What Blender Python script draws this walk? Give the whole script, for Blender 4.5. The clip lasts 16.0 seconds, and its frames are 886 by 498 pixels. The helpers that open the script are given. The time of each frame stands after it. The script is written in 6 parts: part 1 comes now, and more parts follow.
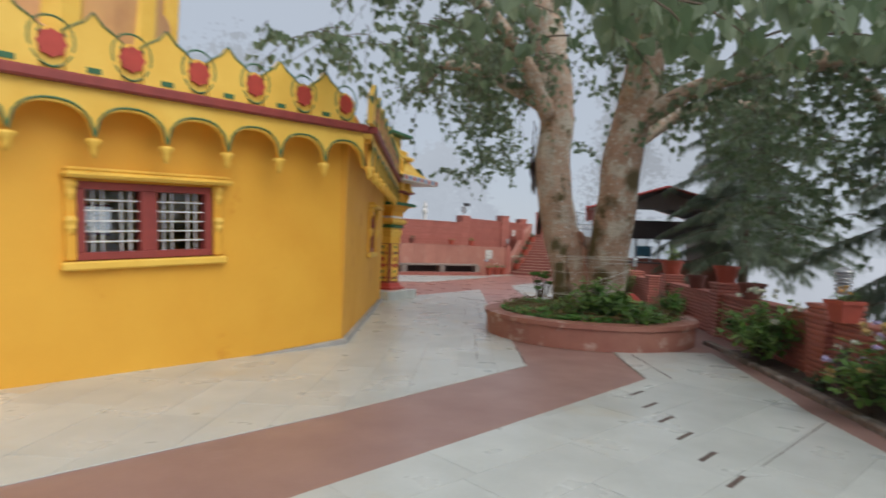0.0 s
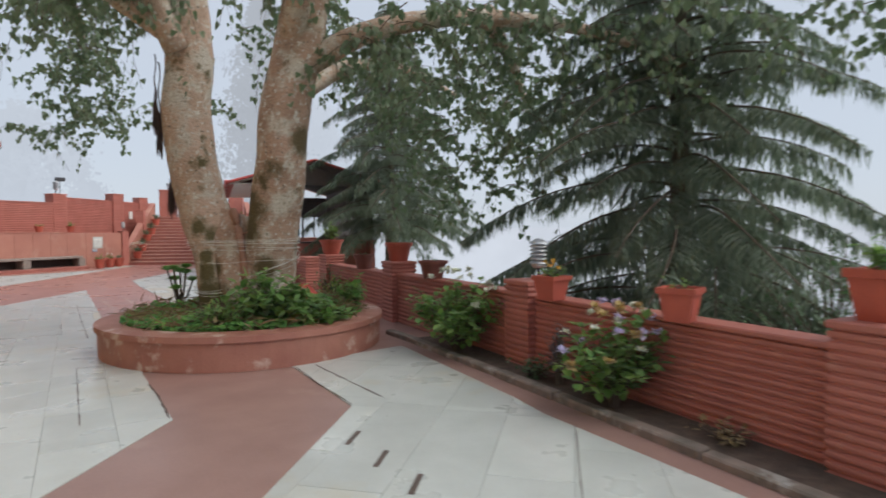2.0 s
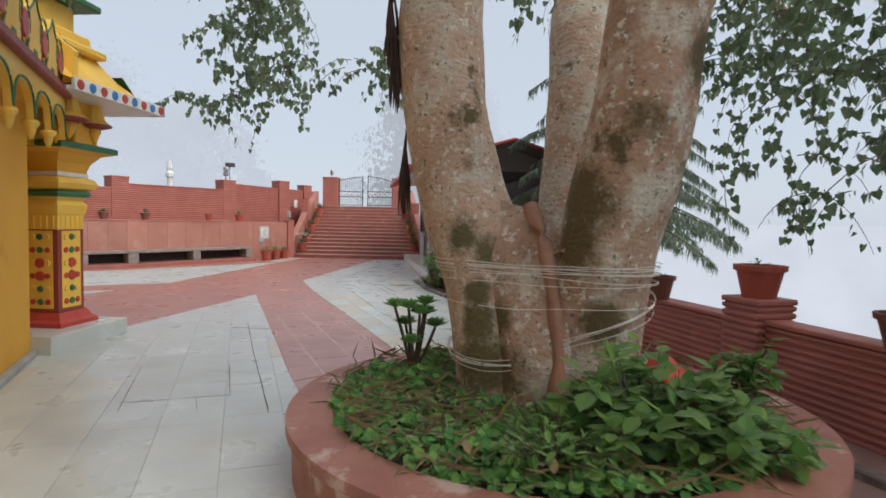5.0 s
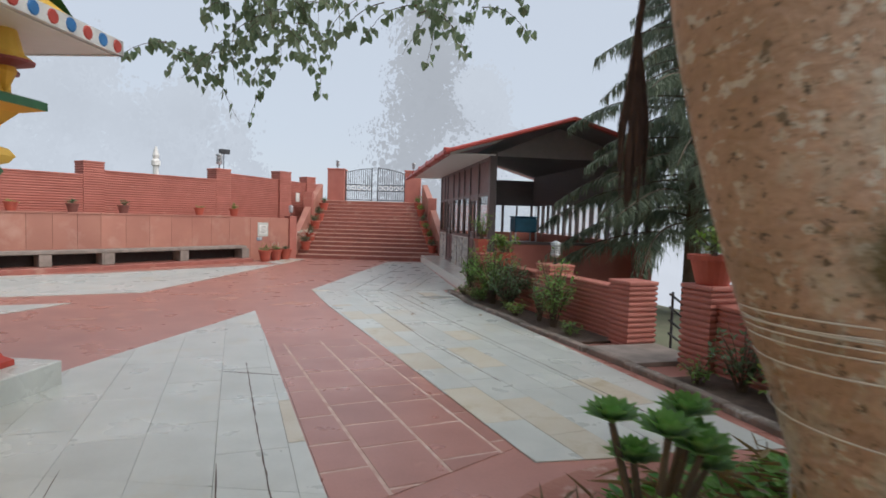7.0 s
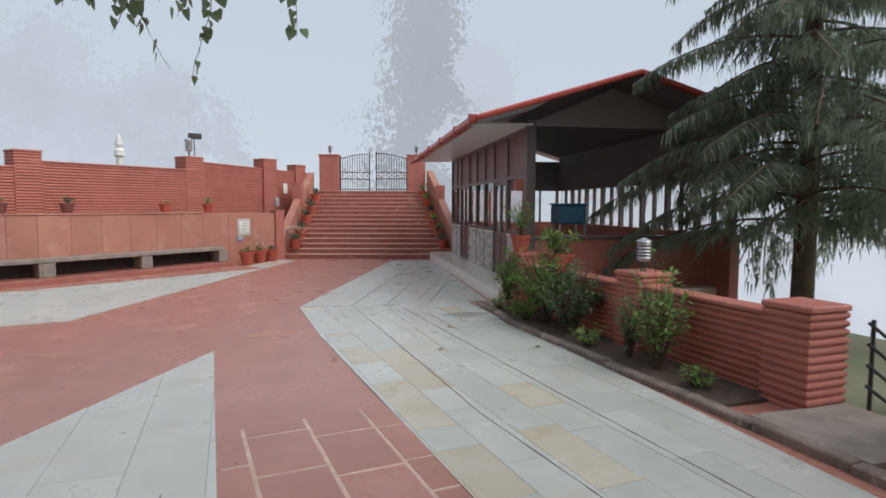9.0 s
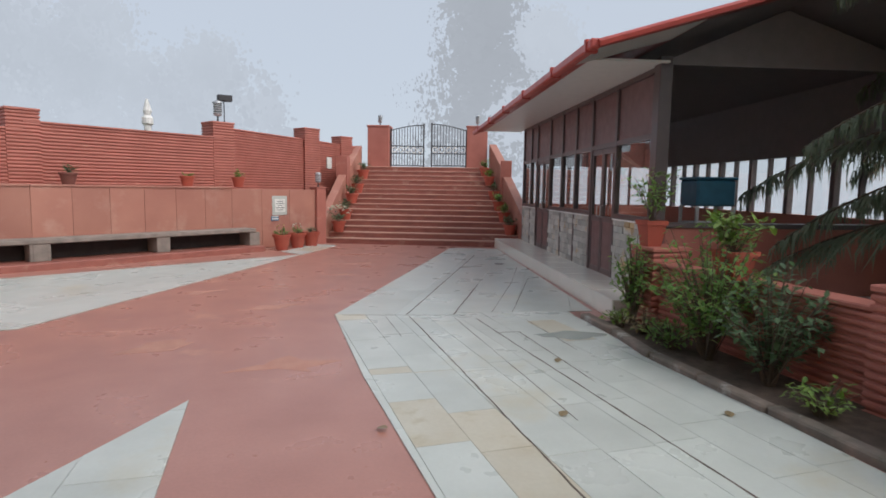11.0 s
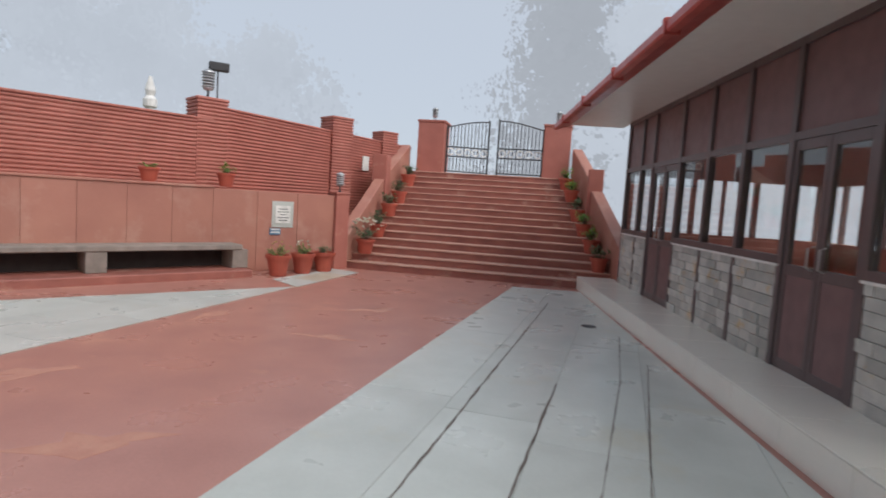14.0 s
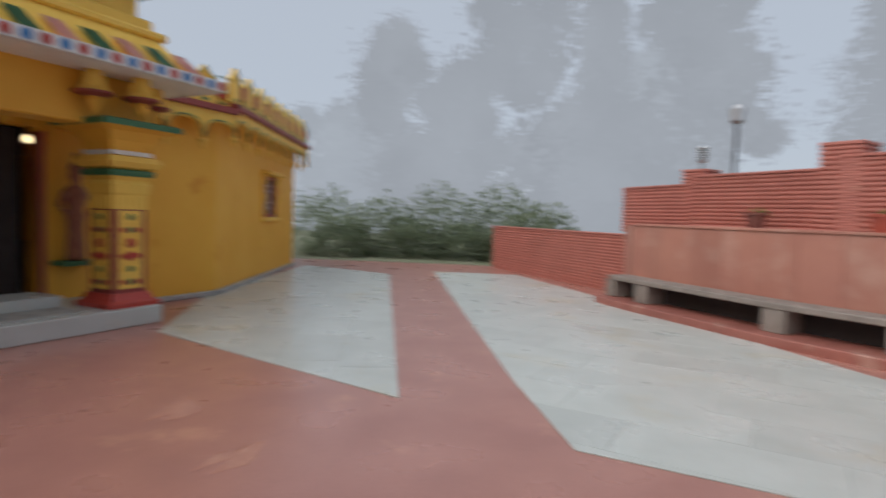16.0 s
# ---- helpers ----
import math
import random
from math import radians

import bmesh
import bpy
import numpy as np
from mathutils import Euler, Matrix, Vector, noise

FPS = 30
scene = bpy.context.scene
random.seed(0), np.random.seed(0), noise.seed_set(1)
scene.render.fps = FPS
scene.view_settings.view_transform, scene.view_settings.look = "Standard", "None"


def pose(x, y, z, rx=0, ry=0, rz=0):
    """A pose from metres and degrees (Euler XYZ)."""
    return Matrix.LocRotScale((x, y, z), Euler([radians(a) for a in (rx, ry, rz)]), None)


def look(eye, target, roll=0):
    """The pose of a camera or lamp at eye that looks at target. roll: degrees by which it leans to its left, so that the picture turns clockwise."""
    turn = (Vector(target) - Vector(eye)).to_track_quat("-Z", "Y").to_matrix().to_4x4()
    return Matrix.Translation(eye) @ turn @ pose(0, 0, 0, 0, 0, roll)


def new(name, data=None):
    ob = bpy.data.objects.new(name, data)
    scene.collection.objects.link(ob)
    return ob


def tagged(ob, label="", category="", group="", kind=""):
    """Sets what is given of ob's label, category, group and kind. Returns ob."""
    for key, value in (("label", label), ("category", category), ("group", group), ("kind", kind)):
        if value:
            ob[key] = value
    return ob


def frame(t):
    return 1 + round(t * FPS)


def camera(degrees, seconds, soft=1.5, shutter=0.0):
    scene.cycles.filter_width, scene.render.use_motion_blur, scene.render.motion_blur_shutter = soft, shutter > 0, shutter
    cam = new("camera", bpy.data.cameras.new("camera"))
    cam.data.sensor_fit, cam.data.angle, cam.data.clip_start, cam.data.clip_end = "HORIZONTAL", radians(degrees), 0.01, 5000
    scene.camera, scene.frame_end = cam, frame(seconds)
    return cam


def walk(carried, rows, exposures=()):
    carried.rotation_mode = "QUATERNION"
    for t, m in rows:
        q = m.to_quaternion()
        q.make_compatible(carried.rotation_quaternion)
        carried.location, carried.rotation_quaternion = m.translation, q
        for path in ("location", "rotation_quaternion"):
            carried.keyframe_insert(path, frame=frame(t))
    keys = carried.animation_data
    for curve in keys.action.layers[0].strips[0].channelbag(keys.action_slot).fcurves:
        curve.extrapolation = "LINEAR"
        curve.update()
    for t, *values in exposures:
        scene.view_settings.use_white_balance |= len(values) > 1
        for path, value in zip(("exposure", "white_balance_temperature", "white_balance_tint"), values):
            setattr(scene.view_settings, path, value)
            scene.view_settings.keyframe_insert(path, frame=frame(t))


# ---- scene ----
cam = camera(75.0, 16.0, 1.7, 0.3)
PATH = [
    (0, look((0.825, -1.789, 1.729), (0.689, 0.206, 1.711), 2.3)),
    (0.5, look((0.92, -1.159, 1.732), (1.454, 0.768, 1.684), 2.8)),
    (1, look((0.963, -0.565, 1.724), (2.133, 1.057, 1.687), 3.6)),
    (1.5, look((1.028, 0.09, 1.755), (2.189, 1.718, 1.704), 0.6)),
    (2, look((0.922, 0.894, 1.744), (1.964, 2.599, 1.678), -0.2)),
    (2.5, look((0.842, 1.839, 1.703), (1.619, 3.68, 1.63), 0.2)),
    (3, look((0.735, 2.667, 1.774), (1.328, 4.575, 1.678), -0.1)),
    (3.2, look((0.703, 2.966, 1.804), (1.223, 4.894, 1.711), -0.3)),
    (5.5, look((0.695, 6.794, 1.938), (1.344, 8.682, 1.837), 1.5)),
    (6, look((0.655, 7.556, 1.922), (1.303, 9.445, 1.823), 1.7)),
    (6.5, look((0.612, 8.441, 1.902), (1.246, 10.335, 1.795), 1.7)),
    (7, look((0.617, 9.393, 1.88), (1.262, 11.283, 1.771), 1.7)),
    (7.5, look((0.654, 10.252, 1.915), (1.3, 12.14, 1.785), 1.5)),
    (8, look((0.826, 11.109, 1.991), (1.479, 12.993, 1.836), 0.7)),
    (8.2, look((0.921, 11.457, 2.001), (1.579, 13.34, 1.855), 0.1)),
    (10.3, look((1.486, 14.931, 1.73), (2.11, 16.824, 1.57), 1.0)),
    (10.5, look((1.549, 15.261, 1.743), (2.064, 17.186, 1.563), 0.7)),
    (11, look((1.629, 15.979, 1.735), (2.128, 17.905, 1.529), 0.9)),
    (11.5, look((1.912, 16.718, 1.711), (2.394, 18.646, 1.492), 1.0)),
    (12, look((2.086, 17.526, 1.684), (2.6, 19.446, 1.461), 1.5)),
    (12.5, look((2.393, 18.317, 1.651), (2.928, 20.231, 1.426), 1.6)),
    (13, look((2.614, 19.14, 1.658), (3.149, 21.053, 1.429), 1.8)),
    (13.5, look((2.815, 19.858, 1.673), (3.309, 21.783, 1.443), 2.8)),
    (14, look((2.984, 20.723, 1.695), (3.254, 22.698, 1.53), 3.7)),
    (14.5, pose(3.019, 21.450, 1.692, 85.53, -2.98, 3.28)),
    (15, pose(2.972, 22.031, 1.721, 85.24, -1.67, 27.04)),
    (15.5, pose(2.854, 22.405, 1.755, 84.99, -2.19, 53.34)),
    (16, pose(2.766, 22.913, 1.747, 86.67, -1.92, 93.00)),
]
walk(cam, PATH, [(0.0, 0.63), (1.0, 0.78), (3.0, 0.95), (8.0, 0.9), (10.5, 0.84), (13.0, 0.86), (15.0, 0.70), (16.0, 0.60)])

# ---- world and light ----
world = bpy.data.worlds.new("foggy_sky")
scene.world = world
world.use_nodes = True
wn, wl = world.node_tree.nodes, world.node_tree.links
sky = wn.new("ShaderNodeTexSky")
sky.sky_type, sky.sun_disc, sky.sun_elevation, sky.sun_rotation = "NISHITA", False, radians(50), radians(140)
sky_mix = wn.new("ShaderNodeMixRGB")
sky_mix.inputs[0].default_value = 0.88
sky_mix.inputs[2].default_value = (5.3, 5.85, 6.7, 1)
wl.new(sky.outputs[0], sky_mix.inputs[1])
wl.new(sky_mix.outputs[0], wn["Background"].inputs[0])
wn["Background"].inputs[1].default_value = 0.063
sun = new("sun", bpy.data.lights.new("sun", "SUN"))
sun.data.energy, sun.data.angle, sun.data.color = 1.5, radians(60), (1.0, 0.96, 0.9)
sun.matrix_world = look((20, -12, 30), (0, 10, 0))

# ---- materials ----
MATS = {}


def mat(name, base, second=None, rough=0.7, scale=6.0, fine=90.0, bump=0.15, metal=0.0, spec=0.5, vary=0.12, stain=None, stain_scale=1.2, stain_at=0.58, stain_soft=0.08, stretch=(1, 1, 1), translucent=0.0, piece=0.0):
    """Two scales of noise between two colours, an optional stain with its own outline, fine relief."""
    m = bpy.data.materials.new(name)
    m.use_nodes = True
    n, l = m.node_tree.nodes, m.node_tree.links
    b = n["Principled BSDF"]
    tc = n.new("ShaderNodeTexCoord")
    geo = n.new("ShaderNodeNewGeometry")
    mp = n.new("ShaderNodeMapping")
    mp.inputs["Scale"].default_value = stretch
    l.new(geo.outputs["Position"], mp.inputs["Vector"])
    second = second or tuple(c * 0.8 for c in base)
    big = n.new("ShaderNodeTexNoise")
    big.inputs["Scale"].default_value, big.inputs["Detail"].default_value = scale, 6
    l.new(mp.outputs[0], big.inputs["Vector"])
    ramp = n.new("ShaderNodeValToRGB")
    ramp.color_ramp.elements[0].position, ramp.color_ramp.elements[1].position = 0.32, 0.68
    ramp.color_ramp.elements[0].color, ramp.color_ramp.elements[1].color = (*base, 1), (*second, 1)
    l.new(big.outputs[0], ramp.inputs[0])
    col = ramp.outputs[0]
    small = n.new("ShaderNodeTexNoise")
    small.inputs["Scale"].default_value, small.inputs["Detail"].default_value = fine, 4
    l.new(mp.outputs[0], small.inputs["Vector"])
    if stain:
        sn = n.new("ShaderNodeTexNoise")
        sn.inputs["Scale"].default_value, sn.inputs["Detail"].default_value = stain_scale, 8
        sn.inputs["Roughness"].default_value = 0.62
        l.new(mp.outputs[0], sn.inputs["Vector"])
        sr = n.new("ShaderNodeValToRGB")
        sr.color_ramp.elements[0].position, sr.color_ramp.elements[1].position = stain_at, stain_at + stain_soft
        l.new(sn.outputs[0], sr.inputs[0])
        mx = n.new("ShaderNodeMixRGB")
        mx.inputs[2].default_value = (*stain, 1)
        l.new(sr.outputs[0], mx.inputs[0])
        l.new(col, mx.inputs[1])
        col = mx.outputs[0]
    hsv = n.new("ShaderNodeHueSaturation")
    mr = n.new("ShaderNodeMapRange")
    mr.inputs["To Min"].default_value, mr.inputs["To Max"].default_value = 1 - vary, 1 + vary
    l.new(small.outputs[0], mr.inputs[0])
    val = mr.outputs[0]
    if piece:
        oi = n.new("ShaderNodeObjectInfo")
        ri = n.new("ShaderNodeMapRange")
        ri.inputs["To Min"].default_value, ri.inputs["To Max"].default_value = 1 - piece, 1 + piece
        l.new(oi.outputs["Random"], ri.inputs[0])
        mu = n.new("ShaderNodeMath")
        mu.operation = "MULTIPLY"
        l.new(val, mu.inputs[0])
        l.new(ri.outputs[0], mu.inputs[1])
        val = mu.outputs[0]
    l.new(val, hsv.inputs["Value"])
    l.new(col, hsv.inputs["Color"])
    l.new(hsv.outputs[0], b.inputs["Base Color"])
    b.inputs["Metallic"].default_value, b.inputs["Specular IOR Level"].default_value = metal, spec
    rr = n.new("ShaderNodeMapRange")
    rr.inputs["To Min"].default_value, rr.inputs["To Max"].default_value = max(0.03, rough - 0.12), min(1, rough + 0.12)
    l.new(big.outputs[0], rr.inputs[0])
    l.new(rr.outputs[0], b.inputs["Roughness"])
    if bump:
        bp = n.new("ShaderNodeBump")
        bp.inputs["Strength"].default_value, bp.inputs["Distance"].default_value = bump, 0.01
        l.new(small.outputs[0], bp.inputs["Height"])
        l.new(bp.outputs[0], b.inputs["Normal"])
    if translucent:
        tr = n.new("ShaderNodeBsdfTranslucent")
        ms = n.new("ShaderNodeMixShader")
        ms.inputs[0].default_value = translucent
        l.new(hsv.outputs[0], tr.inputs[0])
        l.new(b.outputs[0], ms.inputs[1])
        l.new(tr.outputs[0], ms.inputs[2])
        l.new(ms.outputs[0], n["Material Output"].inputs[0])
    MATS[name] = m
    return m


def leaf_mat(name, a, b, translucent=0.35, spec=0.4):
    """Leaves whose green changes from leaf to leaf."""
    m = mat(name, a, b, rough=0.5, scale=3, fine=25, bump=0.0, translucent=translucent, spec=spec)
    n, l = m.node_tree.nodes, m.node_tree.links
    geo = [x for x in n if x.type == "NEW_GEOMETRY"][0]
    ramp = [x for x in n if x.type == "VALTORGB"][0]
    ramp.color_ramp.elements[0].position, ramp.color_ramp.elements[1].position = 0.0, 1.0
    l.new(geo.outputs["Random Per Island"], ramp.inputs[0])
    # pale sheen greys the leaves in place of fog haze
    hazed = n["Principled BSDF"]
    hazed.inputs["Sheen Weight"].default_value, hazed.inputs["Sheen Roughness"].default_value = 0.35, 0.6
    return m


YELLOW = mat("yellow_paint", (0.79, 0.42, 0.045), (0.74, 0.37, 0.035), rough=0.62, scale=1.1, fine=60, vary=0.04, bump=0.05, stain=(0.66, 0.29, 0.02), stain_at=0.6)
PALEYELLOW = mat("light_yellow_paint", (0.86, 0.56, 0.10), (0.80, 0.48, 0.07), rough=0.55, scale=2, fine=60, vary=0.05, bump=0.05)
MAROON = mat("maroon_paint", (0.30, 0.055, 0.045), (0.24, 0.045, 0.04), rough=0.5, bump=0.05)
GREENPAINT = mat("green_paint", (0.045, 0.16, 0.07), rough=0.5, bump=0.03)
BLUEPAINT = mat("blue_paint", (0.04, 0.20, 0.48), rough=0.5, bump=0.03)
REDPAINT = mat("red_paint", (0.50, 0.06, 0.04), rough=0.5, bump=0.03)
PINKPAINT = mat("pink_paint", (0.72, 0.36, 0.30), rough=0.5, bump=0.03)
WHITEPAINT = mat("white_paint", (0.78, 0.77, 0.74), rough=0.6, bump=0.05)
CREAM = mat("cream_ceiling_panel", (0.78, 0.76, 0.73), (0.75, 0.73, 0.70), rough=0.4, bump=0.02, vary=0.04)
GRIME = mat("grey_plinth", (0.42, 0.41, 0.38), (0.30, 0.29, 0.27), rough=0.7, scale=5)
MARBLE = mat("marble_slab", (0.56, 0.585, 0.555), (0.48, 0.505, 0.475), rough=0.30, scale=1.6, fine=30, vary=0.05, bump=0.03, spec=0.55, stain=(0.50, 0.46, 0.35), stain_scale=0.7, stain_at=0.57, stain_soft=0.2, piece=0.06)
BEIGE = mat("beige_marble_slab", (0.50, 0.45, 0.35), (0.56, 0.53, 0.45), rough=0.35, scale=2.2, fine=30, vary=0.08, bump=0.04, spec=0.5, stain=(0.42, 0.36, 0.24), stain_scale=2.5, stain_at=0.55, stain_soft=0.15, piece=0.08)
REDFLOOR = mat("red_sandstone_paving", (0.42, 0.195, 0.155), (0.36, 0.165, 0.135), rough=0.3, scale=1.3, fine=40, vary=0.1, bump=0.08, spec=0.55, stain=(0.52, 0.26, 0.19), stain_scale=0.9, stain_at=0.6, stain_soft=0.1, piece=0.08)
BROWNFLOOR = mat("brown_sandstone_paving", (0.35, 0.215, 0.185), (0.30, 0.18, 0.155), rough=0.4, scale=1.3, fine=40, vary=0.1, bump=0.08, spec=0.5, stain=(0.40, 0.27, 0.23), stain_scale=0.9, stain_at=0.58, stain_soft=0.15)
PALEJOINT = mat("grey_joint", (0.36, 0.36, 0.33), (0.27, 0.26, 0.235), rough=0.8, scale=3)
JOINT = mat("dark_joint", (0.13, 0.09, 0.075), (0.09, 0.07, 0.06), rough=0.9, scale=8)
MORTAR = mat("pale_mortar", (0.66, 0.50, 0.44), (0.50, 0.33, 0.28), rough=0.85, scale=7)
MORTAR_WORN = mat("worn_red_stone", (0.50, 0.25, 0.18), (0.44, 0.20, 0.15), rough=0.5, scale=6, fine=40)
BRICKRED = mat("red_painted_brick", (0.44, 0.155, 0.12), (0.38, 0.13, 0.10), rough=0.6, scale=2.2, fine=70, vary=0.1, bump=0.2, stain=(0.46, 0.20, 0.15), stain_scale=3, stain_at=0.62, piece=0.06)
CLAD = mat("sandstone_cladding", (0.42, 0.19, 0.14), (0.35, 0.145, 0.11), rough=0.55, scale=1.0, fine=50, vary=0.06, bump=0.05, stain=(0.48, 0.28, 0.22), stain_scale=1.3, stain_at=0.52, stain_soft=0.25, piece=0.08)
STEPRED = mat("step_sandstone", (0.36, 0.13, 0.10), (0.27, 0.095, 0.075), rough=0.5, scale=2.5, fine=50, stain=(0.44, 0.24, 0.19), stain_at=0.6)
NOSING = mat("worn_nosing", (0.50, 0.30, 0.24), (0.42, 0.22, 0.17), rough=0.5, scale=4)
CONCRETE = mat("weathered_concrete", (0.30, 0.25, 0.22), (0.20, 0.17, 0.15), rough=0.8, scale=4, fine=60, bump=0.3)
KERB = mat("mossy_kerb", (0.25, 0.19, 0.16), (0.14, 0.12, 0.10), rough=0.85, scale=5, fine=50, bump=0.4, stain=(0.36, 0.34, 0.31), stain_scale=3)
SOIL = mat("damp_soil", (0.115, 0.08, 0.06), (0.07, 0.05, 0.04), rough=0.95, scale=9, fine=70, bump=0.8, vary=0.3)
def bark_mat(name, base, second, moss, moss_at, patches=()):
    """Pale bark with grey lichen, dark pits, horizontal wrinkles and patches of olive-brown moss."""
    m = mat(name, base, second, rough=0.85, scale=3.0, fine=38, bump=0.9, vary=0.2, stain=tuple(c * 0.55 for c in second), stain_scale=1.1, stain_at=0.60, stain_soft=0.10, stretch=(1, 1, 0.75))
    n, l = m.node_tree.nodes, m.node_tree.links
    pos = n.new("ShaderNodeNewGeometry")
    hsv = [x for x in n if x.type == "HUE_SAT"][0]
    src = hsv.inputs["Color"].links[0].from_socket
    for scale, lo, hi, col in ((2.1, 0.50, 0.60, (0.50, 0.45, 0.37)), (14.0, 0.555, 0.60, (0.58, 0.55, 0.48)), (24.0, 0.585, 0.63, (0.15, 0.12, 0.09)), (7.0, 0.62, 0.66, (0.20, 0.15, 0.10)), (1.5, moss_at, moss_at + 0.06, moss)):
        t = n.new("ShaderNodeTexNoise")
        t.inputs["Scale"].default_value, t.inputs["Detail"].default_value, t.inputs["Roughness"].default_value = scale, 9, 0.66
        l.new(pos.outputs["Position"], t.inputs["Vector"])
        r = n.new("ShaderNodeValToRGB")
        r.color_ramp.elements[0].position, r.color_ramp.elements[1].position = lo, hi
        l.new(t.outputs[0], r.inputs[0])
        x = n.new("ShaderNodeMixRGB")
        x.inputs[2].default_value = (*col, 1)
        l.new(r.outputs[0], x.inputs[0])
        l.new(src, x.inputs[1])
        src = x.outputs[0]
    ragged = n.new("ShaderNodeTexNoise")
    ragged.inputs["Scale"].default_value, ragged.inputs["Detail"].default_value, ragged.inputs["Roughness"].default_value = 9.0, 9, 0.8
    l.new(pos.outputs["Position"], ragged.inputs["Vector"])
    for x, y, z, radius in patches:
        far = n.new("ShaderNodeVectorMath")
        far.operation = "DISTANCE"
        far.inputs[1].default_value = (x, y, z)
        l.new(pos.outputs["Position"], far.inputs[0])
        near = n.new("ShaderNodeMapRange")
        near.inputs["From Min"].default_value, near.inputs["From Max"].default_value = radius * 1.35, 0.0
        l.new(far.outputs["Value"], near.inputs[0])
        both = n.new("ShaderNodeMath")
        both.operation = "MULTIPLY"
        l.new(near.outputs[0], both.inputs[0])
        l.new(ragged.outputs[0], both.inputs[1])
        r = n.new("ShaderNodeValToRGB")
        r.color_ramp.elements[0].position, r.color_ramp.elements[1].position = 0.14, 0.30
        l.new(both.outputs[0], r.inputs[0])
        x_ = n.new("ShaderNodeMixRGB")
        x_.inputs[2].default_value = (*moss, 1)
        l.new(r.outputs[0], x_.inputs[0])
        l.new(src, x_.inputs[1])
        src = x_.outputs[0]
    l.new(src, hsv.inputs["Color"])
    w = n.new("ShaderNodeTexWave")
    w.bands_direction = "Z"
    w.inputs["Scale"].default_value, w.inputs["Distortion"].default_value, w.inputs["Detail"].default_value = 5.0, 16.0, 4
    l.new(pos.outputs["Position"], w.inputs["Vector"])
    bump = [x for x in n if x.type == "BUMP"][0]
    h = n.new("ShaderNodeMath")
    h.operation = "MULTIPLY_ADD"
    h.inputs[1].default_value = 0.28
    l.new(bump.inputs["Height"].links[0].from_socket, h.inputs[2])
    l.new(w.outputs[1], h.inputs[0])
    l.new(h.outputs[0], bump.inputs["Height"])
    return m


BARK = bark_mat("pale_bark", (0.50, 0.35, 0.26), (0.40, 0.28, 0.20), (0.105, 0.085, 0.034), 0.60, [(2.30, 10.40, 1.82, 0.22), (2.52, 10.28, 1.70, 0.20), (2.40, 10.47, 2.42, 0.11), (2.42, 10.3, 1.35, 0.15), (2.40, 10.25, 1.12, 0.22), (2.42, 10.2, 0.78, 0.34)])
MOSSBARK = bark_mat("mossy_bark", (0.44, 0.29, 0.21), (0.31, 0.20, 0.14), (0.10, 0.075, 0.032), 0.60, [(2.98, 9.75, 1.78, 0.30), (3.05, 9.68, 2.1, 0.34), (2.70, 10.15, 0.75, 0.32), (2.62, 10.2, 1.15, 0.2), (3.25, 9.35, 2.65, 0.22), (3.6, 9.25, 3.05, 0.30), (3.15, 9.62, 1.2, 0.22), (3.05, 9.9, 2.25, 0.2)])
DARKBARK = mat("dark_twig_bark", (0.10, 0.075, 0.055), (0.15, 0.115, 0.085), rough=0.9, scale=8, bump=0.5)
ROOT = mat("reddish_root", (0.34, 0.17, 0.11), (0.26, 0.13, 0.085), rough=0.7, scale=9, fine=50, bump=0.4)
DRIED = mat("dried_root_tuft", (0.075, 0.045, 0.035), (0.05, 0.03, 0.025), rough=0.95, scale=14, bump=0.4)
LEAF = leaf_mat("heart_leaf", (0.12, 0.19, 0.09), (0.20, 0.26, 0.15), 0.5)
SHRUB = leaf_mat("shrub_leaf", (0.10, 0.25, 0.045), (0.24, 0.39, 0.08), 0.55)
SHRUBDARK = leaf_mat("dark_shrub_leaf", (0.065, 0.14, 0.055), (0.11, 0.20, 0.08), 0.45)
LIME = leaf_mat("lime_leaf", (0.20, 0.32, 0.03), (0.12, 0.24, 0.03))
# needle green raised to a fog-paled tone
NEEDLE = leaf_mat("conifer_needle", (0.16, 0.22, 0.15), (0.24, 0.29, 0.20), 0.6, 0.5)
# shrub green with distance haze mixed into the colour
HAZYLEAF = leaf_mat("haze_paled_leaf", (0.17, 0.22, 0.13), (0.25, 0.29, 0.18), 0.5)
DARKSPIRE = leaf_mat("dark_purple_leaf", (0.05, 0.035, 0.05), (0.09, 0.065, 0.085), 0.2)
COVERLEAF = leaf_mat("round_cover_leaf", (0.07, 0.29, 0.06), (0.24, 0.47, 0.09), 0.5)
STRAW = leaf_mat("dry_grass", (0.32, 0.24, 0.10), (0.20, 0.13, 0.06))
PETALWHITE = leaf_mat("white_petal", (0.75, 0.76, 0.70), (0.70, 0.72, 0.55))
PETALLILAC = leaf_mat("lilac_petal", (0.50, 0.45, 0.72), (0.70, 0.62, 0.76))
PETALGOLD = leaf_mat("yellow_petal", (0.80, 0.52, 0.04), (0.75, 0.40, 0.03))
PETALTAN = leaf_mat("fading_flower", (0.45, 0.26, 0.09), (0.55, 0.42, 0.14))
TERRACOTTA = mat("terracotta", (0.44, 0.09, 0.055), (0.36, 0.075, 0.05), rough=0.6, scale=4, fine=60, bump=0.1)
DARKPOT = mat("dark_clay", (0.20, 0.07, 0.055), rough=0.7)
FRAME = mat("dark_brown_aluminium", (0.10, 0.08, 0.082), (0.12, 0.092, 0.092), rough=0.35, bump=0.02)
PANEL = mat("brown_door_panel", (0.19, 0.115, 0.115), (0.165, 0.10, 0.10), rough=0.45, bump=0.03)
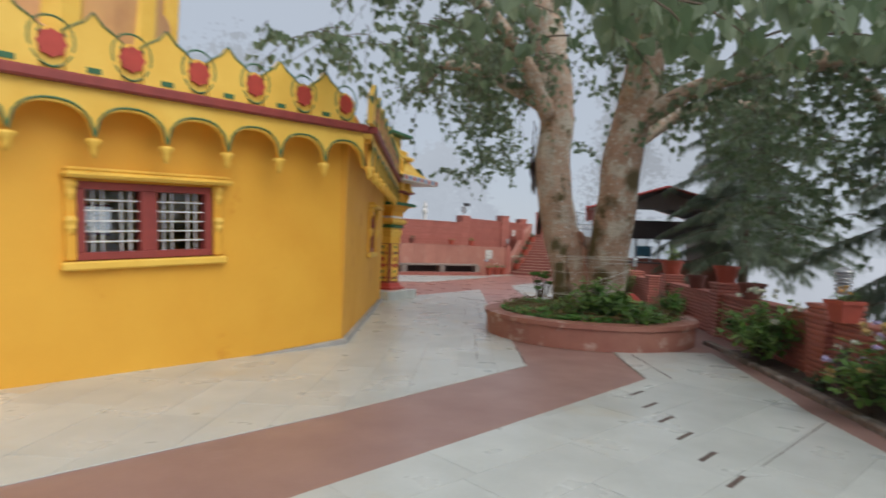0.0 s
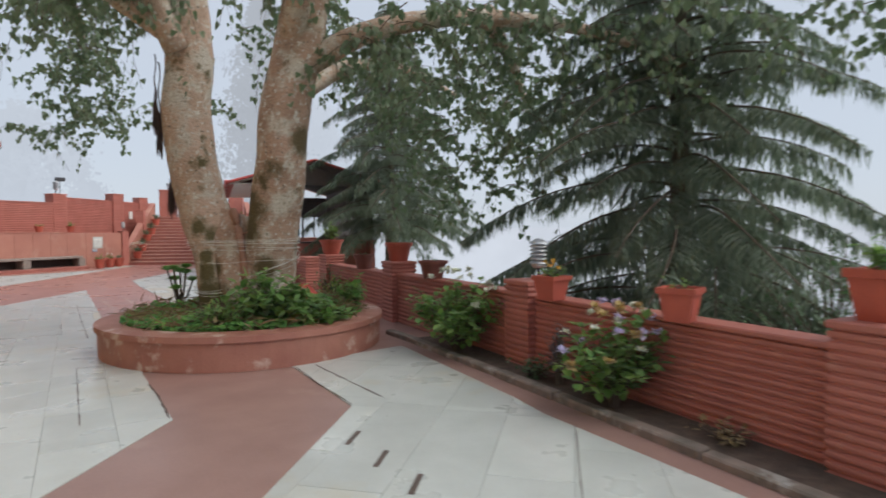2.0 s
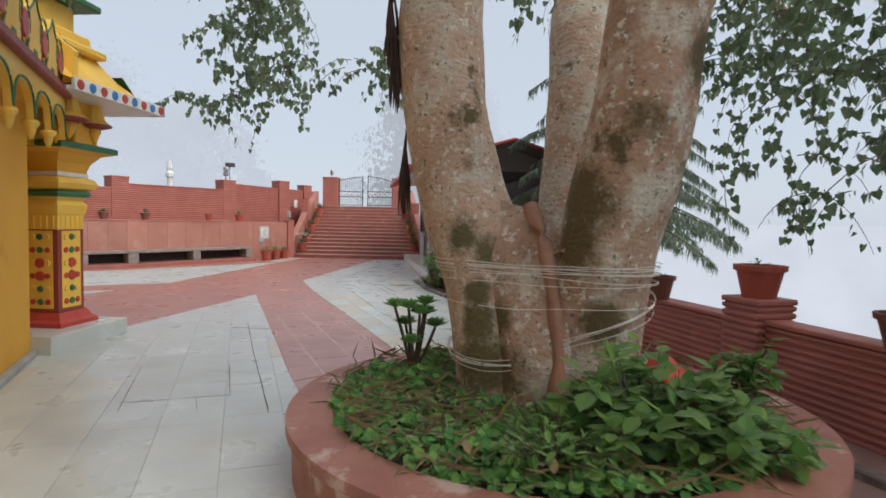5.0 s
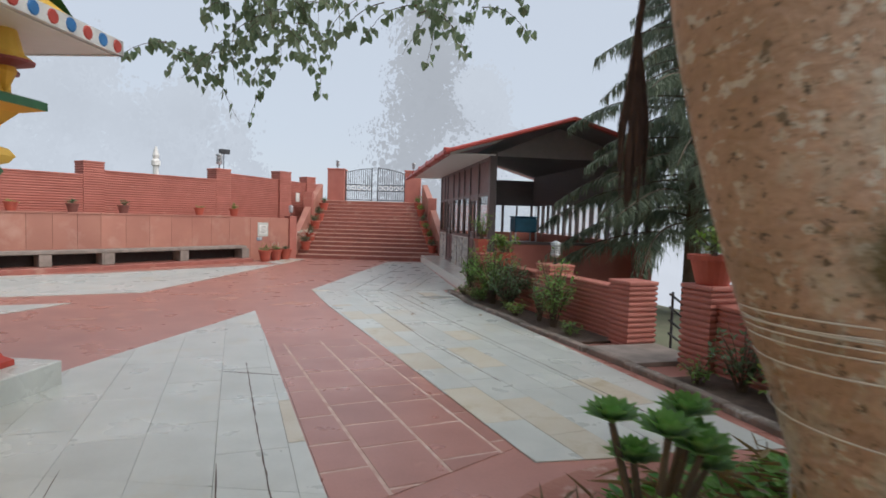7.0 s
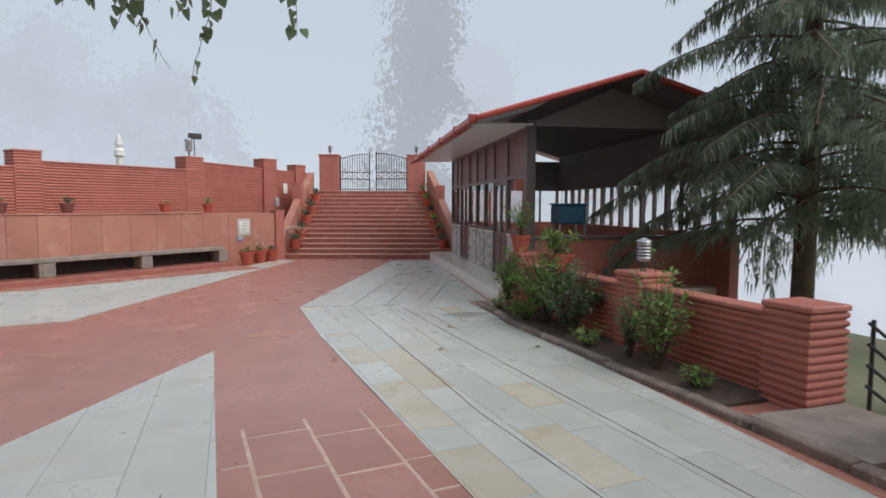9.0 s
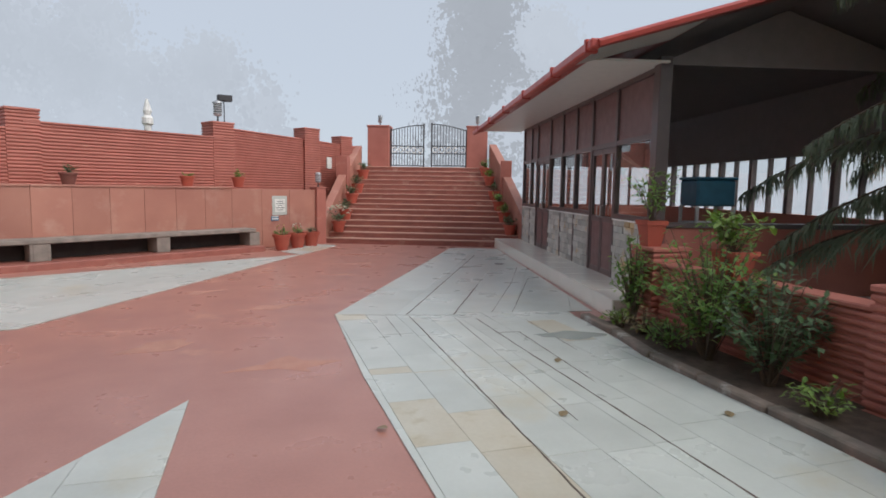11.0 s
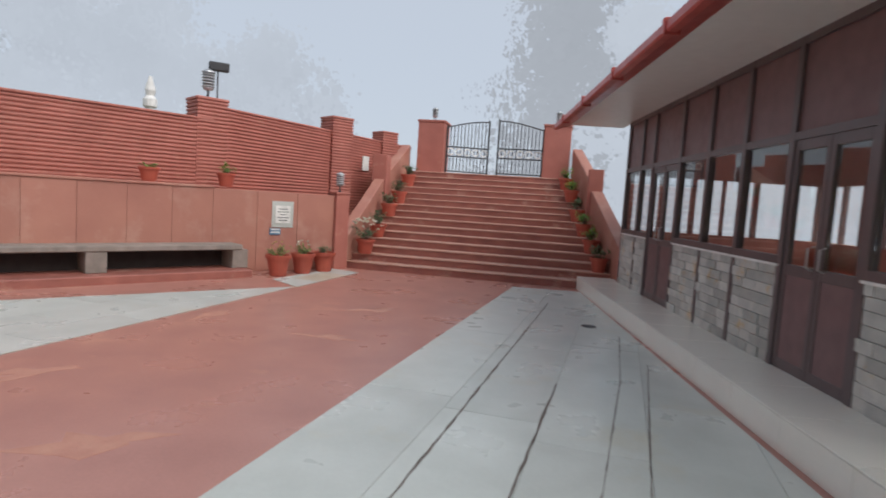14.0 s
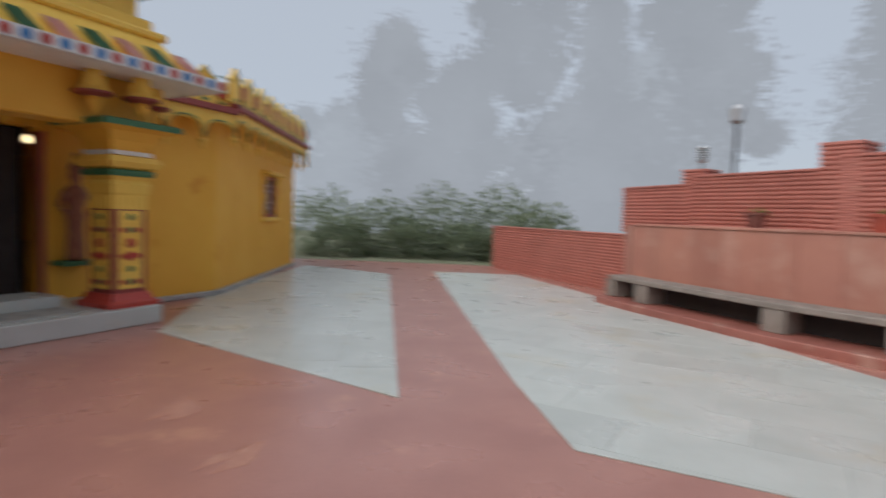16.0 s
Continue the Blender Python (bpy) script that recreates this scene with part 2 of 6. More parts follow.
DARKROOF = mat("dark_roof_underside", (0.21, 0.195, 0.205), (0.24, 0.22, 0.23), rough=0.7)
ROOFRED = mat("red_sheet_roof", (0.46, 0.075, 0.06), (0.40, 0.065, 0.055), rough=0.4, bump=0.03)
SPLITA = mat("grey_split_stone", (0.50, 0.49, 0.45), (0.40, 0.40, 0.38), rough=0.7, scale=7, fine=50, bump=0.5, stain=(0.50, 0.36, 0.20), stain_scale=2.6, stain_at=0.57, piece=0.22)
TILE = mat("cream_tile", (0.80, 0.77, 0.70), (0.76, 0.73, 0.66), rough=0.16, scale=2, fine=30, vary=0.03, bump=0.0, spec=0.55)
IRON = mat("black_iron", (0.035, 0.035, 0.04), rough=0.5, bump=0.05)
STEEL = mat("pale_metal", (0.55, 0.56, 0.58), rough=0.35, metal=0.6, bump=0.02)
# near-black colour that stands for shade in unlit hollows
SHADEFILL = mat("painted_shade", (0.05, 0.04, 0.038), rough=0.9)
THREAD = mat("white_cotton_thread", (0.72, 0.70, 0.64), rough=0.9, bump=0.0)
COOLER = mat("blue_cooler_plastic", (0.03, 0.13, 0.21), rough=0.4, bump=0.02)
GRASS = mat("rough_grass", (0.15, 0.17, 0.10), (0.20, 0.19, 0.13), rough=0.95, scale=2.0, fine=60, bump=0.6, vary=0.3)
MARK = mat("grey_ink", (0.14, 0.16, 0.15), rough=0.6, bump=0.0)
STATUE = mat("statue_paint", (0.34, 0.13, 0.06), (0.24, 0.08, 0.05), rough=0.5, scale=9)
GLASS = bpy.data.materials.new("window_glass")
GLASS.use_nodes = True
gb = GLASS.node_tree.nodes["Principled BSDF"]
gb.inputs["Transmission Weight"].default_value, gb.inputs["Roughness"].default_value, gb.inputs["IOR"].default_value = 1.0, 0.0, 1.45
gb.inputs["Base Color"].default_value = (0.93, 0.95, 0.95, 1)
BULB = mat("warm_bulb_glass", (0.9, 0.8, 0.5), rough=0.2, bump=0.0)
BULB.node_tree.nodes["Principled BSDF"].inputs["Emission Color"].default_value = (1, 0.8, 0.45, 1)
BULB.node_tree.nodes["Principled BSDF"].inputs["Emission Strength"].default_value = 1.5


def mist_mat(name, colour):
    """Fog haze painted as grey emission, glowing like the sky behind it."""
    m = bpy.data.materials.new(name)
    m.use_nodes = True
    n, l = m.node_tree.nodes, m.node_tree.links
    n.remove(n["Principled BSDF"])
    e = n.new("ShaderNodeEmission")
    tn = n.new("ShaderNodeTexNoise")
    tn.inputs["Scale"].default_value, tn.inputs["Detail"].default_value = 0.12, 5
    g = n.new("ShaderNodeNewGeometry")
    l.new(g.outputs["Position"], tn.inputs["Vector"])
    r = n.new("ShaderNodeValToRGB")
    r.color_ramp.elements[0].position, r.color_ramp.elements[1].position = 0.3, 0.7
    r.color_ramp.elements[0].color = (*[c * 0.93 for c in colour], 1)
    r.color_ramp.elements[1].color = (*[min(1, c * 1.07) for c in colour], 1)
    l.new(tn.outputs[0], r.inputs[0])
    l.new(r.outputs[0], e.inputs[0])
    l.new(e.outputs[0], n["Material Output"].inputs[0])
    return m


# three depths of haze, painted as emission greys
MISTNEAR = mist_mat("painted_mist_near", (0.225, 0.245, 0.275))
MISTMID = mist_mat("painted_mist_middle", (0.25, 0.275, 0.31))
MISTFAR = mist_mat("painted_mist_far", (0.295, 0.325, 0.37))

# ---- mesh helpers ----


def finish(name, bm, material, smooth=False):
    me = bpy.data.meshes.new(name)
    bm.normal_update()
    bm.to_mesh(me)
    bm.free()
    me.materials.append(material)
    if smooth:
        me.polygons.foreach_set("use_smooth", [True] * len(me.polygons))
    return me


def part(name, bm, material, parent, label="", smooth=False):
    ob = new(name, finish(name, bm, material, smooth))
    ob.parent = parent
    return tagged(ob, label)


def raw(name, verts, faces, material, parent=None, smooth=False):
    me = bpy.data.meshes.new(name)
    me.from_pydata([tuple(v) for v in verts], [], faces)
    me.materials.append(material)
    if smooth:
        me.polygons.foreach_set("use_smooth", [True] * len(me.polygons))
    ob = new(name, me)
    ob.parent = parent
    return ob


def setting(name, bm, material, label="", category="", smooth=False):
    return tagged(new(name, finish(name, bm, material, smooth)), label, category, "", "structure")


def thing(name, label, category, x, y, z=0.0, turn=0.0, group="", kind=""):
    ob = new(name)
    ob.empty_display_size = 0.1
    ob.matrix_basis = pose(x, y, z, 0, 0, turn)
    return tagged(ob, label, category, group, kind)


def box(bm, x0, x1, y0, y1, z0, z1, bevel=0.0, m=None):
    r = bmesh.ops.create_cube(bm, size=1)["verts"]
    bmesh.ops.scale(bm, vec=(x1 - x0, y1 - y0, z1 - z0), verts=r)
    bmesh.ops.translate(bm, vec=((x0 + x1) / 2, (y0 + y1) / 2, (z0 + z1) / 2), verts=r)
    if m is not None:
        bmesh.ops.transform(bm, matrix=m, verts=r)
    if bevel:
        es = list({e for v in r for e in v.link_edges})
        bmesh.ops.bevel(bm, geom=es, offset=bevel, segments=1, affect="EDGES")
    return bm


def boxbm(*a, **k):
    return box(bmesh.new(), *a, **k)


def prism(bm, poly, z0, z1, inset=0.0):
    """A slab on a polygon; inset chamfers its upper edge."""
    n = len(poly)
    cx, cy = sum(p[0] for p in poly) / n, sum(p[1] for p in poly) / n
    area = sum(poly[i][0] * poly[(i + 1) % n][1] - poly[(i + 1) % n][0] * poly[i][1] for i in range(n))
    if area < 0:
        poly = poly[::-1]
    lo = [bm.verts.new((x, y, z0)) for x, y in poly]
    hi = [bm.verts.new((x + (cx - x) * inset, y + (cy - y) * inset, z1)) for x, y in poly]
    bm.faces.new(hi)
    bm.faces.new(lo[::-1])
    for i in range(n):
        bm.faces.new((lo[i], lo[(i + 1) % n], hi[(i + 1) % n], hi[i]))
    return bm


def lathe(bm, profile, seg=20, square=False):
    """Turns (radius, height) round z; square gives a four-sided taper with the radius as half width."""
    seg = 4 if square else seg
    rings = []
    for r, z in profile:
        k = r * (math.sqrt(2) if square else 1)
        rings.append([bm.verts.new((k * math.cos(2 * math.pi * (i + (0.5 if square else 0)) / seg), k * math.sin(2 * math.pi * (i + (0.5 if square else 0)) / seg), z)) for i in range(seg)])
    for a, b in zip(rings, rings[1:]):
        for i in range(seg):
            bm.faces.new((a[i], a[(i + 1) % seg], b[(i + 1) % seg], b[i]))
    bm.faces.new(rings[0][::-1])
    bm.faces.new(rings[-1])
    return bm


def tube(points, radii, seg=8, wob=0.0, rng=None):
    """Verts and faces of a tapered round limb through points."""
    verts, faces = [], []
    pts = [Vector(p) for p in points]
    for i, p in enumerate(pts):
        d = (pts[min(i + 1, len(pts) - 1)] - pts[max(i - 1, 0)]).normalized()
        a = d.orthogonal().normalized() if abs(d.z) < 0.9 else Vector((1, 0, 0)).cross(d).normalized()
        b = d.cross(a)
        for k in range(seg):
            t = 2 * math.pi * k / seg
            r = radii[i] * (1 + (noise.noise(p * 1.7 + Vector((math.cos(t), math.sin(t), 0)) * 1.3) * wob if wob else 0))
            verts.append(p + (a * math.cos(t) + b * math.sin(t)) * r)
    for i in range(len(pts) - 1):
        for k in range(seg):
            faces.append((i * seg + k, i * seg + (k + 1) % seg, (i + 1) * seg + (k + 1) % seg, (i + 1) * seg + k))
    faces.append(tuple(range(seg))[::-1])
    faces.append(tuple((len(pts) - 1) * seg + k for k in range(seg)))
    return verts, faces


def gather(pieces):
    verts, faces = [], []
    for v, f in pieces:
        o = len(verts)
        verts += v
        faces += [tuple(i + o for i in q) for q in f]
    return verts, faces


def smooth_path(pts, n):
    """Catmull-Rom through pts."""
    P = [Vector(p) for p in pts]
    P = [2 * P[0] - P[1]] + P + [2 * P[-1] - P[-2]]
    out = []
    for i in range(1, len(P) - 2):
        for k in range(n):
            t = k / n
            a, b, c, d = P[i - 1:i + 3]
            out.append(0.5 * (2 * b + (c - a) * t + (2 * a - 5 * b + 4 * c - d) * t * t + (3 * b - a - 3 * c + d) * t ** 3))
    return out + [P[-2]]


def clip(poly, region):
    """A convex polygon cut to a convex region, both lists of (x, y), the region counter-clockwise."""
    for i in range(len(region)):
        a, b = region[i], region[(i + 1) % len(region)]
        out = []
        for j in range(len(poly)):
            p, q = poly[j], poly[(j + 1) % len(poly)]
            dp = (b[0] - a[0]) * (p[1] - a[1]) - (b[1] - a[1]) * (p[0] - a[0])
            dq = (b[0] - a[0]) * (q[1] - a[1]) - (b[1] - a[1]) * (q[0] - a[0])
            if dp >= 0:
                out.append(p)
            if dp * dq < 0:
                t = dp / (dp - dq)
                out.append((p[0] + (q[0] - p[0]) * t, p[1] + (q[1] - p[1]) * t))
        poly = out
        if len(poly) < 3:
            return []
    return poly


def ccw(poly):
    a = sum(poly[i][0] * poly[(i + 1) % len(poly)][1] - poly[(i + 1) % len(poly)][0] * poly[i][1] for i in range(len(poly)))
    return poly if a > 0 else poly[::-1]


def tiles(name, region, origin, angle, width, length, material, parent, z0, z1, gap=0.006, shift=0.5, seed=1, mixed=0.0):
    """Slabs of a running bond, cut to a convex region, each an object of its own."""
    rng = random.Random(seed)
    region = ccw(region)
    c, s = math.cos(radians(angle)), math.sin(radians(angle))
    loc = [((x - origin[0]) * c + (y - origin[1]) * s, -(x - origin[0]) * s + (y - origin[1]) * c) for x, y in region]
    i0, i1 = math.floor(min(p[1] for p in loc) / width) - 1, math.ceil(max(p[1] for p in loc) / width) + 1
    for i in range(i0, i1):
        x = math.floor(min(p[0] for p in loc) / length) * length - length * (1 + (i % 2) * shift)
        while x < max(p[0] for p in loc) + length:
            w = length * rng.uniform(0.75, 1.25)
            r = [(x, i * width), (x + w - gap, i * width), (x + w - gap, (i + 1) * width - gap), (x, (i + 1) * width - gap)]
            x += w
            wpoly = [(origin[0] + a * c - b * s, origin[1] + a * s + b * c) for a, b in r]
            cut = clip(wpoly, region)
            if len(cut) < 3:
                continue
            area = abs(sum(cut[k][0] * cut[(k + 1) % len(cut)][1] - cut[(k + 1) % len(cut)][0] * cut[k][1] for k in range(len(cut)))) / 2
            if area > 0.004:
                part(name, prism(bmesh.new(), cut, z0, z1 + rng.uniform(-0.0012, 0.0012), 0.004), BEIGE if material is MARBLE and rng.random() < mixed * 0.55 else material, parent)


# ---- ground, backdrop ----
bm = bmesh.new()
G = 60
gx = [-400, -150, -80, -45] + [-30 + i * 1.5 for i in range(0, 45)] + [45, 60, 90, 150, 400]
gy = [-400, -150, -80, -45, -30, -20, -12, -8, -5, 0, 5, 10, 15, 20, 25, 30, 34, 36, 38, 40, 42, 45, 50, 60, 80, 150, 400]


def ground_z(x, y):
    z = -0.09
    if x > 8.5:
        z = -0.12 - 0.05 * (x - 8.5) ** 1.6 if x < 60 else -26
    if y > 33 and x < 9:
        z = -0.2
    return max(z, -26)


vs = [[bm.verts.new((x, y, ground_z(x, y) + (0.05 * noise.noise(Vector((x, y, 0)) * 0.4) if x > 8.5 or x < -17 else 0))) for x in gx] for y in gy]
for j in range(len(gy) - 1):
    for i in range(len(gx) - 1):
        bm.faces.new((vs[j][i], vs[j][i + 1], vs[j + 1][i + 1], vs[j + 1][i]))
setting("ground", bm, GRASS, "rough grassy hill ground round the paved court", "ground")


def misty_tree(rng, x, y, base, h, w, conifer):
    """Clumps of small leaves of a far tree."""
    out_v, out_f = [], []
    lumps = [(rng.uniform(0, 6.283), rng.uniform(0.05, 0.8), (k + rng.random()) / 26, rng.uniform(0.2, 0.46)) for k in range(26)]
    for _ in range(int(14000 if conifer else 15000)):
        t = rng.random()
        if conifer:
            r = w * (1 - t) ** 0.8 * rng.random() ** 0.6 * (0.82 + 0.18 * math.sin(t * 40))
            zz = base + h * (0.1 + 0.9 * t)
        else:
            la, lr, lz, ls = lumps[rng.randrange(26)]
            g = Vector((rng.gauss(0, 1), rng.gauss(0, 1), rng.gauss(0, 1))).normalized() * (rng.random() ** 0.45 * 0.85 if rng.random() < 0.85 else rng.uniform(0.8, 1.15)) * ls
            r, a, edge = 0.0, la, g.length / ls
            zz = base + h * (0.05 + 0.83 * lz) + g.z * w * 0.9
            ox, oy = w * (lr * (1.35 - lz) * math.cos(la) + g.x), w * (lr * (1.35 - lz) * math.sin(la) + g.y)
        if conifer:
            edge = r / max(0.2, w * (1 - t) ** 0.8)
            a = rng.uniform(0, 6.283)
            r *= 0.85 + 0.2 * math.sin(a * 3 + t * 17)
            ox, oy = r * math.cos(a), r * math.sin(a)
        c = Vector((x + ox, y + oy, zz))
        a = rng.uniform(0, 6.283) if not conifer else a
        s = rng.uniform(0.10, 0.32) if rng.random() < 0.6 else rng.uniform(0.3, 0.62)
        if edge > 0.72:
            s = rng.uniform(0.08, 0.24)
        o = len(out_v)
        for k in range(5):
            b = k * 1.2566 + rng.uniform(-0.3, 0.3)
            out_v.append(c + Vector((math.cos(b) * rng.uniform(0.6, 1) * s * math.sin(a), -math.cos(b) * rng.uniform(0.6, 1) * s * math.cos(a), math.sin(b) * s * (0.5 if conifer else 0.8))))
        out_f.append(tuple(range(o, o + 5)))
    return out_v, out_f


rng = random.Random(11)
# last value: painted haze tone, 0 darkest to 2 palest
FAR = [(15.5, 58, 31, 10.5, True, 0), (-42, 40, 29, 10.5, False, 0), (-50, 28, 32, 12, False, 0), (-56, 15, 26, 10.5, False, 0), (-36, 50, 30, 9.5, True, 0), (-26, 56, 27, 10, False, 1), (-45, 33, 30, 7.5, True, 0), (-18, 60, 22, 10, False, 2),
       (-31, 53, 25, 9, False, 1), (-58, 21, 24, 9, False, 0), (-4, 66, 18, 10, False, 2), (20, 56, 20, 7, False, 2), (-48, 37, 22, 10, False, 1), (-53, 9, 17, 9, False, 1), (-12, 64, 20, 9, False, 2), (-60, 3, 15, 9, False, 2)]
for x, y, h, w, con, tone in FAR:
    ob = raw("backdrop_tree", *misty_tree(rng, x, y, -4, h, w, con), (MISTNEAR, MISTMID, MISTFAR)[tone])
    tagged(ob, "far tree with fog grey painted into its glow", "tree", "trees in the fog", "structure")
# emissive ring in fog colour, added to hide the ground's far edge
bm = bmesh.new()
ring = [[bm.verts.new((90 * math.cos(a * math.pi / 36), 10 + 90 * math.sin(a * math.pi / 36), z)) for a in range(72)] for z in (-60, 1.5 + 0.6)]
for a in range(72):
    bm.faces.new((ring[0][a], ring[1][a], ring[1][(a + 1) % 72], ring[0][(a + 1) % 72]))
FOGGLOW = mist_mat("painted_fog_glow", (0.335, 0.36, 0.405))
setting("backdrop", bm, FOGGLOW, "glowing ring painted as pale fog closing the distance round the hill", "fog")

# ---- floor of the court ----
setting("floor", prism(bmesh.new(), [(-18, 12.6), (5.93, 12.6), (6.6, 22), (9, 35), (2, 36), (-4, 32), (-18, 26)], -0.12, -0.004), REDFLOOR, "smooth red sandstone paving, faded in patches", "paving")
setting("floor_south", prism(bmesh.new(), [(-17, -6), (5.6, -6), (5.93, 12.6), (-18, 12.6)], -0.12, -0.004), BROWNFLOOR, "dull brown sandstone paving, smooth and dusty", "paving")
WHITE = [
    ("white_paving_by_temple", 91, 0.55, 1.3, [[(-6.5, -3.1), (-0.54, 3.9), (-1.46, 7.68), (-7.3, -0.3)], [(-0.54, 3.9), (1.54, 6.7), (1.43, 8.9), (-1.46, 7.68)], [(-1.46, 7.68), (1.43, 8.9), (1.14, 13.2), (-2.2, 14.6)], [(-2.2, 14.6), (1.14, 13.2), (0.97, 17.0), (0.79, 20.86), (-1.3, 17.0)]]),
    ("white_paving_by_garden", 46, 0.62, 1.2, [[(-4.4, -2.95), (3.1, 6.2), (4.55, 5.0), (4.4, -5), (-4.4, -5)], [(3.1, 6.2), (3.1, 8.3), (4.9, 8.6), (4.65, 5.6), (4.55, 5.0)]]),
    ("white_paving_by_wall", 93.3, 0.4, 0.9, [[(2.155, 23.87), (5.45, 23.5), (5.27, 21.2), (2.235, 21.2)], [(2.235, 21.2), (5.27, 21.2), (5.18, 17.4), (2.50, 17.4)], [(2.50, 17.4), (5.18, 17.4), (5.0, 13.0), (2.76, 13.3)]]),
    ("white_paving_by_pavilion", 65.2, 0.8, 3.0, [[(2.155, 23.87), (6.1, 32.4), (7.45, 32.1), (5.83, 23.457)]]),
    ("white_paving_by_bench", 62, 0.75, 1.5, [[(-1.57, 23.75), (1.78, 31.2), (-3.4, 28.0), (-3.4, 23.4)], [(-3.4, 23.4), (-3.4, 28.0), (-10.4, 25.9), (-15, 24.3), (-15, 21.75)]]),
    ("white_paving_by_porch", 8, 0.75, 1.5, [[(-2.6, 22.27), (-13.8, 20.55), (-15.5, 17.6), (-8.6, 17.6), (-4.95, 18.61)]]),
    ("white_paving_corner", 62, 0.6, 1.0, [[(1.28, 31.99), (1.82, 31.19), (2.89, 33.55), (2.29, 34.01)]]),
]
PAVE = []
for k, (nm, ang, w, ln, regs) in enumerate(WHITE):
    bm = bmesh.new()
    for r in regs:
        prism(bm, ccw(r), -0.003, 0.0)
    PAVE.append((setting(nm, bm, PALEJOINT, "pale greenish white marble paving with fine joints", "paving"), k, ang, w, ln, regs))
bm = bmesh.new()
MORTARED = [(1.16, 12.9), (2.72, 13.6), (2.46, 18.1), (0.97, 17.9)]
prism(bm, ccw(MORTARED), -0.003, 0.0)
red_strip = setting("red_strip", bm, MORTAR, "red sandstone slabs with raised pale mortar joints", "paving")

# ---- round planter and its tree ----
PC, PR = (3.02, 10.2), 2.04
bm = bmesh.new()
seg = 64
prof = [(PR, 0.0), (PR + 0.01, 0.36), (PR + 0.05, 0.37), (PR + 0.05, 0.45), (PR - 0.3, 0.46), (PR - 0.32, 0.34), (PR - 0.32, 0.0)]
rings = [[bm.verts.new((r * math.cos(2 * math.pi * i / seg), r * math.sin(2 * math.pi * i / seg), z)) for i in range(seg)] for r, z in prof]
for a, b in zip(rings, rings[1:]):
    for i in range(seg):
        bm.faces.new((a[i], a[(i + 1) % seg], b[(i + 1) % seg], b[i]))
planter = thing("round_planter", "round raised planter of weathered red sandstone round the tree", "planter", PC[0], PC[1])
PLANTER = mat("worn_planter_stone", (0.38, 0.17, 0.125), (0.30, 0.12, 0.09), rough=0.6, scale=2.5, fine=45, bump=0.4, stain=(0.50, 0.36, 0.30), stain_scale=3.0, stain_at=0.57)
part("kerb_ring", bm, PLANTER, planter)
bm = bmesh.new()
top = [bm.verts.new(((PR - 0.31) * math.cos(2 * math.pi * i / 48), (PR - 0.31) * math.sin(2 * math.pi * i / 48), 0.36)) for i in range(48)]
mid = [bm.verts.new((1.2 * math.cos(2 * math.pi * i / 48), 1.2 * math.sin(2 * math.pi * i / 48), 0.46 + 0.05 * math.sin(i * 1.7))) for i in range(48)]
cen = bm.verts.new((0, 0, 0.5))
for i in range(48):
    bm.faces.new((top[i], top[(i + 1) % 48], mid[(i + 1) % 48], mid[i]))
    bm.faces.new((mid[i], mid[(i + 1) % 48], cen))
part("soil", bm, SOIL, planter, "dark damp soil")

tree = thing("sacred_fig_tree", "old fig tree with pale blotched twin trunks and heart-shaped leaves", "tree", 0, 0)
left = smooth_path([(2.76, 10.45, 0.2), (2.75, 10.5, 0.8), (2.70, 10.65, 1.35), (2.57, 10.8, 1.85), (2.46, 10.9, 2.35), (2.29, 10.95, 3.4), (2.32, 10.95, 4.8), (2.1, 10.85, 6.2), (1.7, 10.9, 8.0)], 5)
right = smooth_path([(3.25, 10.12, 0.25), (3.3, 10.02, 1.0), (3.32, 9.85, 1.8), (3.38, 9.55, 2.75), (3.43, 9.42, 3.6), (3.62, 9.2, 4.7), (3.7, 8.8, 6.2), (4.1, 8.3, 7.8)], 5)
third = smooth_path([(3.3, 10.5, 0.3), (3.48, 10.75, 1.4), (3.64, 10.9, 2.2), (3.70, 10.95, 3.2), (3.85, 11.2, 4.2), (4.3, 11.6, 6.0), (4.9, 12.2, 8.0)], 5)


def grow(path, r0, r1, flare):
    n = len(path)
    return [r0 + (r1 - r0) * (i / (n - 1)) + flare * math.exp(-i / 2.2) for i in range(n)]


RL, RR, RT = grow(left, 0.43, 0.32, 0.03), grow(right, 0.43, 0.29, 0.05), grow(third, 0.36, 0.22, 0.06)
raw("trunk", *tube(left, RL, 32, 0.13), BARK, tree, True)
raw("trunk", *tube(right, RR, 32, 0.14), MOSSBARK, tree, True)
raw("trunk", *tube(third, RT, 24, 0.14), BARK, tree, True)


def at_height(path, radii, z):
    """Centre and radius of a trunk at a height."""
    k = next(i for i in range(1, len(path)) if path[i].z >= z or i == len(path) - 1)
    t = min(1, max(0, (z - path[k - 1].z) / (path[k].z - path[k - 1].z)))
    return path[k - 1].lerp(path[k], t), radii[k - 1] * (1 - t) + radii[k] * t


web_v, web_f = [], []
LEVELS = [0.22 + 0.098 * i for i in range(18)]
for i, z in enumerate(LEVELS):
    (pl, rl), (pr, rr) = at_height(left, RL, z), at_height(right, RR, z)
    u = i / (len(LEVELS) - 1)
    mid, ax = (pl + pr) / 2, pr - pl
    ax.z = 0
    half, ax = ax.length / 2 + 0.1, ax.normalized()
    thin = 0.50 * (1 - 0.65 * max(0, (u - 0.45) / 0.55) ** 1.6)
    for k in range(28):
        b = 2 * math.pi * k / 28
        r = 1 + 0.10 * noise.noise(Vector((math.cos(b) * 1.4, math.sin(b) * 1.4, z * 1.5)))
        sag = 0.34 * math.cos(b) ** 2 * u ** 3
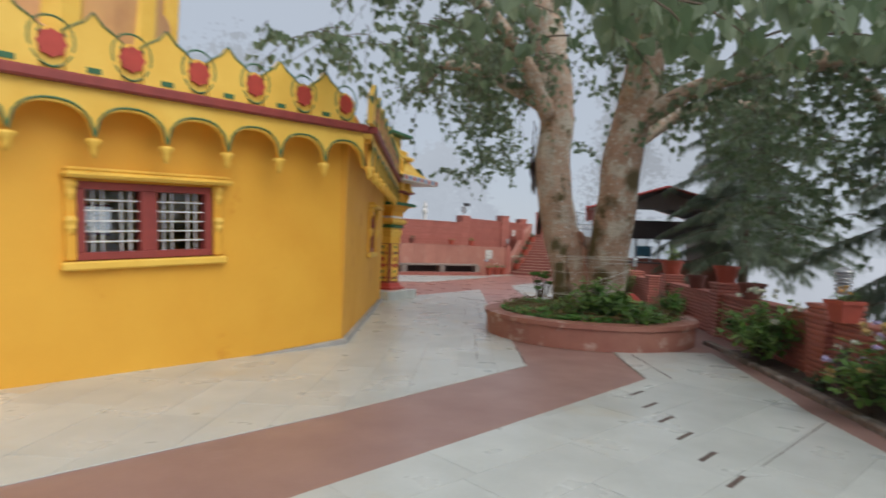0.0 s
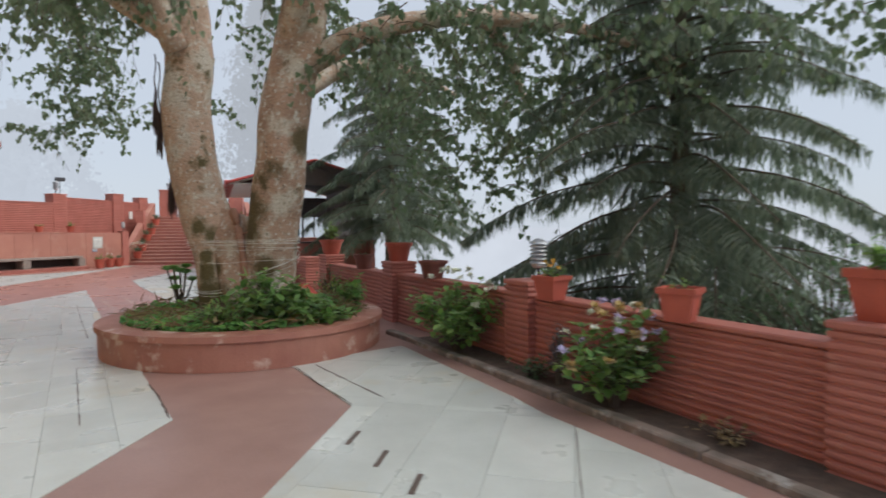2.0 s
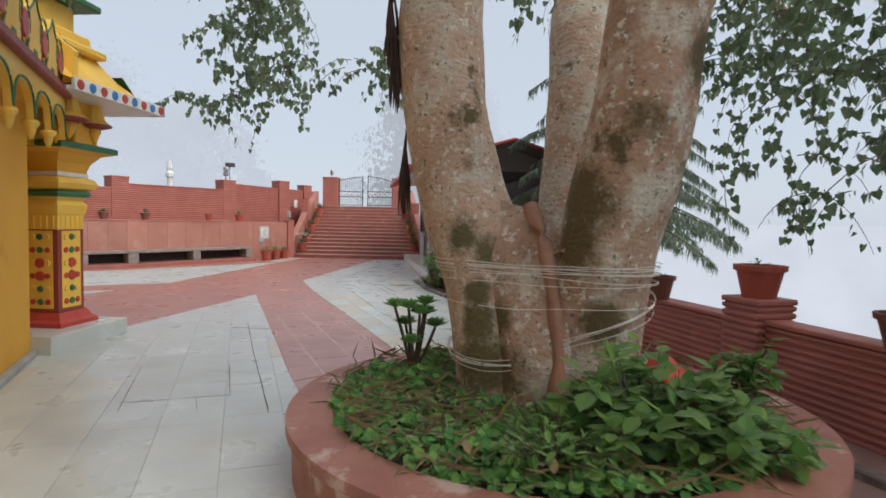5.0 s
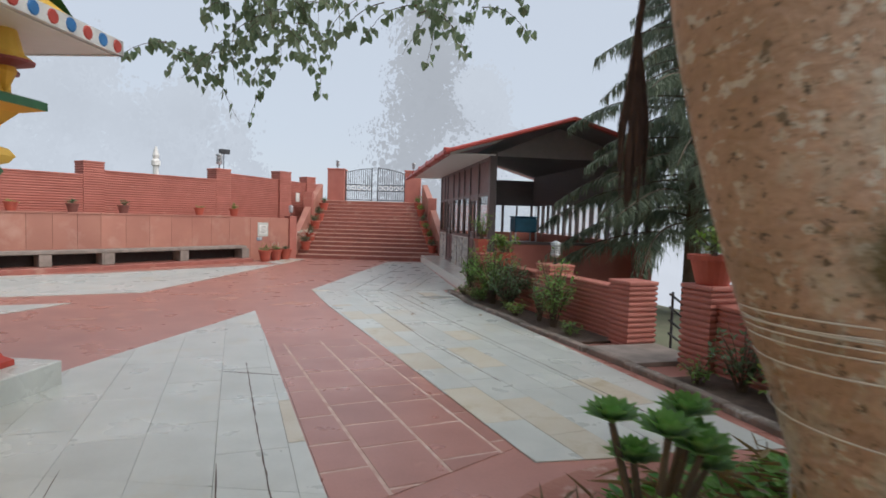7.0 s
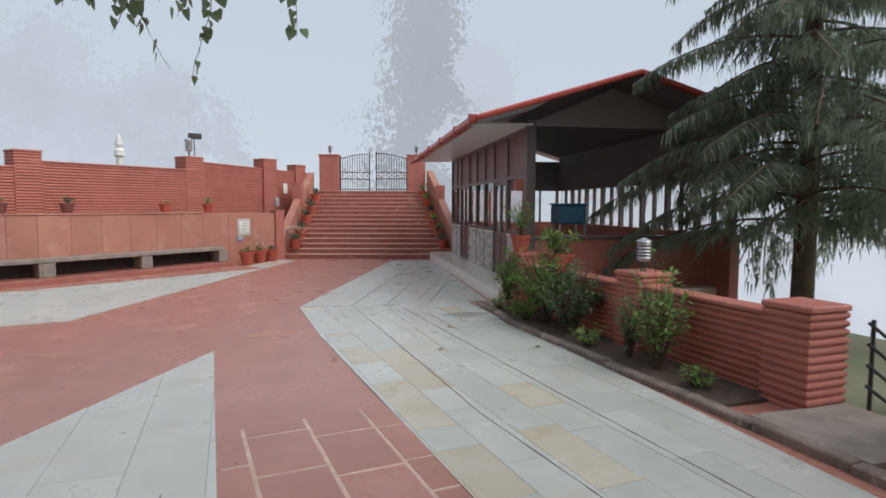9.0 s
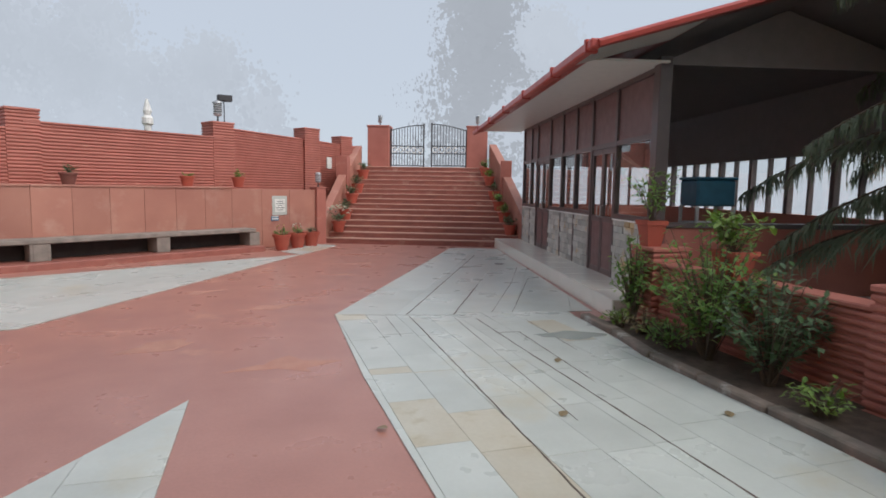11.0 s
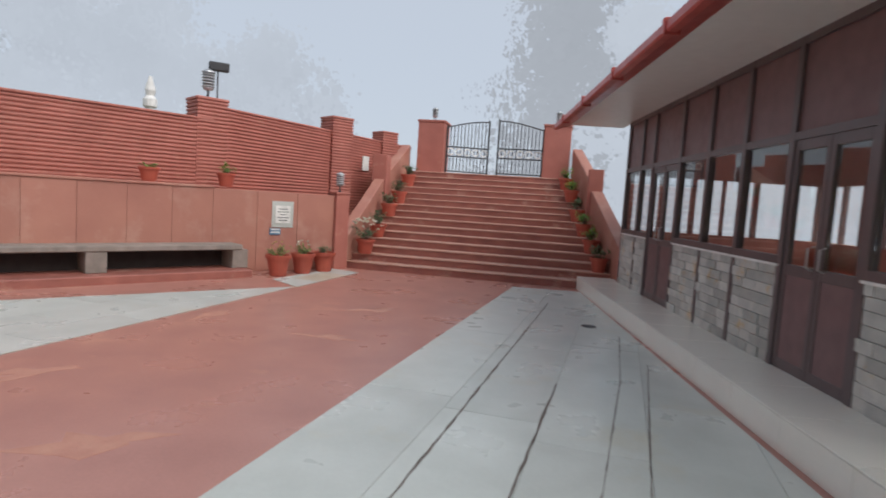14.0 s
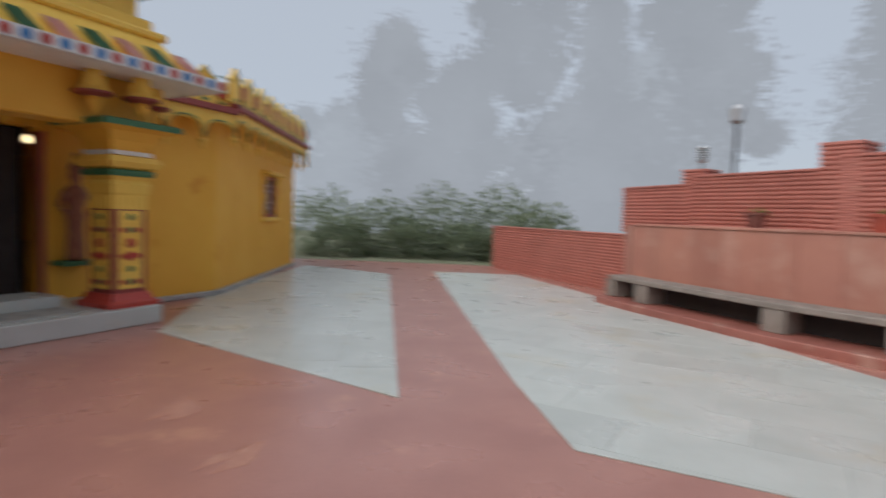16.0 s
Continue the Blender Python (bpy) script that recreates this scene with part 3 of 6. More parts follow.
        web_v.append((mid.x + (ax.x * half * math.cos(b) - ax.y * thin * math.sin(b)) * r, mid.y + (ax.y * half * math.cos(b) + ax.x * thin * math.sin(b)) * r, z + sag))
for i in range(len(LEVELS) - 1):
    web_f += [(i * 28 + k, i * 28 + (k + 1) % 28, (i + 1) * 28 + (k + 1) % 28, (i + 1) * 28 + k) for k in range(28)]
web_f.append(tuple((len(LEVELS) - 1) * 28 + k for k in range(28)))
raw("trunk_fork", web_v, web_f, MOSSBARK, tree, True)
root = smooth_path([(2.80, 10.16, 2.06), (2.84, 10.0, 1.8), (2.87, 9.88, 1.4), (2.90, 9.82, 0.95), (2.87, 9.76, 0.6), (2.83, 9.68, 0.38)], 6)
tagged(raw("root", *tube(root, [0.058 + 0.012 * math.sin(i * 0.9) + 0.03 * (i / (len(root) - 1)) ** 4 for i in range(len(root))], 12, 0.3), ROOT, tree, True), "smooth reddish aerial root")
side_root = smooth_path([(2.86, 9.92, 1.68), (2.96, 9.82, 1.73), (3.06, 9.70, 1.81)], 4)
tagged(raw("root", *tube(side_root, [0.02, 0.019, 0.018, 0.017, 0.016, 0.015, 0.013, 0.011, 0.008], 8), ROOT, tree, True), "smooth reddish aerial root")


def trunk_reach(a, z):
    """How far the taut outline of all trunks reaches from their middle, at an angle and a height."""
    pts = []
    for path, radii in ((left, RL), (right, RR), (third, RT)):
        c, r = at_height(path, radii, z)
        pts += [(c.x - 3.0 + r * math.cos(b * 0.2618), c.y - 10.25 + r * math.sin(b * 0.2618)) for b in range(24)]
    pts = sorted(set(pts))
    hull = []
    for row in (pts, pts[::-1]):
        chain = []
        for p in row:
            while len(chain) > 1 and (chain[-1][0] - chain[-2][0]) * (p[1] - chain[-2][1]) - (chain[-1][1] - chain[-2][1]) * (p[0] - chain[-2][0]) <= 0:
                chain.pop()
            chain.append(p)
        hull += chain[:-1]
    c, sn, best = math.cos(a), math.sin(a), 0.0
    for p, q in zip(hull, hull[1:] + hull[:1]):
        ex, ey = q[0] - p[0], q[1] - p[1]
        d = c * ey - sn * ex
        if abs(d) > 1e-9:
            t, u = (p[0] * ey - p[1] * ex) / d, (p[0] * sn - p[1] * c) / d
            if t > best and -1e-6 <= u <= 1 + 1e-6:
                best = t
    return best


BOUGHS = [
    [(2.1, 10.6, 4.5), (1.5, 10.2, 5.6), (0.7, 9.4, 6.3), (-0.3, 8.6, 6.5), (-1.4, 8.2, 6.2)],
    [(2.05, 10.65, 5.2), (1.2, 11.6, 6.2), (0.6, 13.0, 6.7), (0.5, 15.0, 6.9), (0.8, 17.4, 6.8), (0.9, 19.0, 6.2)],
    [(2.0, 10.7, 6.2), (1.6, 12.0, 7.4), (2.0, 14.0, 7.9), (2.8, 15.8, 7.4)],
    [(3.45, 9.3, 4.4), (3.3, 7.8, 5.4), (2.9, 6.0, 5.7), (2.3, 4.0, 5.4), (2.0, 2.4, 4.8)],
    [(3.42, 9.38, 4.0), (4.6, 8.7, 4.7), (6.2, 8.2, 5.0), (8.0, 7.6, 4.9), (9.6, 7.0, 4.4)],
    [(3.6, 9.0, 5.5), (4.6, 7.2, 6.4), (5.2, 5.2, 6.6), (5.4, 3.2, 6.2)],
    [(3.9, 11.3, 4.0), (5.4, 11.8, 5.0), (7.0, 12.4, 5.3), (8.6, 12.8, 5.0)],
    [(3.7, 8.8, 6.2), (2.4, 7.6, 7.2), (1.0, 6.2, 7.3), (-0.3, 5.4, 6.7)],
    [(4.1, 8.3, 7.6), (5.6, 8.0, 8.4), (7.2, 9.0, 8.6)],
    [(4.3, 11.6, 6.0), (5.0, 13.2, 7.0), (5.6, 14.8, 7.0), (6.0, 16.0, 6.4)],
    [(5.2, 5.2, 6.6), (6.4, 4.4, 6.2), (7.6, 3.2, 5.6), (8.6, 2.2, 4.8)],
    [(6.2, 8.2, 5.0), (7.4, 9.6, 5.4), (8.8, 10.8, 5.2), (9.8, 11.6, 4.6)],
    [(2.1, 10.6, 4.7), (0.9, 10.8, 5.4), (-0.2, 11.4, 5.8), (-0.8, 12.2, 5.4)],
]
rng = random.Random(5)
limb_paths = []
for lp in BOUGHS:
    p = smooth_path(lp, 6)
    limb_paths.append(p)
    raw("limb", *tube(p, [0.17 * (1 - 0.8 * i / (len(p) - 1)) + 0.02 for i in range(len(p))], 10, 0.15), BARK, tree, True)


def heart_leaf(c, d, up, s):
    """A heart-shaped leaf with a drip tip, folded a little along its midrib; c is its stalk end, d the way it hangs."""
    d = d.normalized()
    side = d.cross(up)
    side = side.normalized() if side.length > 1e-3 else d.orthogonal().normalized()
    n = side.cross(d)
    P = [(0, 0.06, 0), (0.36, -0.04, 0.08), (0.50, 0.22, 0.1), (0.34, 0.58, 0.06), (0.05, 1.0, 0), (-0.05, 1.0, 0), (-0.34, 0.58, 0.06), (-0.50, 0.22, 0.1), (-0.36, -0.04, 0.08), (0, 0.6, 0)]
    v = [c + (side * x + d * y + n * z) * s for x, y, z in P]
    return v, [(0, 1, 2, 9), (9, 2, 3, 4), (9, 4, 5, 6), (9, 6, 7, 0), (0, 7, 8)]


twigs, leaves = [], []


def twig(start, way, length, size, count):
    """A drooping twig with leaves along it."""
    pts, p, d = [start], Vector(start), Vector(way).normalized()
    n = max(4, int(length / 0.14))
    for _ in range(n):
        d = (d + Vector((rng.uniform(-0.25, 0.25), rng.uniform(-0.25, 0.25), -0.22))).normalized()
        p = p + d * (length / n)
        pts.append(p.copy())
    twigs.append(tube(pts, [0.009 * (1 - 0.7 * i / n) for i in range(n + 1)], 4))
    for _ in range(count):
        k = rng.uniform(0.12, 1.0) * n
        a = pts[int(k)] if int(k) <= n else pts[-1]
        out = Vector((rng.uniform(-1, 1), rng.uniform(-1, 1), rng.uniform(-0.5, 0.3)))
        st = a + out.normalized() * rng.uniform(0.03, 0.10)
        leaves.append(heart_leaf(st, Vector((out.x * 0.5, out.y * 0.5, -1.0)), Vector((rng.uniform(-1, 1), rng.uniform(-1, 1), 0.3)), size * rng.uniform(0.65, 1.15)))


for p in limb_paths:
    n = len(p)
    for i in range(4, n):
        t = i / (n - 1)
        for _ in range(4):
            way = Vector((rng.uniform(-1, 1), rng.uniform(-1, 1), rng.uniform(-0.2, 0.7)))
            st = p[i] + Vector((rng.uniform(-0.3, 0.3), rng.uniform(-0.3, 0.3), 0))
            twig(st, way, rng.uniform(0.8, 1.9), 0.115, 17)
# sprays that hang low over the path
for x, y, z, n, sz in [(1.2, 1.3, 3.0, 5, 0.13), (1.8, 1.5, 2.95, 6, 0.13), (2.4, 1.4, 2.95, 6, 0.13), (3.0, 1.7, 3.0, 5, 0.13), (2.0, 2.4, 3.3, 6, 0.13), (3.2, 2.8, 3.4, 6, 0.13), (1.2, 2.6, 3.5, 5, 0.13), (3.8, 2.2, 3.3, 5, 0.13), (2.6, 3.6, 3.8, 6, 0.13),
                      (-1.2, 6.0, 4.5, 9, 0.12), (-0.6, 6.8, 4.7, 9, 0.12), (-1.8, 6.6, 4.6, 8, 0.12), (-0.2, 7.6, 5.2, 8, 0.12), (0.2, 8.6, 5.4, 7, 0.12),
                      (0.9, 19.4, 4.8, 14, 0.13), (0.3, 18.8, 5.0, 12, 0.13), (1.5, 19.2, 5.2, 12, 0.13), (-0.6, 19.8, 4.4, 5, 0.14), (0.8, 19.8, 4.4, 8, 0.14), (0.2, 19.2, 5.8, 12, 0.13), (1.2, 19.0, 6.0, 12, 0.13), (0.6, 17.6, 6.1, 9, 0.12), (1.2, 18.2, 6.2, 8, 0.12), (2.6, 17.6, 4.8, 6, 0.13), (3.1, 17.4, 5.0, 6, 0.13), (3.6, 17.6, 5.0, 5, 0.13), (1.0, 15.8, 6.4, 6, 0.12),
                      (8.6, 7.2, 3.9, 9, 0.12), (9.4, 6.8, 3.7, 9, 0.12), (7.8, 8.4, 4.2, 9, 0.12), (8.4, 12.4, 4.4, 12, 0.12), (7.8, 12.8, 4.2, 12, 0.12), (9.2, 9.6, 4.0, 10, 0.12), (4.0, 14.0, 6.0, 5, 0.12), (7.0, 10.6, 4.6, 10, 0.12), (8.6, 4.6, 4.2, 12, 0.12), (7.2, 5.2, 4.4, 10, 0.12), (7.6, 3.4, 4.2, 12, 0.12), (8.4, 2.4, 3.6, 12, 0.12), (7.4, 1.8, 4.6, 10, 0.12), (6.4, 4.0, 5.0, 9, 0.12), (6.6, 2.6, 4.9, 9, 0.12), (9.6, 11.4, 3.8, 10, 0.12), (8.8, 10.6, 4.4, 10, 0.12), (7.4, 14.2, 5.0, 9, 0.12),
                      (6.8, 2.0, 3.5, 8, 0.12), (7.2, 1.3, 3.1, 8, 0.12), (6.6, 0.5, 3.7, 8, 0.12), (7.5, 2.6, 2.9, 8, 0.12), (7.6, 0.8, 2.7, 8, 0.12), (6.9, 1.2, 4.3, 8, 0.12), (7.8, 1.8, 2.3, 7, 0.12), (6.0, 0.2, 4.4, 8, 0.12),
                      (6.4, 8.2, 3.6, 8, 0.11), (6.8, 9.0, 3.2, 8, 0.11), (7.1, 8.4, 2.9, 7, 0.11), (6.7, 9.7, 2.6, 7, 0.11), (7.5, 9.4, 2.4, 7, 0.11), (6.8, 10.3, 3.6, 9, 0.11), (7.6, 10.5, 2.9, 8, 0.11), (7.1, 11.4, 3.5, 9, 0.11), (6.9, 12.0, 2.7, 7, 0.11), (7.8, 11.6, 2.2, 7, 0.11), (6.6, 11.0, 4.3, 9, 0.11), (7.3, 12.4, 4.2, 8, 0.11),
                      (4.6, 11.6, 5.2, 7, 0.12), (5.6, 10.0, 5.0, 8, 0.12), (5.2, 8.0, 4.8, 8, 0.12), (6.2, 7.0, 4.7, 9, 0.12), (4.4, 5.6, 4.6, 7, 0.13)]:
    for _ in range(math.ceil(n * 0.75)):
        low = y < 4 and x < 4.5
        twig(Vector((x + rng.uniform(-0.5, 0.5), y + rng.uniform(-0.5, 0.5), z + rng.uniform(0.0, 0.3))), (rng.uniform(-1, 1), rng.uniform(-1, 1), 0.1), rng.uniform(0.4, 0.7) if low else rng.uniform(0.6, 1.6), sz, 12 if low else 17)
tagged(raw("twig_growth", *gather(twigs), DARKBARK, tree), kind="stuff")
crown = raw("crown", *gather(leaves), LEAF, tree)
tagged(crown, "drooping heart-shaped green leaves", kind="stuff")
# dried roots hanging from the trunk, thread wound round it
for x, y, z, end in [(2.08, 11.36, 4.3, 1.92), (1.90, 11.05, 4.4, 2.86), (1.84, 11.0, 4.5, 3.2)]:
    st = []
    for k in range(34):
        a, r, stop = rng.uniform(0, 6.28), rng.uniform(0.1, 1.0), end + rng.uniform(0.0, 0.22)
        top = stop + rng.uniform(0.45, 0.6)
        pts = []
        for i in range(9):
            t = i / 8
            wide = r * (0.008 + 0.052 * min(1, 1.6 * t) ** 1.3)
            pts.append((x + wide * math.cos(a), y + wide * math.sin(a), top + (stop - top) * t))
        st.append(tube(pts, [0.004, 0.006, 0.008, 0.009, 0.009, 0.009, 0.008, 0.006, 0.002], 5))
    cord = [(x + 0.015 * math.sin(i * 1.3), y + 0.012 * math.cos(i * 1.7), z + (end + 0.45 - z) * i / 8) for i in range(9)]
    st.append(tube(cord, [0.012, 0.011, 0.012, 0.010, 0.011, 0.013, 0.012, 0.014, 0.016], 6))
    tagged(raw("hanging_root", *gather(st), DRIED, tree), "dark dried hanging root tuft")
threads = thing("prayer_thread", "white cotton threads wound round the tree trunk", "thread", 0, 0)
WOUND = [(1.60, 0.0), (1.585, 0.02), (1.56, -0.015), (1.545, 0.01), (1.50, -0.02), (1.46, 0.015), (1.29, 0.04), (1.13, 0.30), (1.12, 0.33), (1.10, 0.35), (1.06, 0.27), (1.60, 0.035), (0.84, 0.03)]
for k, (z, tilt) in enumerate(WOUND):
    pts = []
    for i in range(73):
        a = 2 * math.pi * i / 72
        zz = z + tilt * math.cos(a - 0.1) + 0.006 * math.sin(3 * a + 2.1 * k)
        r = trunk_reach(a, zz) + 0.045
        pts.append((3.0 + r * math.cos(a), 10.25 + r * math.sin(a), zz))
    raw("strand", *tube(pts, [0.003] * 73, 5), THREAD, threads)

# ---- temple ----
TV = [(-6.4, 0.9), (-1.46, 7.68), (-2.12, 15.0), (-8.6, 17.75), (-15.3, 17.2), (-19.5, 11), (-18, 3), (-12.5, -0.5)]
WALL_H, OUT = 4.15, 0.34


def side_frame(a, b):
    """The frame of a wall from a to b: x along it, y outwards, z up."""
    d = Vector((b[0] - a[0], b[1] - a[1], 0))
    ln = d.length
    d /= ln
    o = Vector((d.y, -d.x, 0))
    return Matrix(((d.x, o.x, 0, a[0]), (d.y, o.y, 0, a[1]), (0, 0, 1, 0), (0, 0, 0, 1))), ln


def put(ob, parent, m):
    ob.parent = parent
    ob.matrix_basis = m
    return ob


def scallop_mesh(p):
    bm = bmesh.new()
    n = 14
    pts = [(0, 0.55), (p, 0.55)]
    arc = []
    for i in range(n + 1):
        t = i / n
        x = p * (1 - t)
        c = abs(2 * (1 - t) - 1)
        arc.append((x, 0.06 + 0.36 * math.sqrt(max(0, 1 - c ** 2.4))))
    poly = pts + arc
    lo = [bm.verts.new((x, 0, z)) for x, z in poly]
    hi = [bm.verts.new((x, 0.07, z)) for x, z in poly]
    # strips between the straight top and the arc
    for i in range(n):
        x0, z0 = arc[i]
        x1, z1 = arc[i + 1]
        for side, yy in ((0, 0.0), (1, 0.07)):
            q = [bm.verts.new(c) for c in ((x0, yy, z0), (x0, yy, 0.55), (x1, yy, 0.55), (x1, yy, z1))]
            bm.faces.new(q if side else q[::-1])
        q = [bm.verts.new(c) for c in ((x0, 0, z0), (x0, 0.07, z0), (x1, 0.07, z1), (x1, 0, z1))]
        bm.faces.new(q[::-1])
    return bm


def arc_points(p, dz, yy):
    out = []
    for i in range(17):
        x = p * i / 16
        c = abs(2 * i / 16 - 1)
        out.append((x, yy, dz + 0.06 + 0.36 * math.sqrt(max(0, 1 - c ** 2.4))))
    return out


OGEE = [(-0.27, 0), (-0.27, 0.36), (-0.30, 0.42), (-0.20, 0.50), (-0.10, 0.56), (0, 0.68), (0.10, 0.56), (0.20, 0.50), (0.30, 0.42), (0.27, 0.36), (0.27, 0)]


def plate(poly, y0, y1):
    bm = bmesh.new()
    a = [bm.verts.new((x, y0, z)) for x, z in poly]
    b = [bm.verts.new((x, y1, z)) for x, z in poly]
    n = len(poly)
    bm.faces.new(a)
    bm.faces.new(b[::-1])
    for i in range(n):
        bm.faces.new((a[i], b[i], b[(i + 1) % n], a[(i + 1) % n]))
    bmesh.ops.recalc_face_normals(bm, faces=bm.faces)
    return bm


BAY = 0.86
scallop_data = {}


def bay_meshes(p):
    key = round(p, 4)
    if key in scallop_data:
        return scallop_data[key]

    def wire(pts, r):
        v, f = tube(pts, [r] * len(pts), 5)
        me = bpy.data.meshes.new("trim_line")
        me.from_pydata([tuple(x) for x in v], [], f)
        me.materials.append(GREENPAINT)
        return me
    bead = lathe(bmesh.new(), [(0.02, -0.17), (0.045, -0.10), (0.05, -0.05), (0.09, 0.0), (0.075, 0.03)], 10)
    med = []
    for i in range(24):
        a = 2 * math.pi * i / 24
        med.append((0.135 * (1 + 0.10 * math.cos(8 * a)) * math.cos(a), 0.27 + 0.14 * (1 + 0.10 * math.cos(8 * a)) * math.sin(a)))
    ringp = [(0.21 * math.cos(a * math.pi / 12) * (1 + 0.1 * math.sin(a * math.pi / 12)), 0.085, 0.29 + 0.26 * math.sin(a * math.pi / 12)) for a in range(-7, 20)]
    scallop_data[key] = dict(
        scallop=finish("scallop", scallop_mesh(p), PALEYELLOW), arch_line=wire(arc_points(p, 0.035, 0.08), 0.014),
        bead=finish("bead", bead, PALEYELLOW, True), merlon=finish("merlon", plate(OGEE, 0.0, 0.09), PALEYELLOW),
        merlon_line=wire([(x, 0.095, z) for x, z in OGEE[1:-1]], 0.012), infill=finish("infill", plate([(-0.2, 0), (-0.2, 0.34), (-0.1, 0.42), (0, 0.45), (0.1, 0.42), (0.2, 0.34), (0.2, 0)], 0.0, 0.06), PALEYELLOW),
        flower=finish("flower", plate(med, 0.06, 0.10), REDPAINT), ring_line=wire(ringp, 0.013), spot=finish("spot", plate([(-0.07, 0.03), (-0.07, 0.09), (0.07, 0.09), (0.07, 0.03)], 0.09, 0.098), GREENPAINT))
    return scallop_data[key]


temple = thing("temple", "octagonal yellow temple with scalloped eaves and a painted parapet", "temple", 0, 0)


def temple_window(parent, x0, x1, z0, z1, panes=2):
    """Maroon frame, white grille, yellow hood on brackets and sill, in the wall's frame."""
    w = thing("window", "maroon wooden window with a white iron grille", "", 0, 0)
    w.parent = parent
    fr = bmesh.new()
    t = 0.09
    for a in ((x0, x1, z0, z0 + t), (x0, x1, z1 - t, z1), (x0, x0 + t, z0 + t, z1 - t), (x1 - t, x1, z0 + t, z1 - t)):
        box(fr, a[0], a[1], -0.14, 0.02, a[2], a[3], 0.006)
    mids = [x0 + (x1 - x0) * k / panes for k in range(1, panes)]
    for mx in mids:
        box(fr, mx - 0.1, mx + 0.1, -0.13, 0.0, z0 + t, z1 - t, 0.006)
    part("window_frame", fr, MAROON, w)
    edges = [x0 + t] + mids + [x1 - t]
    for k in range(panes):
        a = edges[k] + (0.1 if k else 0)
        b = edges[k + 1] - (0.1 if k < panes - 1 else 0)
        gl = part("pane", boxbm(a, b, -0.11, -0.104, z0 + t, z1 - t), GLASS, w)
        gl.visible_shadow = False
        gr = bmesh.new()
        for i in range(1, 6):
            if i != 3:
                xx = a + (b - a) * i / 6
                box(gr, xx - 0.008, xx + 0.008, -0.075, -0.06, z0 + t, z1 - t)
        for i in range(1, 6):
            if i != 3 or panes > 1:
                zz = z0 + t + (z1 - z0 - 2 * t) * i / 6
                box(gr, a, b, -0.06, -0.045, zz - 0.008, zz + 0.008)
        part("grille", gr, WHITEPAINT, w, "white painted iron grille")
    hood = bmesh.new()
    box(hood, x0 - 0.16, x1 + 0.22, 0, 0.22, z1 + 0.03, z1 + 0.10, 0.03)
    box(hood, x0 - 0.13, x1 + 0.19, 0, 0.15, z1 + 0.10, z1 + 0.15, 0.02)
    part("hood", hood, PALEYELLOW, w)
    part("sill", boxbm(x0 - 0.17, x1 + 0.17, 0, 0.11, z0 - 0.11, z0 - 0.01, bevel=0.02), PALEYELLOW, w)
    for xa in (x0 - 0.13, x1 + 0.01):
        for zc, h in ((z1 - 0.1, 0.12), (z0 + (z1 - z0) * 0.45, 0.1)):
            part("bracket", lathe(bmesh.new(), [(0.03, zc - h), (0.06, zc - h * 0.4), (0.055, zc), (0.075, zc + h * 0.5), (0.06, zc + h)], 8), PALEYELLOW, w).location = (xa + 0.06, 0.05, 0)
        part("jamb", boxbm(xa, xa + 0.12, 0, 0.06, z0, z1 + 0.03, bevel=0.015), YELLOW, w)
    return w


def temple_side(i, windows=(), door=None, trim=True, drop=0.0):
    """One wall with its openings; drop lowers the eaves trim."""
    top = WALL_H - drop
    a, b = TV[i], TV[(i + 1) % len(TV)]
    m, ln = side_frame(a, b)
    side = new("wall_face")
    if i == 0:
        m = m @ Matrix.Translation((ln, 0, 0)) @ Matrix.Rotation(radians(2.8), 4, "Y").inverted() @ Matrix.Translation((-ln, 0, 0))
    put(side, temple, m)
    cuts = sorted([w for w in windows] + ([door] if door else []))
    bm = bmesh.new()
    x = 0.0
    for c in cuts:
        box(bm, x, c[0], -0.3, 0, -0.3, top)
        if c[2] > 0:
            box(bm, c[0], c[1], -0.3, 0, -0.3, c[2])
        box(bm, c[0], c[1], -0.3, 0, c[3], top)
        x = c[1]
    box(bm, x, ln, -0.3, 0, -0.3, top)
    part("wall", bm, YELLOW, side, "yellow plastered wall")
    part("plinth", boxbm(0, ln, 0.0, 0.10, 0, 0.09, bevel=0.015), GRIME, side, "grey cement plinth")
    if not trim:
        return side
    part("soffit", boxbm(-0.1, ln + 0.1, 0, OUT + 0.03, 3.53 - drop, 3.60 - drop), YELLOW, side)
    part("band", boxbm(-0.16, ln + 0.16, 0, OUT + 0.15, 3.68 - drop, 3.80 - drop, bevel=0.02), MAROON, side, "maroon painted band")
    part("frieze", boxbm(-0.14, ln + 0.14, 0, OUT + 0.06, 3.60 - drop, 3.68 - drop), PALEYELLOW, side)
    n = max(1, round((ln + 2 * OUT * 0.4) / (BAY if i else 0.79)))
    p = (ln + 2 * OUT * 0.4) / n
    B = bay_meshes(p)
    for k in range(n):
        x = -OUT * 0.4 + k * p
        for nm, dx, yy, zz in (("scallop", 0, OUT, 3.06), ("arch_line", 0, OUT, 3.06), ("bead", 0, OUT + 0.035, 3.10), ("merlon", 0, OUT, 3.80), ("merlon_line", 0, OUT, 3.80), ("spot", 0, OUT, 3.80), ("infill", p / 2, OUT, 3.80), ("flower", p / 2, OUT, 3.80), ("ring_line", p / 2, OUT, 3.80)):
            ob = new(nm, B[nm])
            put(ob, side, Matrix.Translation((x + dx, yy, zz - drop)))
    return side


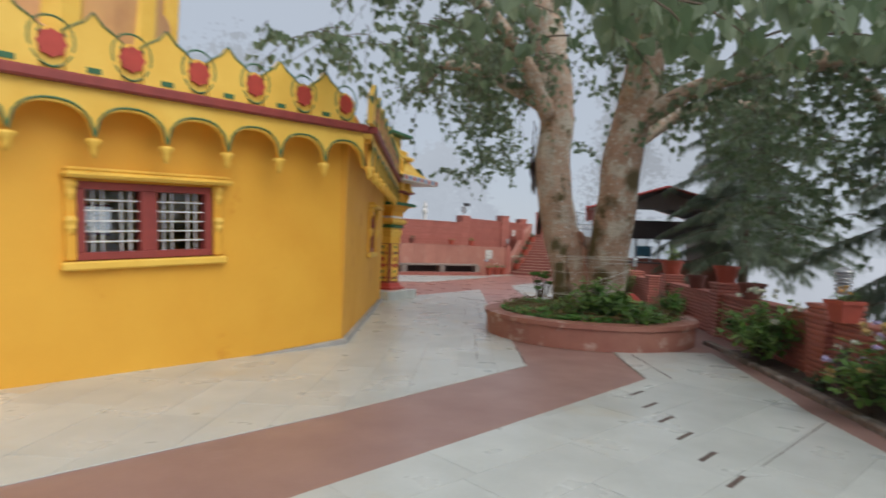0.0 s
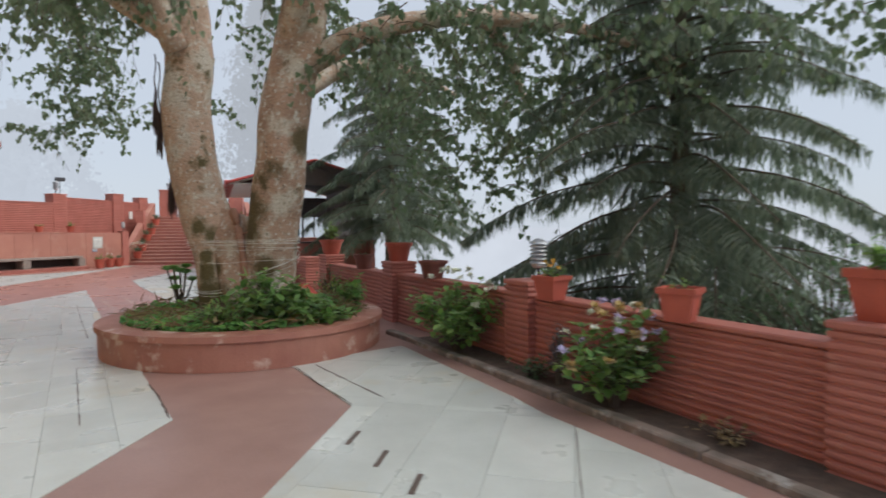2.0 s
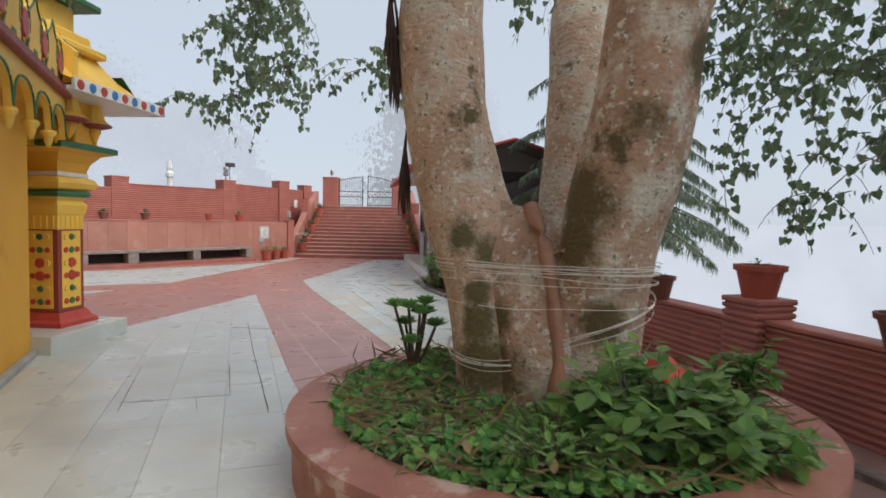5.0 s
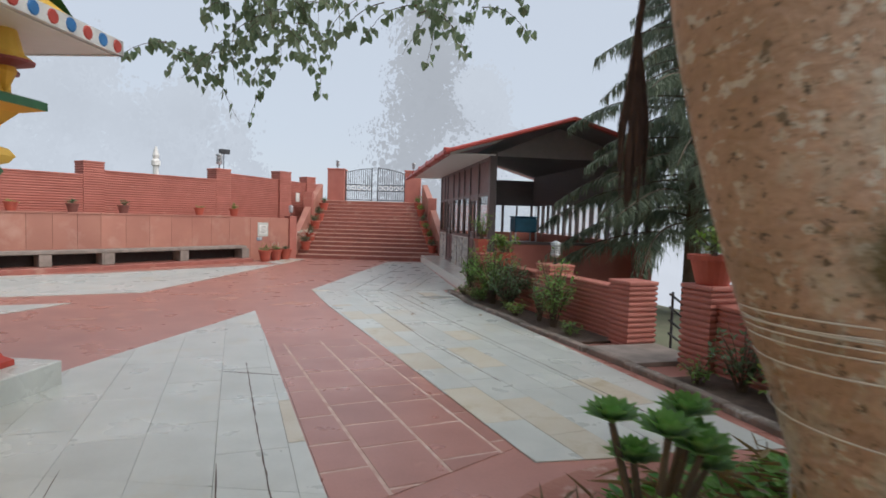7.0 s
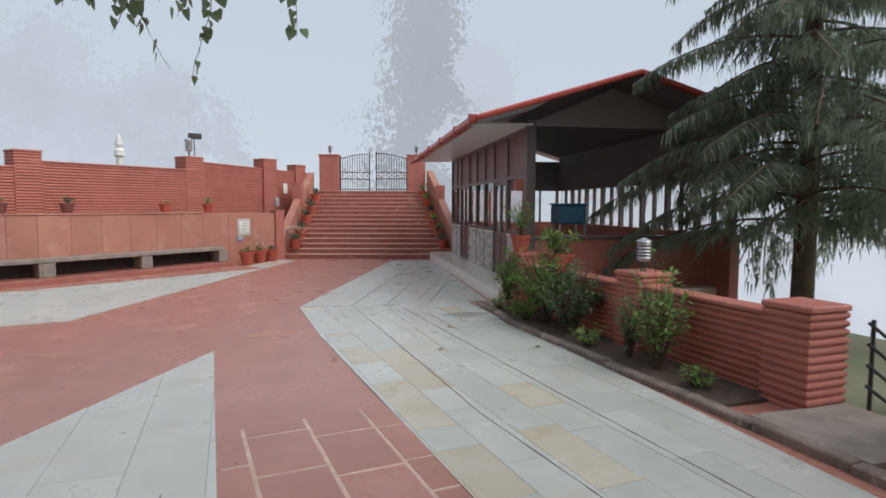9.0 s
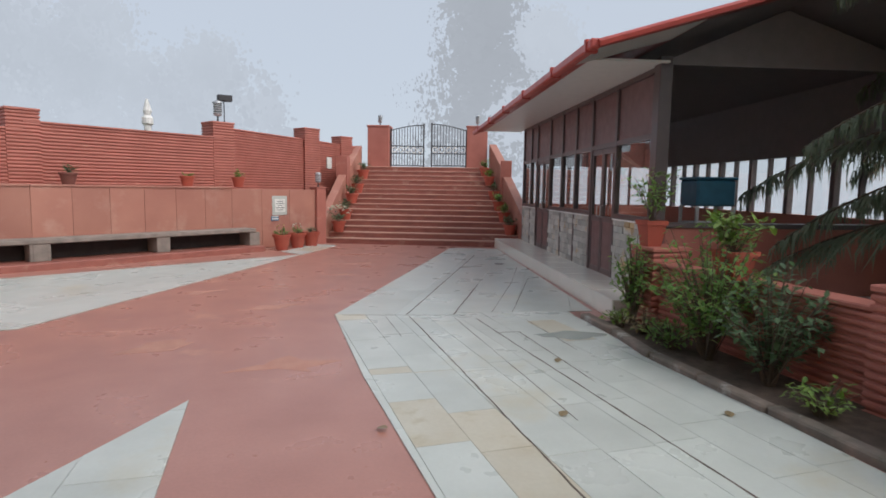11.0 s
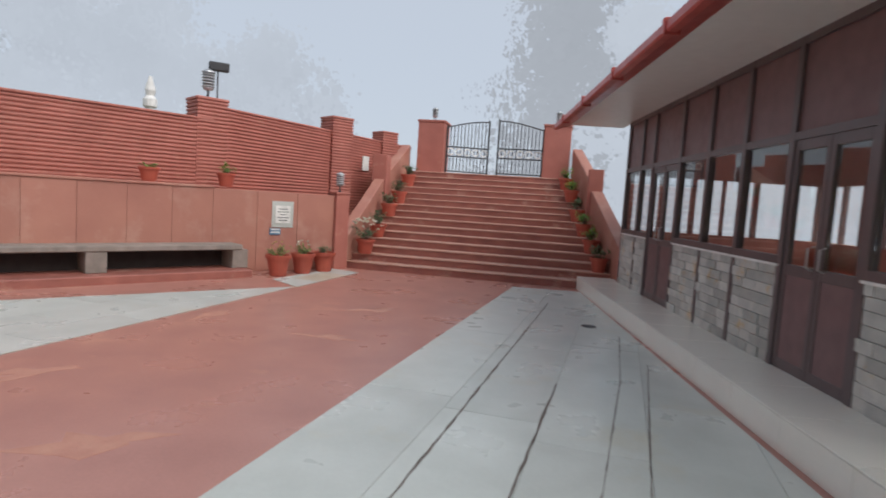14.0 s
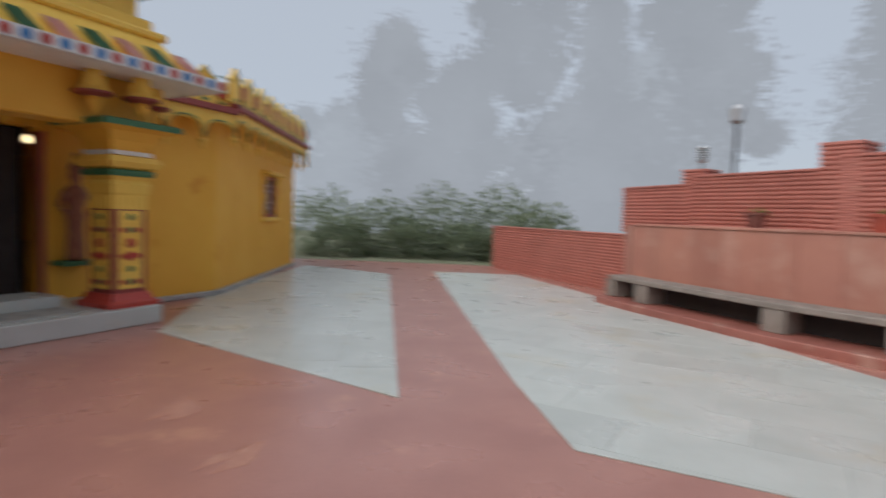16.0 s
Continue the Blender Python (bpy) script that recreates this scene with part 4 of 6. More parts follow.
S0 = temple_side(0, windows=[(4.50, 6.16, 1.51, 2.47)], drop=0.22)
put(temple_window(temple, 4.52, 6.14, 1.56, 2.47), temple, S0.matrix_basis.copy())
temple_side(1, windows=[(3.55, 4.75, 1.46, 2.46)], drop=0.2)
put(temple_window(temple, 3.55, 4.75, 1.46, 2.46, 1), temple, side_frame(TV[1], TV[2])[0])
temple_side(2, door=(1.9, 3.7, 0.3, 2.85), drop=0.1)
temple_side(3, windows=[(3.35, 4.5, 1.55, 2.62)])
put(temple_window(temple, 3.35, 4.5, 1.55, 2.62, 1), temple, side_frame(TV[3], TV[4])[0])
for i in (4, 5, 6, 7):
    temple_side(i, trim=False)
part("roof_slab", prism(bmesh.new(), [(x * 0.985 - 0.15, y * 0.985 + 0.13) for x, y in TV], 3.46, 3.58), GRIME, temple)
part("floor_slab", prism(bmesh.new(), [(x * 0.97 - 0.3, y * 0.97 + 0.27) for x, y in TV], 0.0, 0.28), GRIME, temple)
tower = lathe(bmesh.new(), [(3.3, 3.85), (3.3, 4.8), (3.1, 4.95), (3.15, 6.0), (3.0, 6.15), (3.0, 7.8), (2.8, 8.0), (2.7, 9.2), (2.4, 9.5), (2.1, 10.2), (1.5, 10.6), (1.2, 11.6), (0.6, 12.2), (0.5, 12.6), (0.1, 13.4)], 24)
tw = part("tower", tower, mat("faded_orange_paint", (0.72, 0.40, 0.16), (0.62, 0.32, 0.14), rough=0.6, scale=2), temple, "faded orange ribbed tower")
tw.location = (-8.7, 8.6, 0)
for k in range(12):
    a = 2 * math.pi * k / 12
    rib = lathe(bmesh.new(), [(0.36, 3.85), (0.38, 7.0), (0.34, 8.4), (0.2, 9.4), (0.08, 10.0)], 8)
    r = part("tower_rib", rib, PALEYELLOW, temple)
    r.location = (-8.7 + 2.9 * math.cos(a), 8.6 + 2.9 * math.sin(a), 0)

# porch, built in the frame of the third side
PM, PL = side_frame(TV[2], TV[3])
porch = thing("porch", "painted temple porch on two carved pillars over marble steps", "porch", 0, 0)
porch.matrix_basis = PM
part("platform", boxbm(-0.3, 4.55, 0.0, 1.62, 0, 0.26, bevel=0.01), MARBLE, porch, "white marble platform")
part("step", boxbm(1.6, 3.6, 0.05, 0.75, 0.26, 0.42, bevel=0.01), MARBLE, porch)
part("mat", boxbm(1.5, 3.5, 0.8, 1.4, 0.26, 0.275), GRIME, porch, "grey doormat")
# dark sheet painted as the unlit inside of the doorway
part("door_leaf", boxbm(1.9, 3.7, -0.55, -0.5, 0.3, 2.85), SHADEFILL, porch, "dark sheet standing for the unlit open doorway")
for xa in (1.82, 3.7):
    part("door_jamb", boxbm(xa, xa + 0.08, -0.3, 0.05, 0.28, 2.80, bevel=0.01), MAROON, porch)


def pillar(x, y):
    """Square pillar: red foot, painted panel, yellow mouldings and a wide green-edged cap."""
    p = new("pillar")
    put(p, porch, Matrix.Translation((x, y, 0.26)))
    part("foot", lathe(bmesh.new(), [(0.40, 0), (0.40, 0.06), (0.34, 0.10), (0.29, 0.2)], square=True), REDPAINT, p, "red painted foot")
    part("shaft", lathe(bmesh.new(), [(0.265, 0.2), (0.265, 1.42)], square=True), MAROON, p)
    for k in range(4):
        m = Matrix.Rotation(k * math.pi / 2, 4, "Z")
        pn = part("panel", boxbm(-0.19, 0.19, 0.262, 0.275, 0.26, 1.40), PALEYELLOW, p, "painted flower panel")
        pn.matrix_basis = m
        for j in range(6):
            zz = 0.36 + j * 0.19
            for sx in (-1, 0, 1):
                if sx == 0 and j in (2, 3):
                    disc = lathe(bmesh.new(), [(0.075, 0), (0.07, 0.02)], 12)
                    col = REDPAINT
                elif sx == 0:
                    disc = lathe(bmesh.new(), [(0.05, 0), (0.045, 0.018)], 8)
                    col = GREENPAINT
                else:
                    disc = lathe(bmesh.new(), [(0.045, 0), (0.04, 0.015)], 9)
                    col = REDPAINT if (j + sx) % 2 else PALEYELLOW
                dd = part("painted_flower", disc, col, pn)
                dd.matrix_basis = Matrix.Translation((sx * 0.115, 0.275, zz)) @ Matrix.Rotation(-math.pi / 2, 4, "X")
        for j in range(5):
            part("flute", lathe(bmesh.new(), [(0.02, 1.42), (0.03, 1.50), (0.03, 1.60), (0.015, 1.64)], 6), PALEYELLOW, p).matrix_basis = m @ Matrix.Translation((-0.2 + 0.1 * j, 0.26, 0))
    part("neck", lathe(bmesh.new(), [(0.27, 1.42), (0.27, 1.62), (0.29, 1.66), (0.31, 1.78), (0.27, 1.84), (0.30, 1.90)], square=True), PALEYELLOW, p)
    part("ring", lathe(bmesh.new(), [(0.33, 1.90), (0.35, 1.95), (0.33, 1.99)], square=True), GREENPAINT, p)
    part("collar", lathe(bmesh.new(), [(0.28, 1.99), (0.38, 2.03), (0.42, 2.10), (0.38, 2.17), (0.30, 2.2)], square=True), PALEYELLOW, p)
    part("fillet", lathe(bmesh.new(), [(0.32, 2.2), (0.32, 2.26)], square=True), WHITEPAINT, p)
    part("capital", lathe(bmesh.new(), [(0.30, 2.26), (0.34, 2.40), (0.44, 2.53), (0.60, 2.58)], square=True), YELLOW, p)
    part("abacus", lathe(bmesh.new(), [(0.61, 2.58), (0.61, 2.66), (0.56, 2.68)], square=True), GREENPAINT, p)
    return p


pillar(0.4, 0.95)
pillar(4.2, 1.1)
part("beam", boxbm(-0.1, 4.7, 0.75, 1.25, 2.85, 3.62, bevel=0.02), YELLOW, porch)
for x in (0.4, 4.2):
    part("side_beam", boxbm(x - 0.22, x + 0.22, 0, 0.75, 2.85, 3.62), YELLOW, porch)


def bell(x, y, s=1.0):
    """Hanging lotus bell under the eave."""
    b = new("lotus_bell")
    put(b, porch, Matrix.Translation((x, y, 3.26)) @ Matrix.Scale(s, 4))
    part("cup", lathe(bmesh.new(), [(0.10, 0.30), (0.13, 0.18), (0.16, 0.06), (0.24, 0.0), (0.20, -0.03)], 12), PALEYELLOW, b)
    part("lip", lathe(bmesh.new(), [(0.25, -0.005), (0.25, -0.03), (0.12, -0.07)], 12), MAROON, b)
    part("bud", lathe(bmesh.new(), [(0.09, -0.06), (0.10, -0.12), (0.05, -0.24), (0.01, -0.30)], 10), YELLOW, b)


for x, y in ((-0.1, 1.15), (0.4, 1.55), (1.0, 1.45), (3.6, 1.45), (4.2, 1.6), (4.75, 1.15), (-0.2, 0.5), (4.85, 0.5)):
    bell(x, y)
# the flared eave: sloping painted slabs and a fascia with red and blue rosettes
ev = bmesh.new()
E0 = [(-0.65, -0.05), (-0.65, 2.05), (5.3, 2.05), (5.3, -0.05)]
E1 = [(-0.05, 0.1), (-0.05, 1.30), (4.7, 1.30), (4.7, 0.1)]
for i in range(3):
    a0, a1, b0, b1 = E0[i], E0[i + 1], E1[i], E1[i + 1]
    prev = None
    for t, dz in ((0, 3.68), (0.35, 3.76), (0.7, 3.96), (1.0, 4.24)):
        row = [ev.verts.new((a0[0] + (b0[0] - a0[0]) * t, a0[1] + (b0[1] - a0[1]) * t, dz)), ev.verts.new((a1[0] + (b1[0] - a1[0]) * t, a1[1] + (b1[1] - a1[1]) * t, dz))]
        if prev:
            ev.faces.new((prev[0], row[0], row[1], prev[1]))
        prev = row
bmesh.ops.recalc_face_normals(ev, faces=ev.faces)
part("eave_slope", ev, PALEYELLOW, porch)
part("eave_soffit", boxbm(-0.6, 5.25, 0.0, 2.0, 3.54, 3.60), CREAM, porch, "cream eave underside")
for a, b in (((-0.68, 0.0), (-0.68, 2.08)), ((-0.68, 2.08), (5.33, 2.08)), ((5.33, 2.08), (5.33, 0.0))):
    m, ln = side_frame(b, a)
    f = new("fascia")
    put(f, porch, m @ Matrix.Translation((0, 0, 3.54)))
    part("board", boxbm(0, ln, -0.05, 0.0, 0, 0.16), WHITEPAINT, f)
    nd = int(ln / 0.21)
    for k in range(nd):
        d = part("rosette", lathe(bmesh.new(), [(0.07, 0), (0.06, 0.012)], 10), BLUEPAINT if k % 2 else REDPAINT, f)
        d.matrix_basis = Matrix.Translation((0.11 + k * (ln - 0.22) / max(1, nd - 1), 0.0, 0.08)) @ Matrix.Rotation(-math.pi / 2, 4, "X")
for k in range(12):
    x = -0.2 + k * 0.46
    q = bmesh.new()
    va = [q.verts.new(c) for c in ((x - 0.13, 1.93, 3.74), (x + 0.13, 1.93, 3.74), (x + 0.12, 1.52, 4.05), (x - 0.12, 1.52, 4.05))]
    q.faces.new(va)
    bmesh.ops.solidify(q, geom=q.faces[:], thickness=-0.02)
    part("painted_petal", q, PINKPAINT if k % 2 else GREENPAINT, porch)
up = bmesh.new()
box(up, -0.2, 4.85, 0.0, 1.35, 4.24, 4.36, 0.03)
box(up, -0.05, 4.7, 0.0, 1.2, 4.36, 4.54, 0.03)
box(up, 0.1, 4.55, 0.0, 1.05, 4.54, 4.94, 0.03)
part("porch_attic", up, PALEYELLOW, porch)
part("attic_band", boxbm(-0.15, 4.8, 0.0, 1.30, 4.94, 5.04, bevel=0.02), GREENPAINT, porch)
st = lathe(bmesh.new(), [(0.13, 0), (0.15, 0.06), (0.13, 0.3), (0.12, 0.55), (0.145, 0.68), (0.11, 0.80), (0.17, 0.98), (0.18, 1.08), (0.07, 1.17), (0.065, 1.21), (0.095, 1.28), (0.09, 1.38), (0.11, 1.42), (0.06, 1.52), (0.02, 1.66)], 16)
for sx in (-1, 1):
    v, f = tube(smooth_path([(sx * 0.17, 0.02, 1.05), (sx * 0.26, 0.05, 0.84), (sx * 0.16, 0.14, 0.72)], 3), [0.05, 0.048, 0.045, 0.045, 0.042, 0.04, 0.035], 8)
    vs_ = [st.verts.new(p) for p in v]
    for q in f:
        st.faces.new([vs_[i] for i in q])
bmesh.ops.scale(st, vec=(1, 0.7, 1), verts=st.verts)
statue = new("statue", finish("statue", st, STATUE, True))
statue.matrix_basis = PM @ Matrix.Translation((4.14, 0.18, 0.86))
tagged(statue, "painted stone guardian figure on a small green ledge", "statue")
part("ledge", boxbm(3.86, 4.42, 0.0, 0.36, 0.79, 0.86, bevel=0.01), GREENPAINT, porch, "green painted ledge")
notice = thing("notice_board", "small white framed notice on the yellow wall", "notice", 0, 0)
notice.matrix_basis = PM @ Matrix.Translation((4.85, 0.02, 1.3))
part("board", boxbm(-0.16, 0.16, 0, 0.02, 0, 0.62), WHITEPAINT, notice)
fr = bmesh.new()
for a in ((-0.19, 0.19, -0.03, 0.0), (-0.19, 0.19, 0.62, 0.65), (-0.19, -0.16, 0.0, 0.62), (0.16, 0.19, 0.0, 0.62)):
    box(fr, a[0], a[1], 0, 0.035, a[2], a[3])
part("frame", fr, MAROON, notice)
for k in range(6):
    part("text_line", boxbm(-0.11, 0.11, 0.02, 0.023, 0.1 + k * 0.08, 0.125 + k * 0.08), MARK, notice)
lamp = thing("door_lamp", "small glowing bulb hanging in the temple doorway", "lamp", 0, 0)
lamp.matrix_basis = PM @ Matrix.Translation((3.45, 0.2, 2.6))
part("bulb", lathe(bmesh.new(), [(0.015, 0.10), (0.04, 0.06), (0.05, 0.02), (0.03, -0.02)], 10), BULB, lamp)
part("cord", lathe(bmesh.new(), [(0.006, 0.10), (0.006, 0.85)], 6), IRON, lamp)

# ---- garden wall ----
def wall_x(y):
    return 5.32 + 0.0616 * (y - 2.9) if y < 15 else 6.065 - 0.012 * (y - 15)


def kerb_x(y):
    """Outer line of the flower bed."""
    return wall_x(y) - 0.48 - 0.24 * min(1, max(0, (y - 9) / 3)) + 0.25 * min(1, max(0, y - 21.4))


def rib_wall(name, a, b, z0, z1, thick, label, pitch=0.078, cope=True):
    """A wall of rounded brick courses from a to b, a coping on it. The courses stand out on both faces."""
    m, ln = side_frame(a, b)
    w = tagged(new(name), label, "wall", "", "structure")
    w.matrix_basis = m
    top = z1 - (0.05 if cope else 0)
    part("core", boxbm(0, ln, -thick + 0.015, -0.015, z0, top), BRICKRED, w)
    n = max(1, round((top - z0) / pitch))
    h = (top - z0) / n
    bm = bmesh.new()
    prof = [(-0.015, 0.004), (0.006, h * 0.25), (0.012, h * 0.5), (0.008, h * 0.75), (-0.015, h - 0.012)]
    for face in (1, -1):
        off = 0 if face == 1 else -thick
        rows = [[bm.verts.new((x, off + face * y, z)) for y, z in prof] for x in (0, ln)]
        for k in range(len(prof) - 1):
            q = (rows[0][k], rows[1][k], rows[1][k + 1], rows[0][k + 1])
            bm.faces.new(q if face == 1 else q[::-1])
    me = finish("course", bm, BRICKRED)
    for k in range(n):
        c = new("course", me)
        put(c, w, Matrix.Translation((0, 0, z0 + k * h)))
    if cope:
        part("coping", boxbm(-0.01, ln + 0.01, -thick - 0.03, 0.03, top, z1, bevel=0.012), BRICKRED, w)
    return w


def pier(x, y, w, z0, z1, turn=0.0, ribs=True, label="square red ribbed brick pier with a flat cap"):
    p = thing("pier", label, "pier", x, y, z0, turn, "wall piers", "structure")
    h = z1 - z0 - 0.06
    part("core", boxbm(-w / 2 + 0.015, w / 2 - 0.015, -w / 2 + 0.015, w / 2 - 0.015, 0, h), BRICKRED, p)
    if ribs:
        n = max(1, round(h / 0.078))
        hh = h / n
        me = finish("course", lathe(bmesh.new(), [(w / 2 - 0.012, 0.004), (w / 2 + 0.006, hh * 0.25), (w / 2 + 0.01, hh * 0.5), (w / 2 + 0.006, hh * 0.75), (w / 2 - 0.012, hh - 0.01)], square=True), BRICKRED)
        for k in range(n):
            put(new("course", me), p, Matrix.Translation((0, 0, k * hh)))
    else:
        part("render_coat", boxbm(-w / 2, w / 2, -w / 2, w / 2, 0, h, bevel=0.01), BRICKRED, p)
    part("cap", boxbm(-w / 2 - 0.02, w / 2 + 0.02, -w / 2 - 0.02, w / 2 + 0.02, h, h + 0.06, bevel=0.012), BRICKRED, p)
    return p


GT = -3.5
PIERS = [(2.65, 1.11), (6.65, 1.10), (10.95, 1.14), (15.28, 1.12), (16.85, 1.0), (19.2, 1.05), (22.5, 1.05)]
HEIGHTS = [0.84, 0.93, 0.93, 0.90, None, 0.88, 0.86]
prev = -8.0
for (y, h), hw in zip(PIERS, HEIGHTS):
    if hw:
        rib_wall("wall_garden", (wall_x(y - 0.25) + 0.1, y - 0.25), (wall_x(prev) + 0.1, prev), -0.1, hw, 0.24, "low red ribbed brick garden wall with a flat coping").rotation_mode = "XYZ"
    pier(wall_x(y) + 0.24, y, 0.5, -0.1, h, GT if y < 15 else 0.7)
    prev = y + 0.25

# planting bed along the wall
bm = bmesh.new()
for y0, y1 in ((-8, 8.9), (12.6, 15.0), (17.0, 21.4), (21.4, 22.7)):
    prism(bm, [(kerb_x(y0) + 0.06, y0), (wall_x(y0) + 0.1, y0), (wall_x(y1) + 0.1, y1), (kerb_x(y1) + 0.06, y1)], -0.1, 0.035)
setting("planting_bed", bm, SOIL, "dark soil bed along the garden wall", "flower bed")
rng = random.Random(21)
kerb = tagged(new("kerb"), "worn grey stone kerb along the flower bed", "kerb", "", "structure")
y = -6.0
while y < 22.3:
    ln = rng.uniform(0.7, 1.1)
    if not 9.0 < y < 12.2:
        b = part("kerb_stone", boxbm(-0.07, 0.07, 0, ln - 0.012, -0.1, 0.07 + rng.uniform(-0.012, 0.012), bevel=0.015), KERB, kerb)
        b.matrix_basis = pose(kerb_x(y) + rng.uniform(-0.01, 0.01), y, 0, 0, 0, math.degrees(math.atan2(kerb_x(y) - kerb_x(y + ln), ln)) + rng.uniform(-0.6, 0.6))
    y += ln
setting("threshold", prism(bmesh.new(), [(5.44, 15.6), (6.5, 15.55), (6.55, 16.6), (5.42, 16.65)], -0.1, 0.06), CONCRETE, "bare concrete threshold in the wall gap", "threshold")
# iron railing of the stair that leads down behind the gap
rail = thing("stair_railing", "dark iron railing of steps leading down the hill", "railing", 6.6, 16.05, 0.0, -3.5)
for yy in (-0.5, 0.5):
    for k in range(4):
        part("post", lathe(bmesh.new(), [(0.02, -1.4 * k * 0.4 - 0.3), (0.02, 0.85 - 0.5 * k)], 8), IRON, rail).location = (0.15 + k * 0.75, yy, 0)
    for j in range(4):
        v, f = tube([(0.1, yy, 0.82 - j * 0.2), (2.5, yy, 0.82 - j * 0.2 - 1.6)], [0.018, 0.018], 8)
        raw("bar", v, f, IRON, rail)
v, f = tube([(0.35, -0.5, 0.66), (0.35, 0.5, 0.66)], [0.02, 0.02], 8)
raw("bar", v, f, IRON, rail)
for k in range(6):
    part("tread", boxbm(0.1 + k * 0.3, 0.45 + k * 0.3, -0.6, 0.6, -0.25 - k * 0.17, -0.1 - k * 0.17), CLAD, rail, "pink stone tread")

# ---- glazed pavilion, in its own frame: x into the building, y along its front ----
PV = Matrix(((0.9843, 0.1764, 0, 5.82), (-0.1764, 0.9843, 0, 22.88), (0, 0, 1, 0), (0, 0, 0, 1)))
pav = thing("pavilion", "glazed pavilion with dark brown frames under a red sheet roof", "pavilion", 0, 0)
pav.matrix_basis = PV
F = 0.74
led = part("ledge", boxbm(0.0, 5.0, 0.0, 9.85, -0.1, 0.262, bevel=0.008), TILE, pav, "cream glossy tiled ledge")
for k in range(12):
    part("ledge_tile", boxbm(-0.008, F - 0.03, 0.01 + k * 0.82, 0.01 + (k + 1) * 0.82 - 0.006, 0.262, 0.275, bevel=0.003), TILE, pav)
    part("ledge_tile", boxbm(-0.008, 0.0, 0.01 + k * 0.82, 0.01 + (k + 1) * 0.82 - 0.006, 0.02, 0.260), TILE, pav)
FLOOR = 0.275
COLS = [0.45, 0.62, 2.02, 3.25, 4.25, 5.25, 6.3, 7.6, 8.3, 9.25]
part("corner_post", boxbm(F - 0.09, F + 0.09, 0.36, 0.56, 0.0, 3.6, bevel=0.008), FRAME, pav)
for y in COLS[2:]:
    part("mullion", boxbm(F - 0.05, F + 0.05, y - 0.045, y + 0.045, FLOOR, 3.5, bevel=0.006), FRAME, pav)
part("head_rail", boxbm(F - 0.045, F + 0.045, 0.56, 9.25, 3.42, 3.5), FRAME, pav)
part("transom", boxbm(F - 0.045, F + 0.045, 0.56, 9.25, 2.50, 2.58), FRAME, pav)
SP = [0.56] + COLS[2:]
rng = random.Random(31)
for a, b in zip(SP, SP[1:]):
    part("upper_panel", boxbm(F - 0.012, F + 0.012, a + 0.04, b - 0.04, 2.58, 3.42), PANEL, pav, "dark tinted upper panel")
    door = abs(a - 2.02) < 0.01 or abs(a - 6.3) < 0.01
    if door:
        d = new("door")
        put(d, pav, Matrix.Identity(4))
        mid = (a + b) / 2
        for y0, y1 in ((a + 0.05, mid - 0.005), (mid + 0.005, b - 0.05)):
            part("door_panel", boxbm(F - 0.02, F + 0.02, y0 + 0.05, y1 - 0.05, FLOOR + 0.1, 1.2), PANEL, d)
            fr = bmesh.new()
            for q in ((y0, y0 + 0.06, FLOOR, 2.5), (y1 - 0.06, y1, FLOOR, 2.5)):
                box(fr, F - 0.03, F + 0.03, q[0], q[1], q[2], q[3], 0.004)
            for z in (FLOOR, 1.2, 2.4):
                box(fr, F - 0.03, F + 0.03, y0 + 0.06, y1 - 0.06, z, z + 0.1, 0.004)
            part("door_frame", fr, FRAME, d)
            g = part("pane", boxbm(F - 0.004, F + 0.004, y0 + 0.06, y1 - 0.06, 1.3, 2.4), GLASS, d)
            g.visible_shadow = False
        for yy in (mid - 0.09, mid + 0.09):
            v, f = tube([(F - 0.03, yy, 1.28), (F - 0.08, yy, 1.30), (F - 0.08, yy, 1.48), (F - 0.03, yy, 1.50)], [0.01] * 4, 6)
            raw("handle", v, f, STEEL, d)
        continue
    part("sill_rail", boxbm(F - 0.05, F + 0.05, a + 0.045, b - 0.045, 1.29, 1.37), FRAME, pav)
    g = part("pane", boxbm(F - 0.004, F + 0.004, a + 0.045, b - 0.045, 1.37, 2.5), GLASS, pav)
    g.visible_shadow = False
    sp = new("stone_panel")
    put(sp, pav, Matrix.Identity(4))
    part("backing", boxbm(F - 0.02, F + 0.1, a - 0.0, b - 0.0, FLOOR, 1.29), CONCRETE, sp)
    rows = 9
    for r in range(rows):
        z0 = FLOOR + (1.29 - FLOOR) * r / rows
        z1 = FLOOR + (1.29 - FLOOR) * (r + 1) / rows - 0.004
        y = a + 0.02
        while y < b - 0.03:
            w = min(rng.uniform(0.2, 0.45), b - 0.02 - y)
            if w > 0.03:
                part("stone", boxbm(F - 0.035 - rng.uniform(0, 0.022), F - 0.02, y, y + w - 0.004, z0, z1, bevel=0.004), SPLITA, sp)
            y += w
    part("rim", boxbm(F - 0.06, F + 0.06, a, b, 1.265, 1.29), WHITEPAINT, sp)
# far wall with its row of windows, end wall, dark gable lining
EW, Y0, Y1 = 4.6, -0.4, 9.25
part("back_wall", boxbm(EW, EW + 0.2, Y0, Y1, -0.6, 1.36), BRICKRED, pav, "red painted low wall")
part("back_head", boxbm(EW, EW + 0.15, Y0, Y1, 2.46, 3.66), DARKROOF, pav)
y = Y0
while y < Y1 - 0.1:
    part("back_mullion", boxbm(EW, EW + 0.12, y, y + 0.11, 1.36, 2.46), FRAME, pav)
    part("back_mullion", boxbm(EW, EW + 0.10, y + 0.62, y + 0.67, 1.36, 2.46), FRAME, pav)
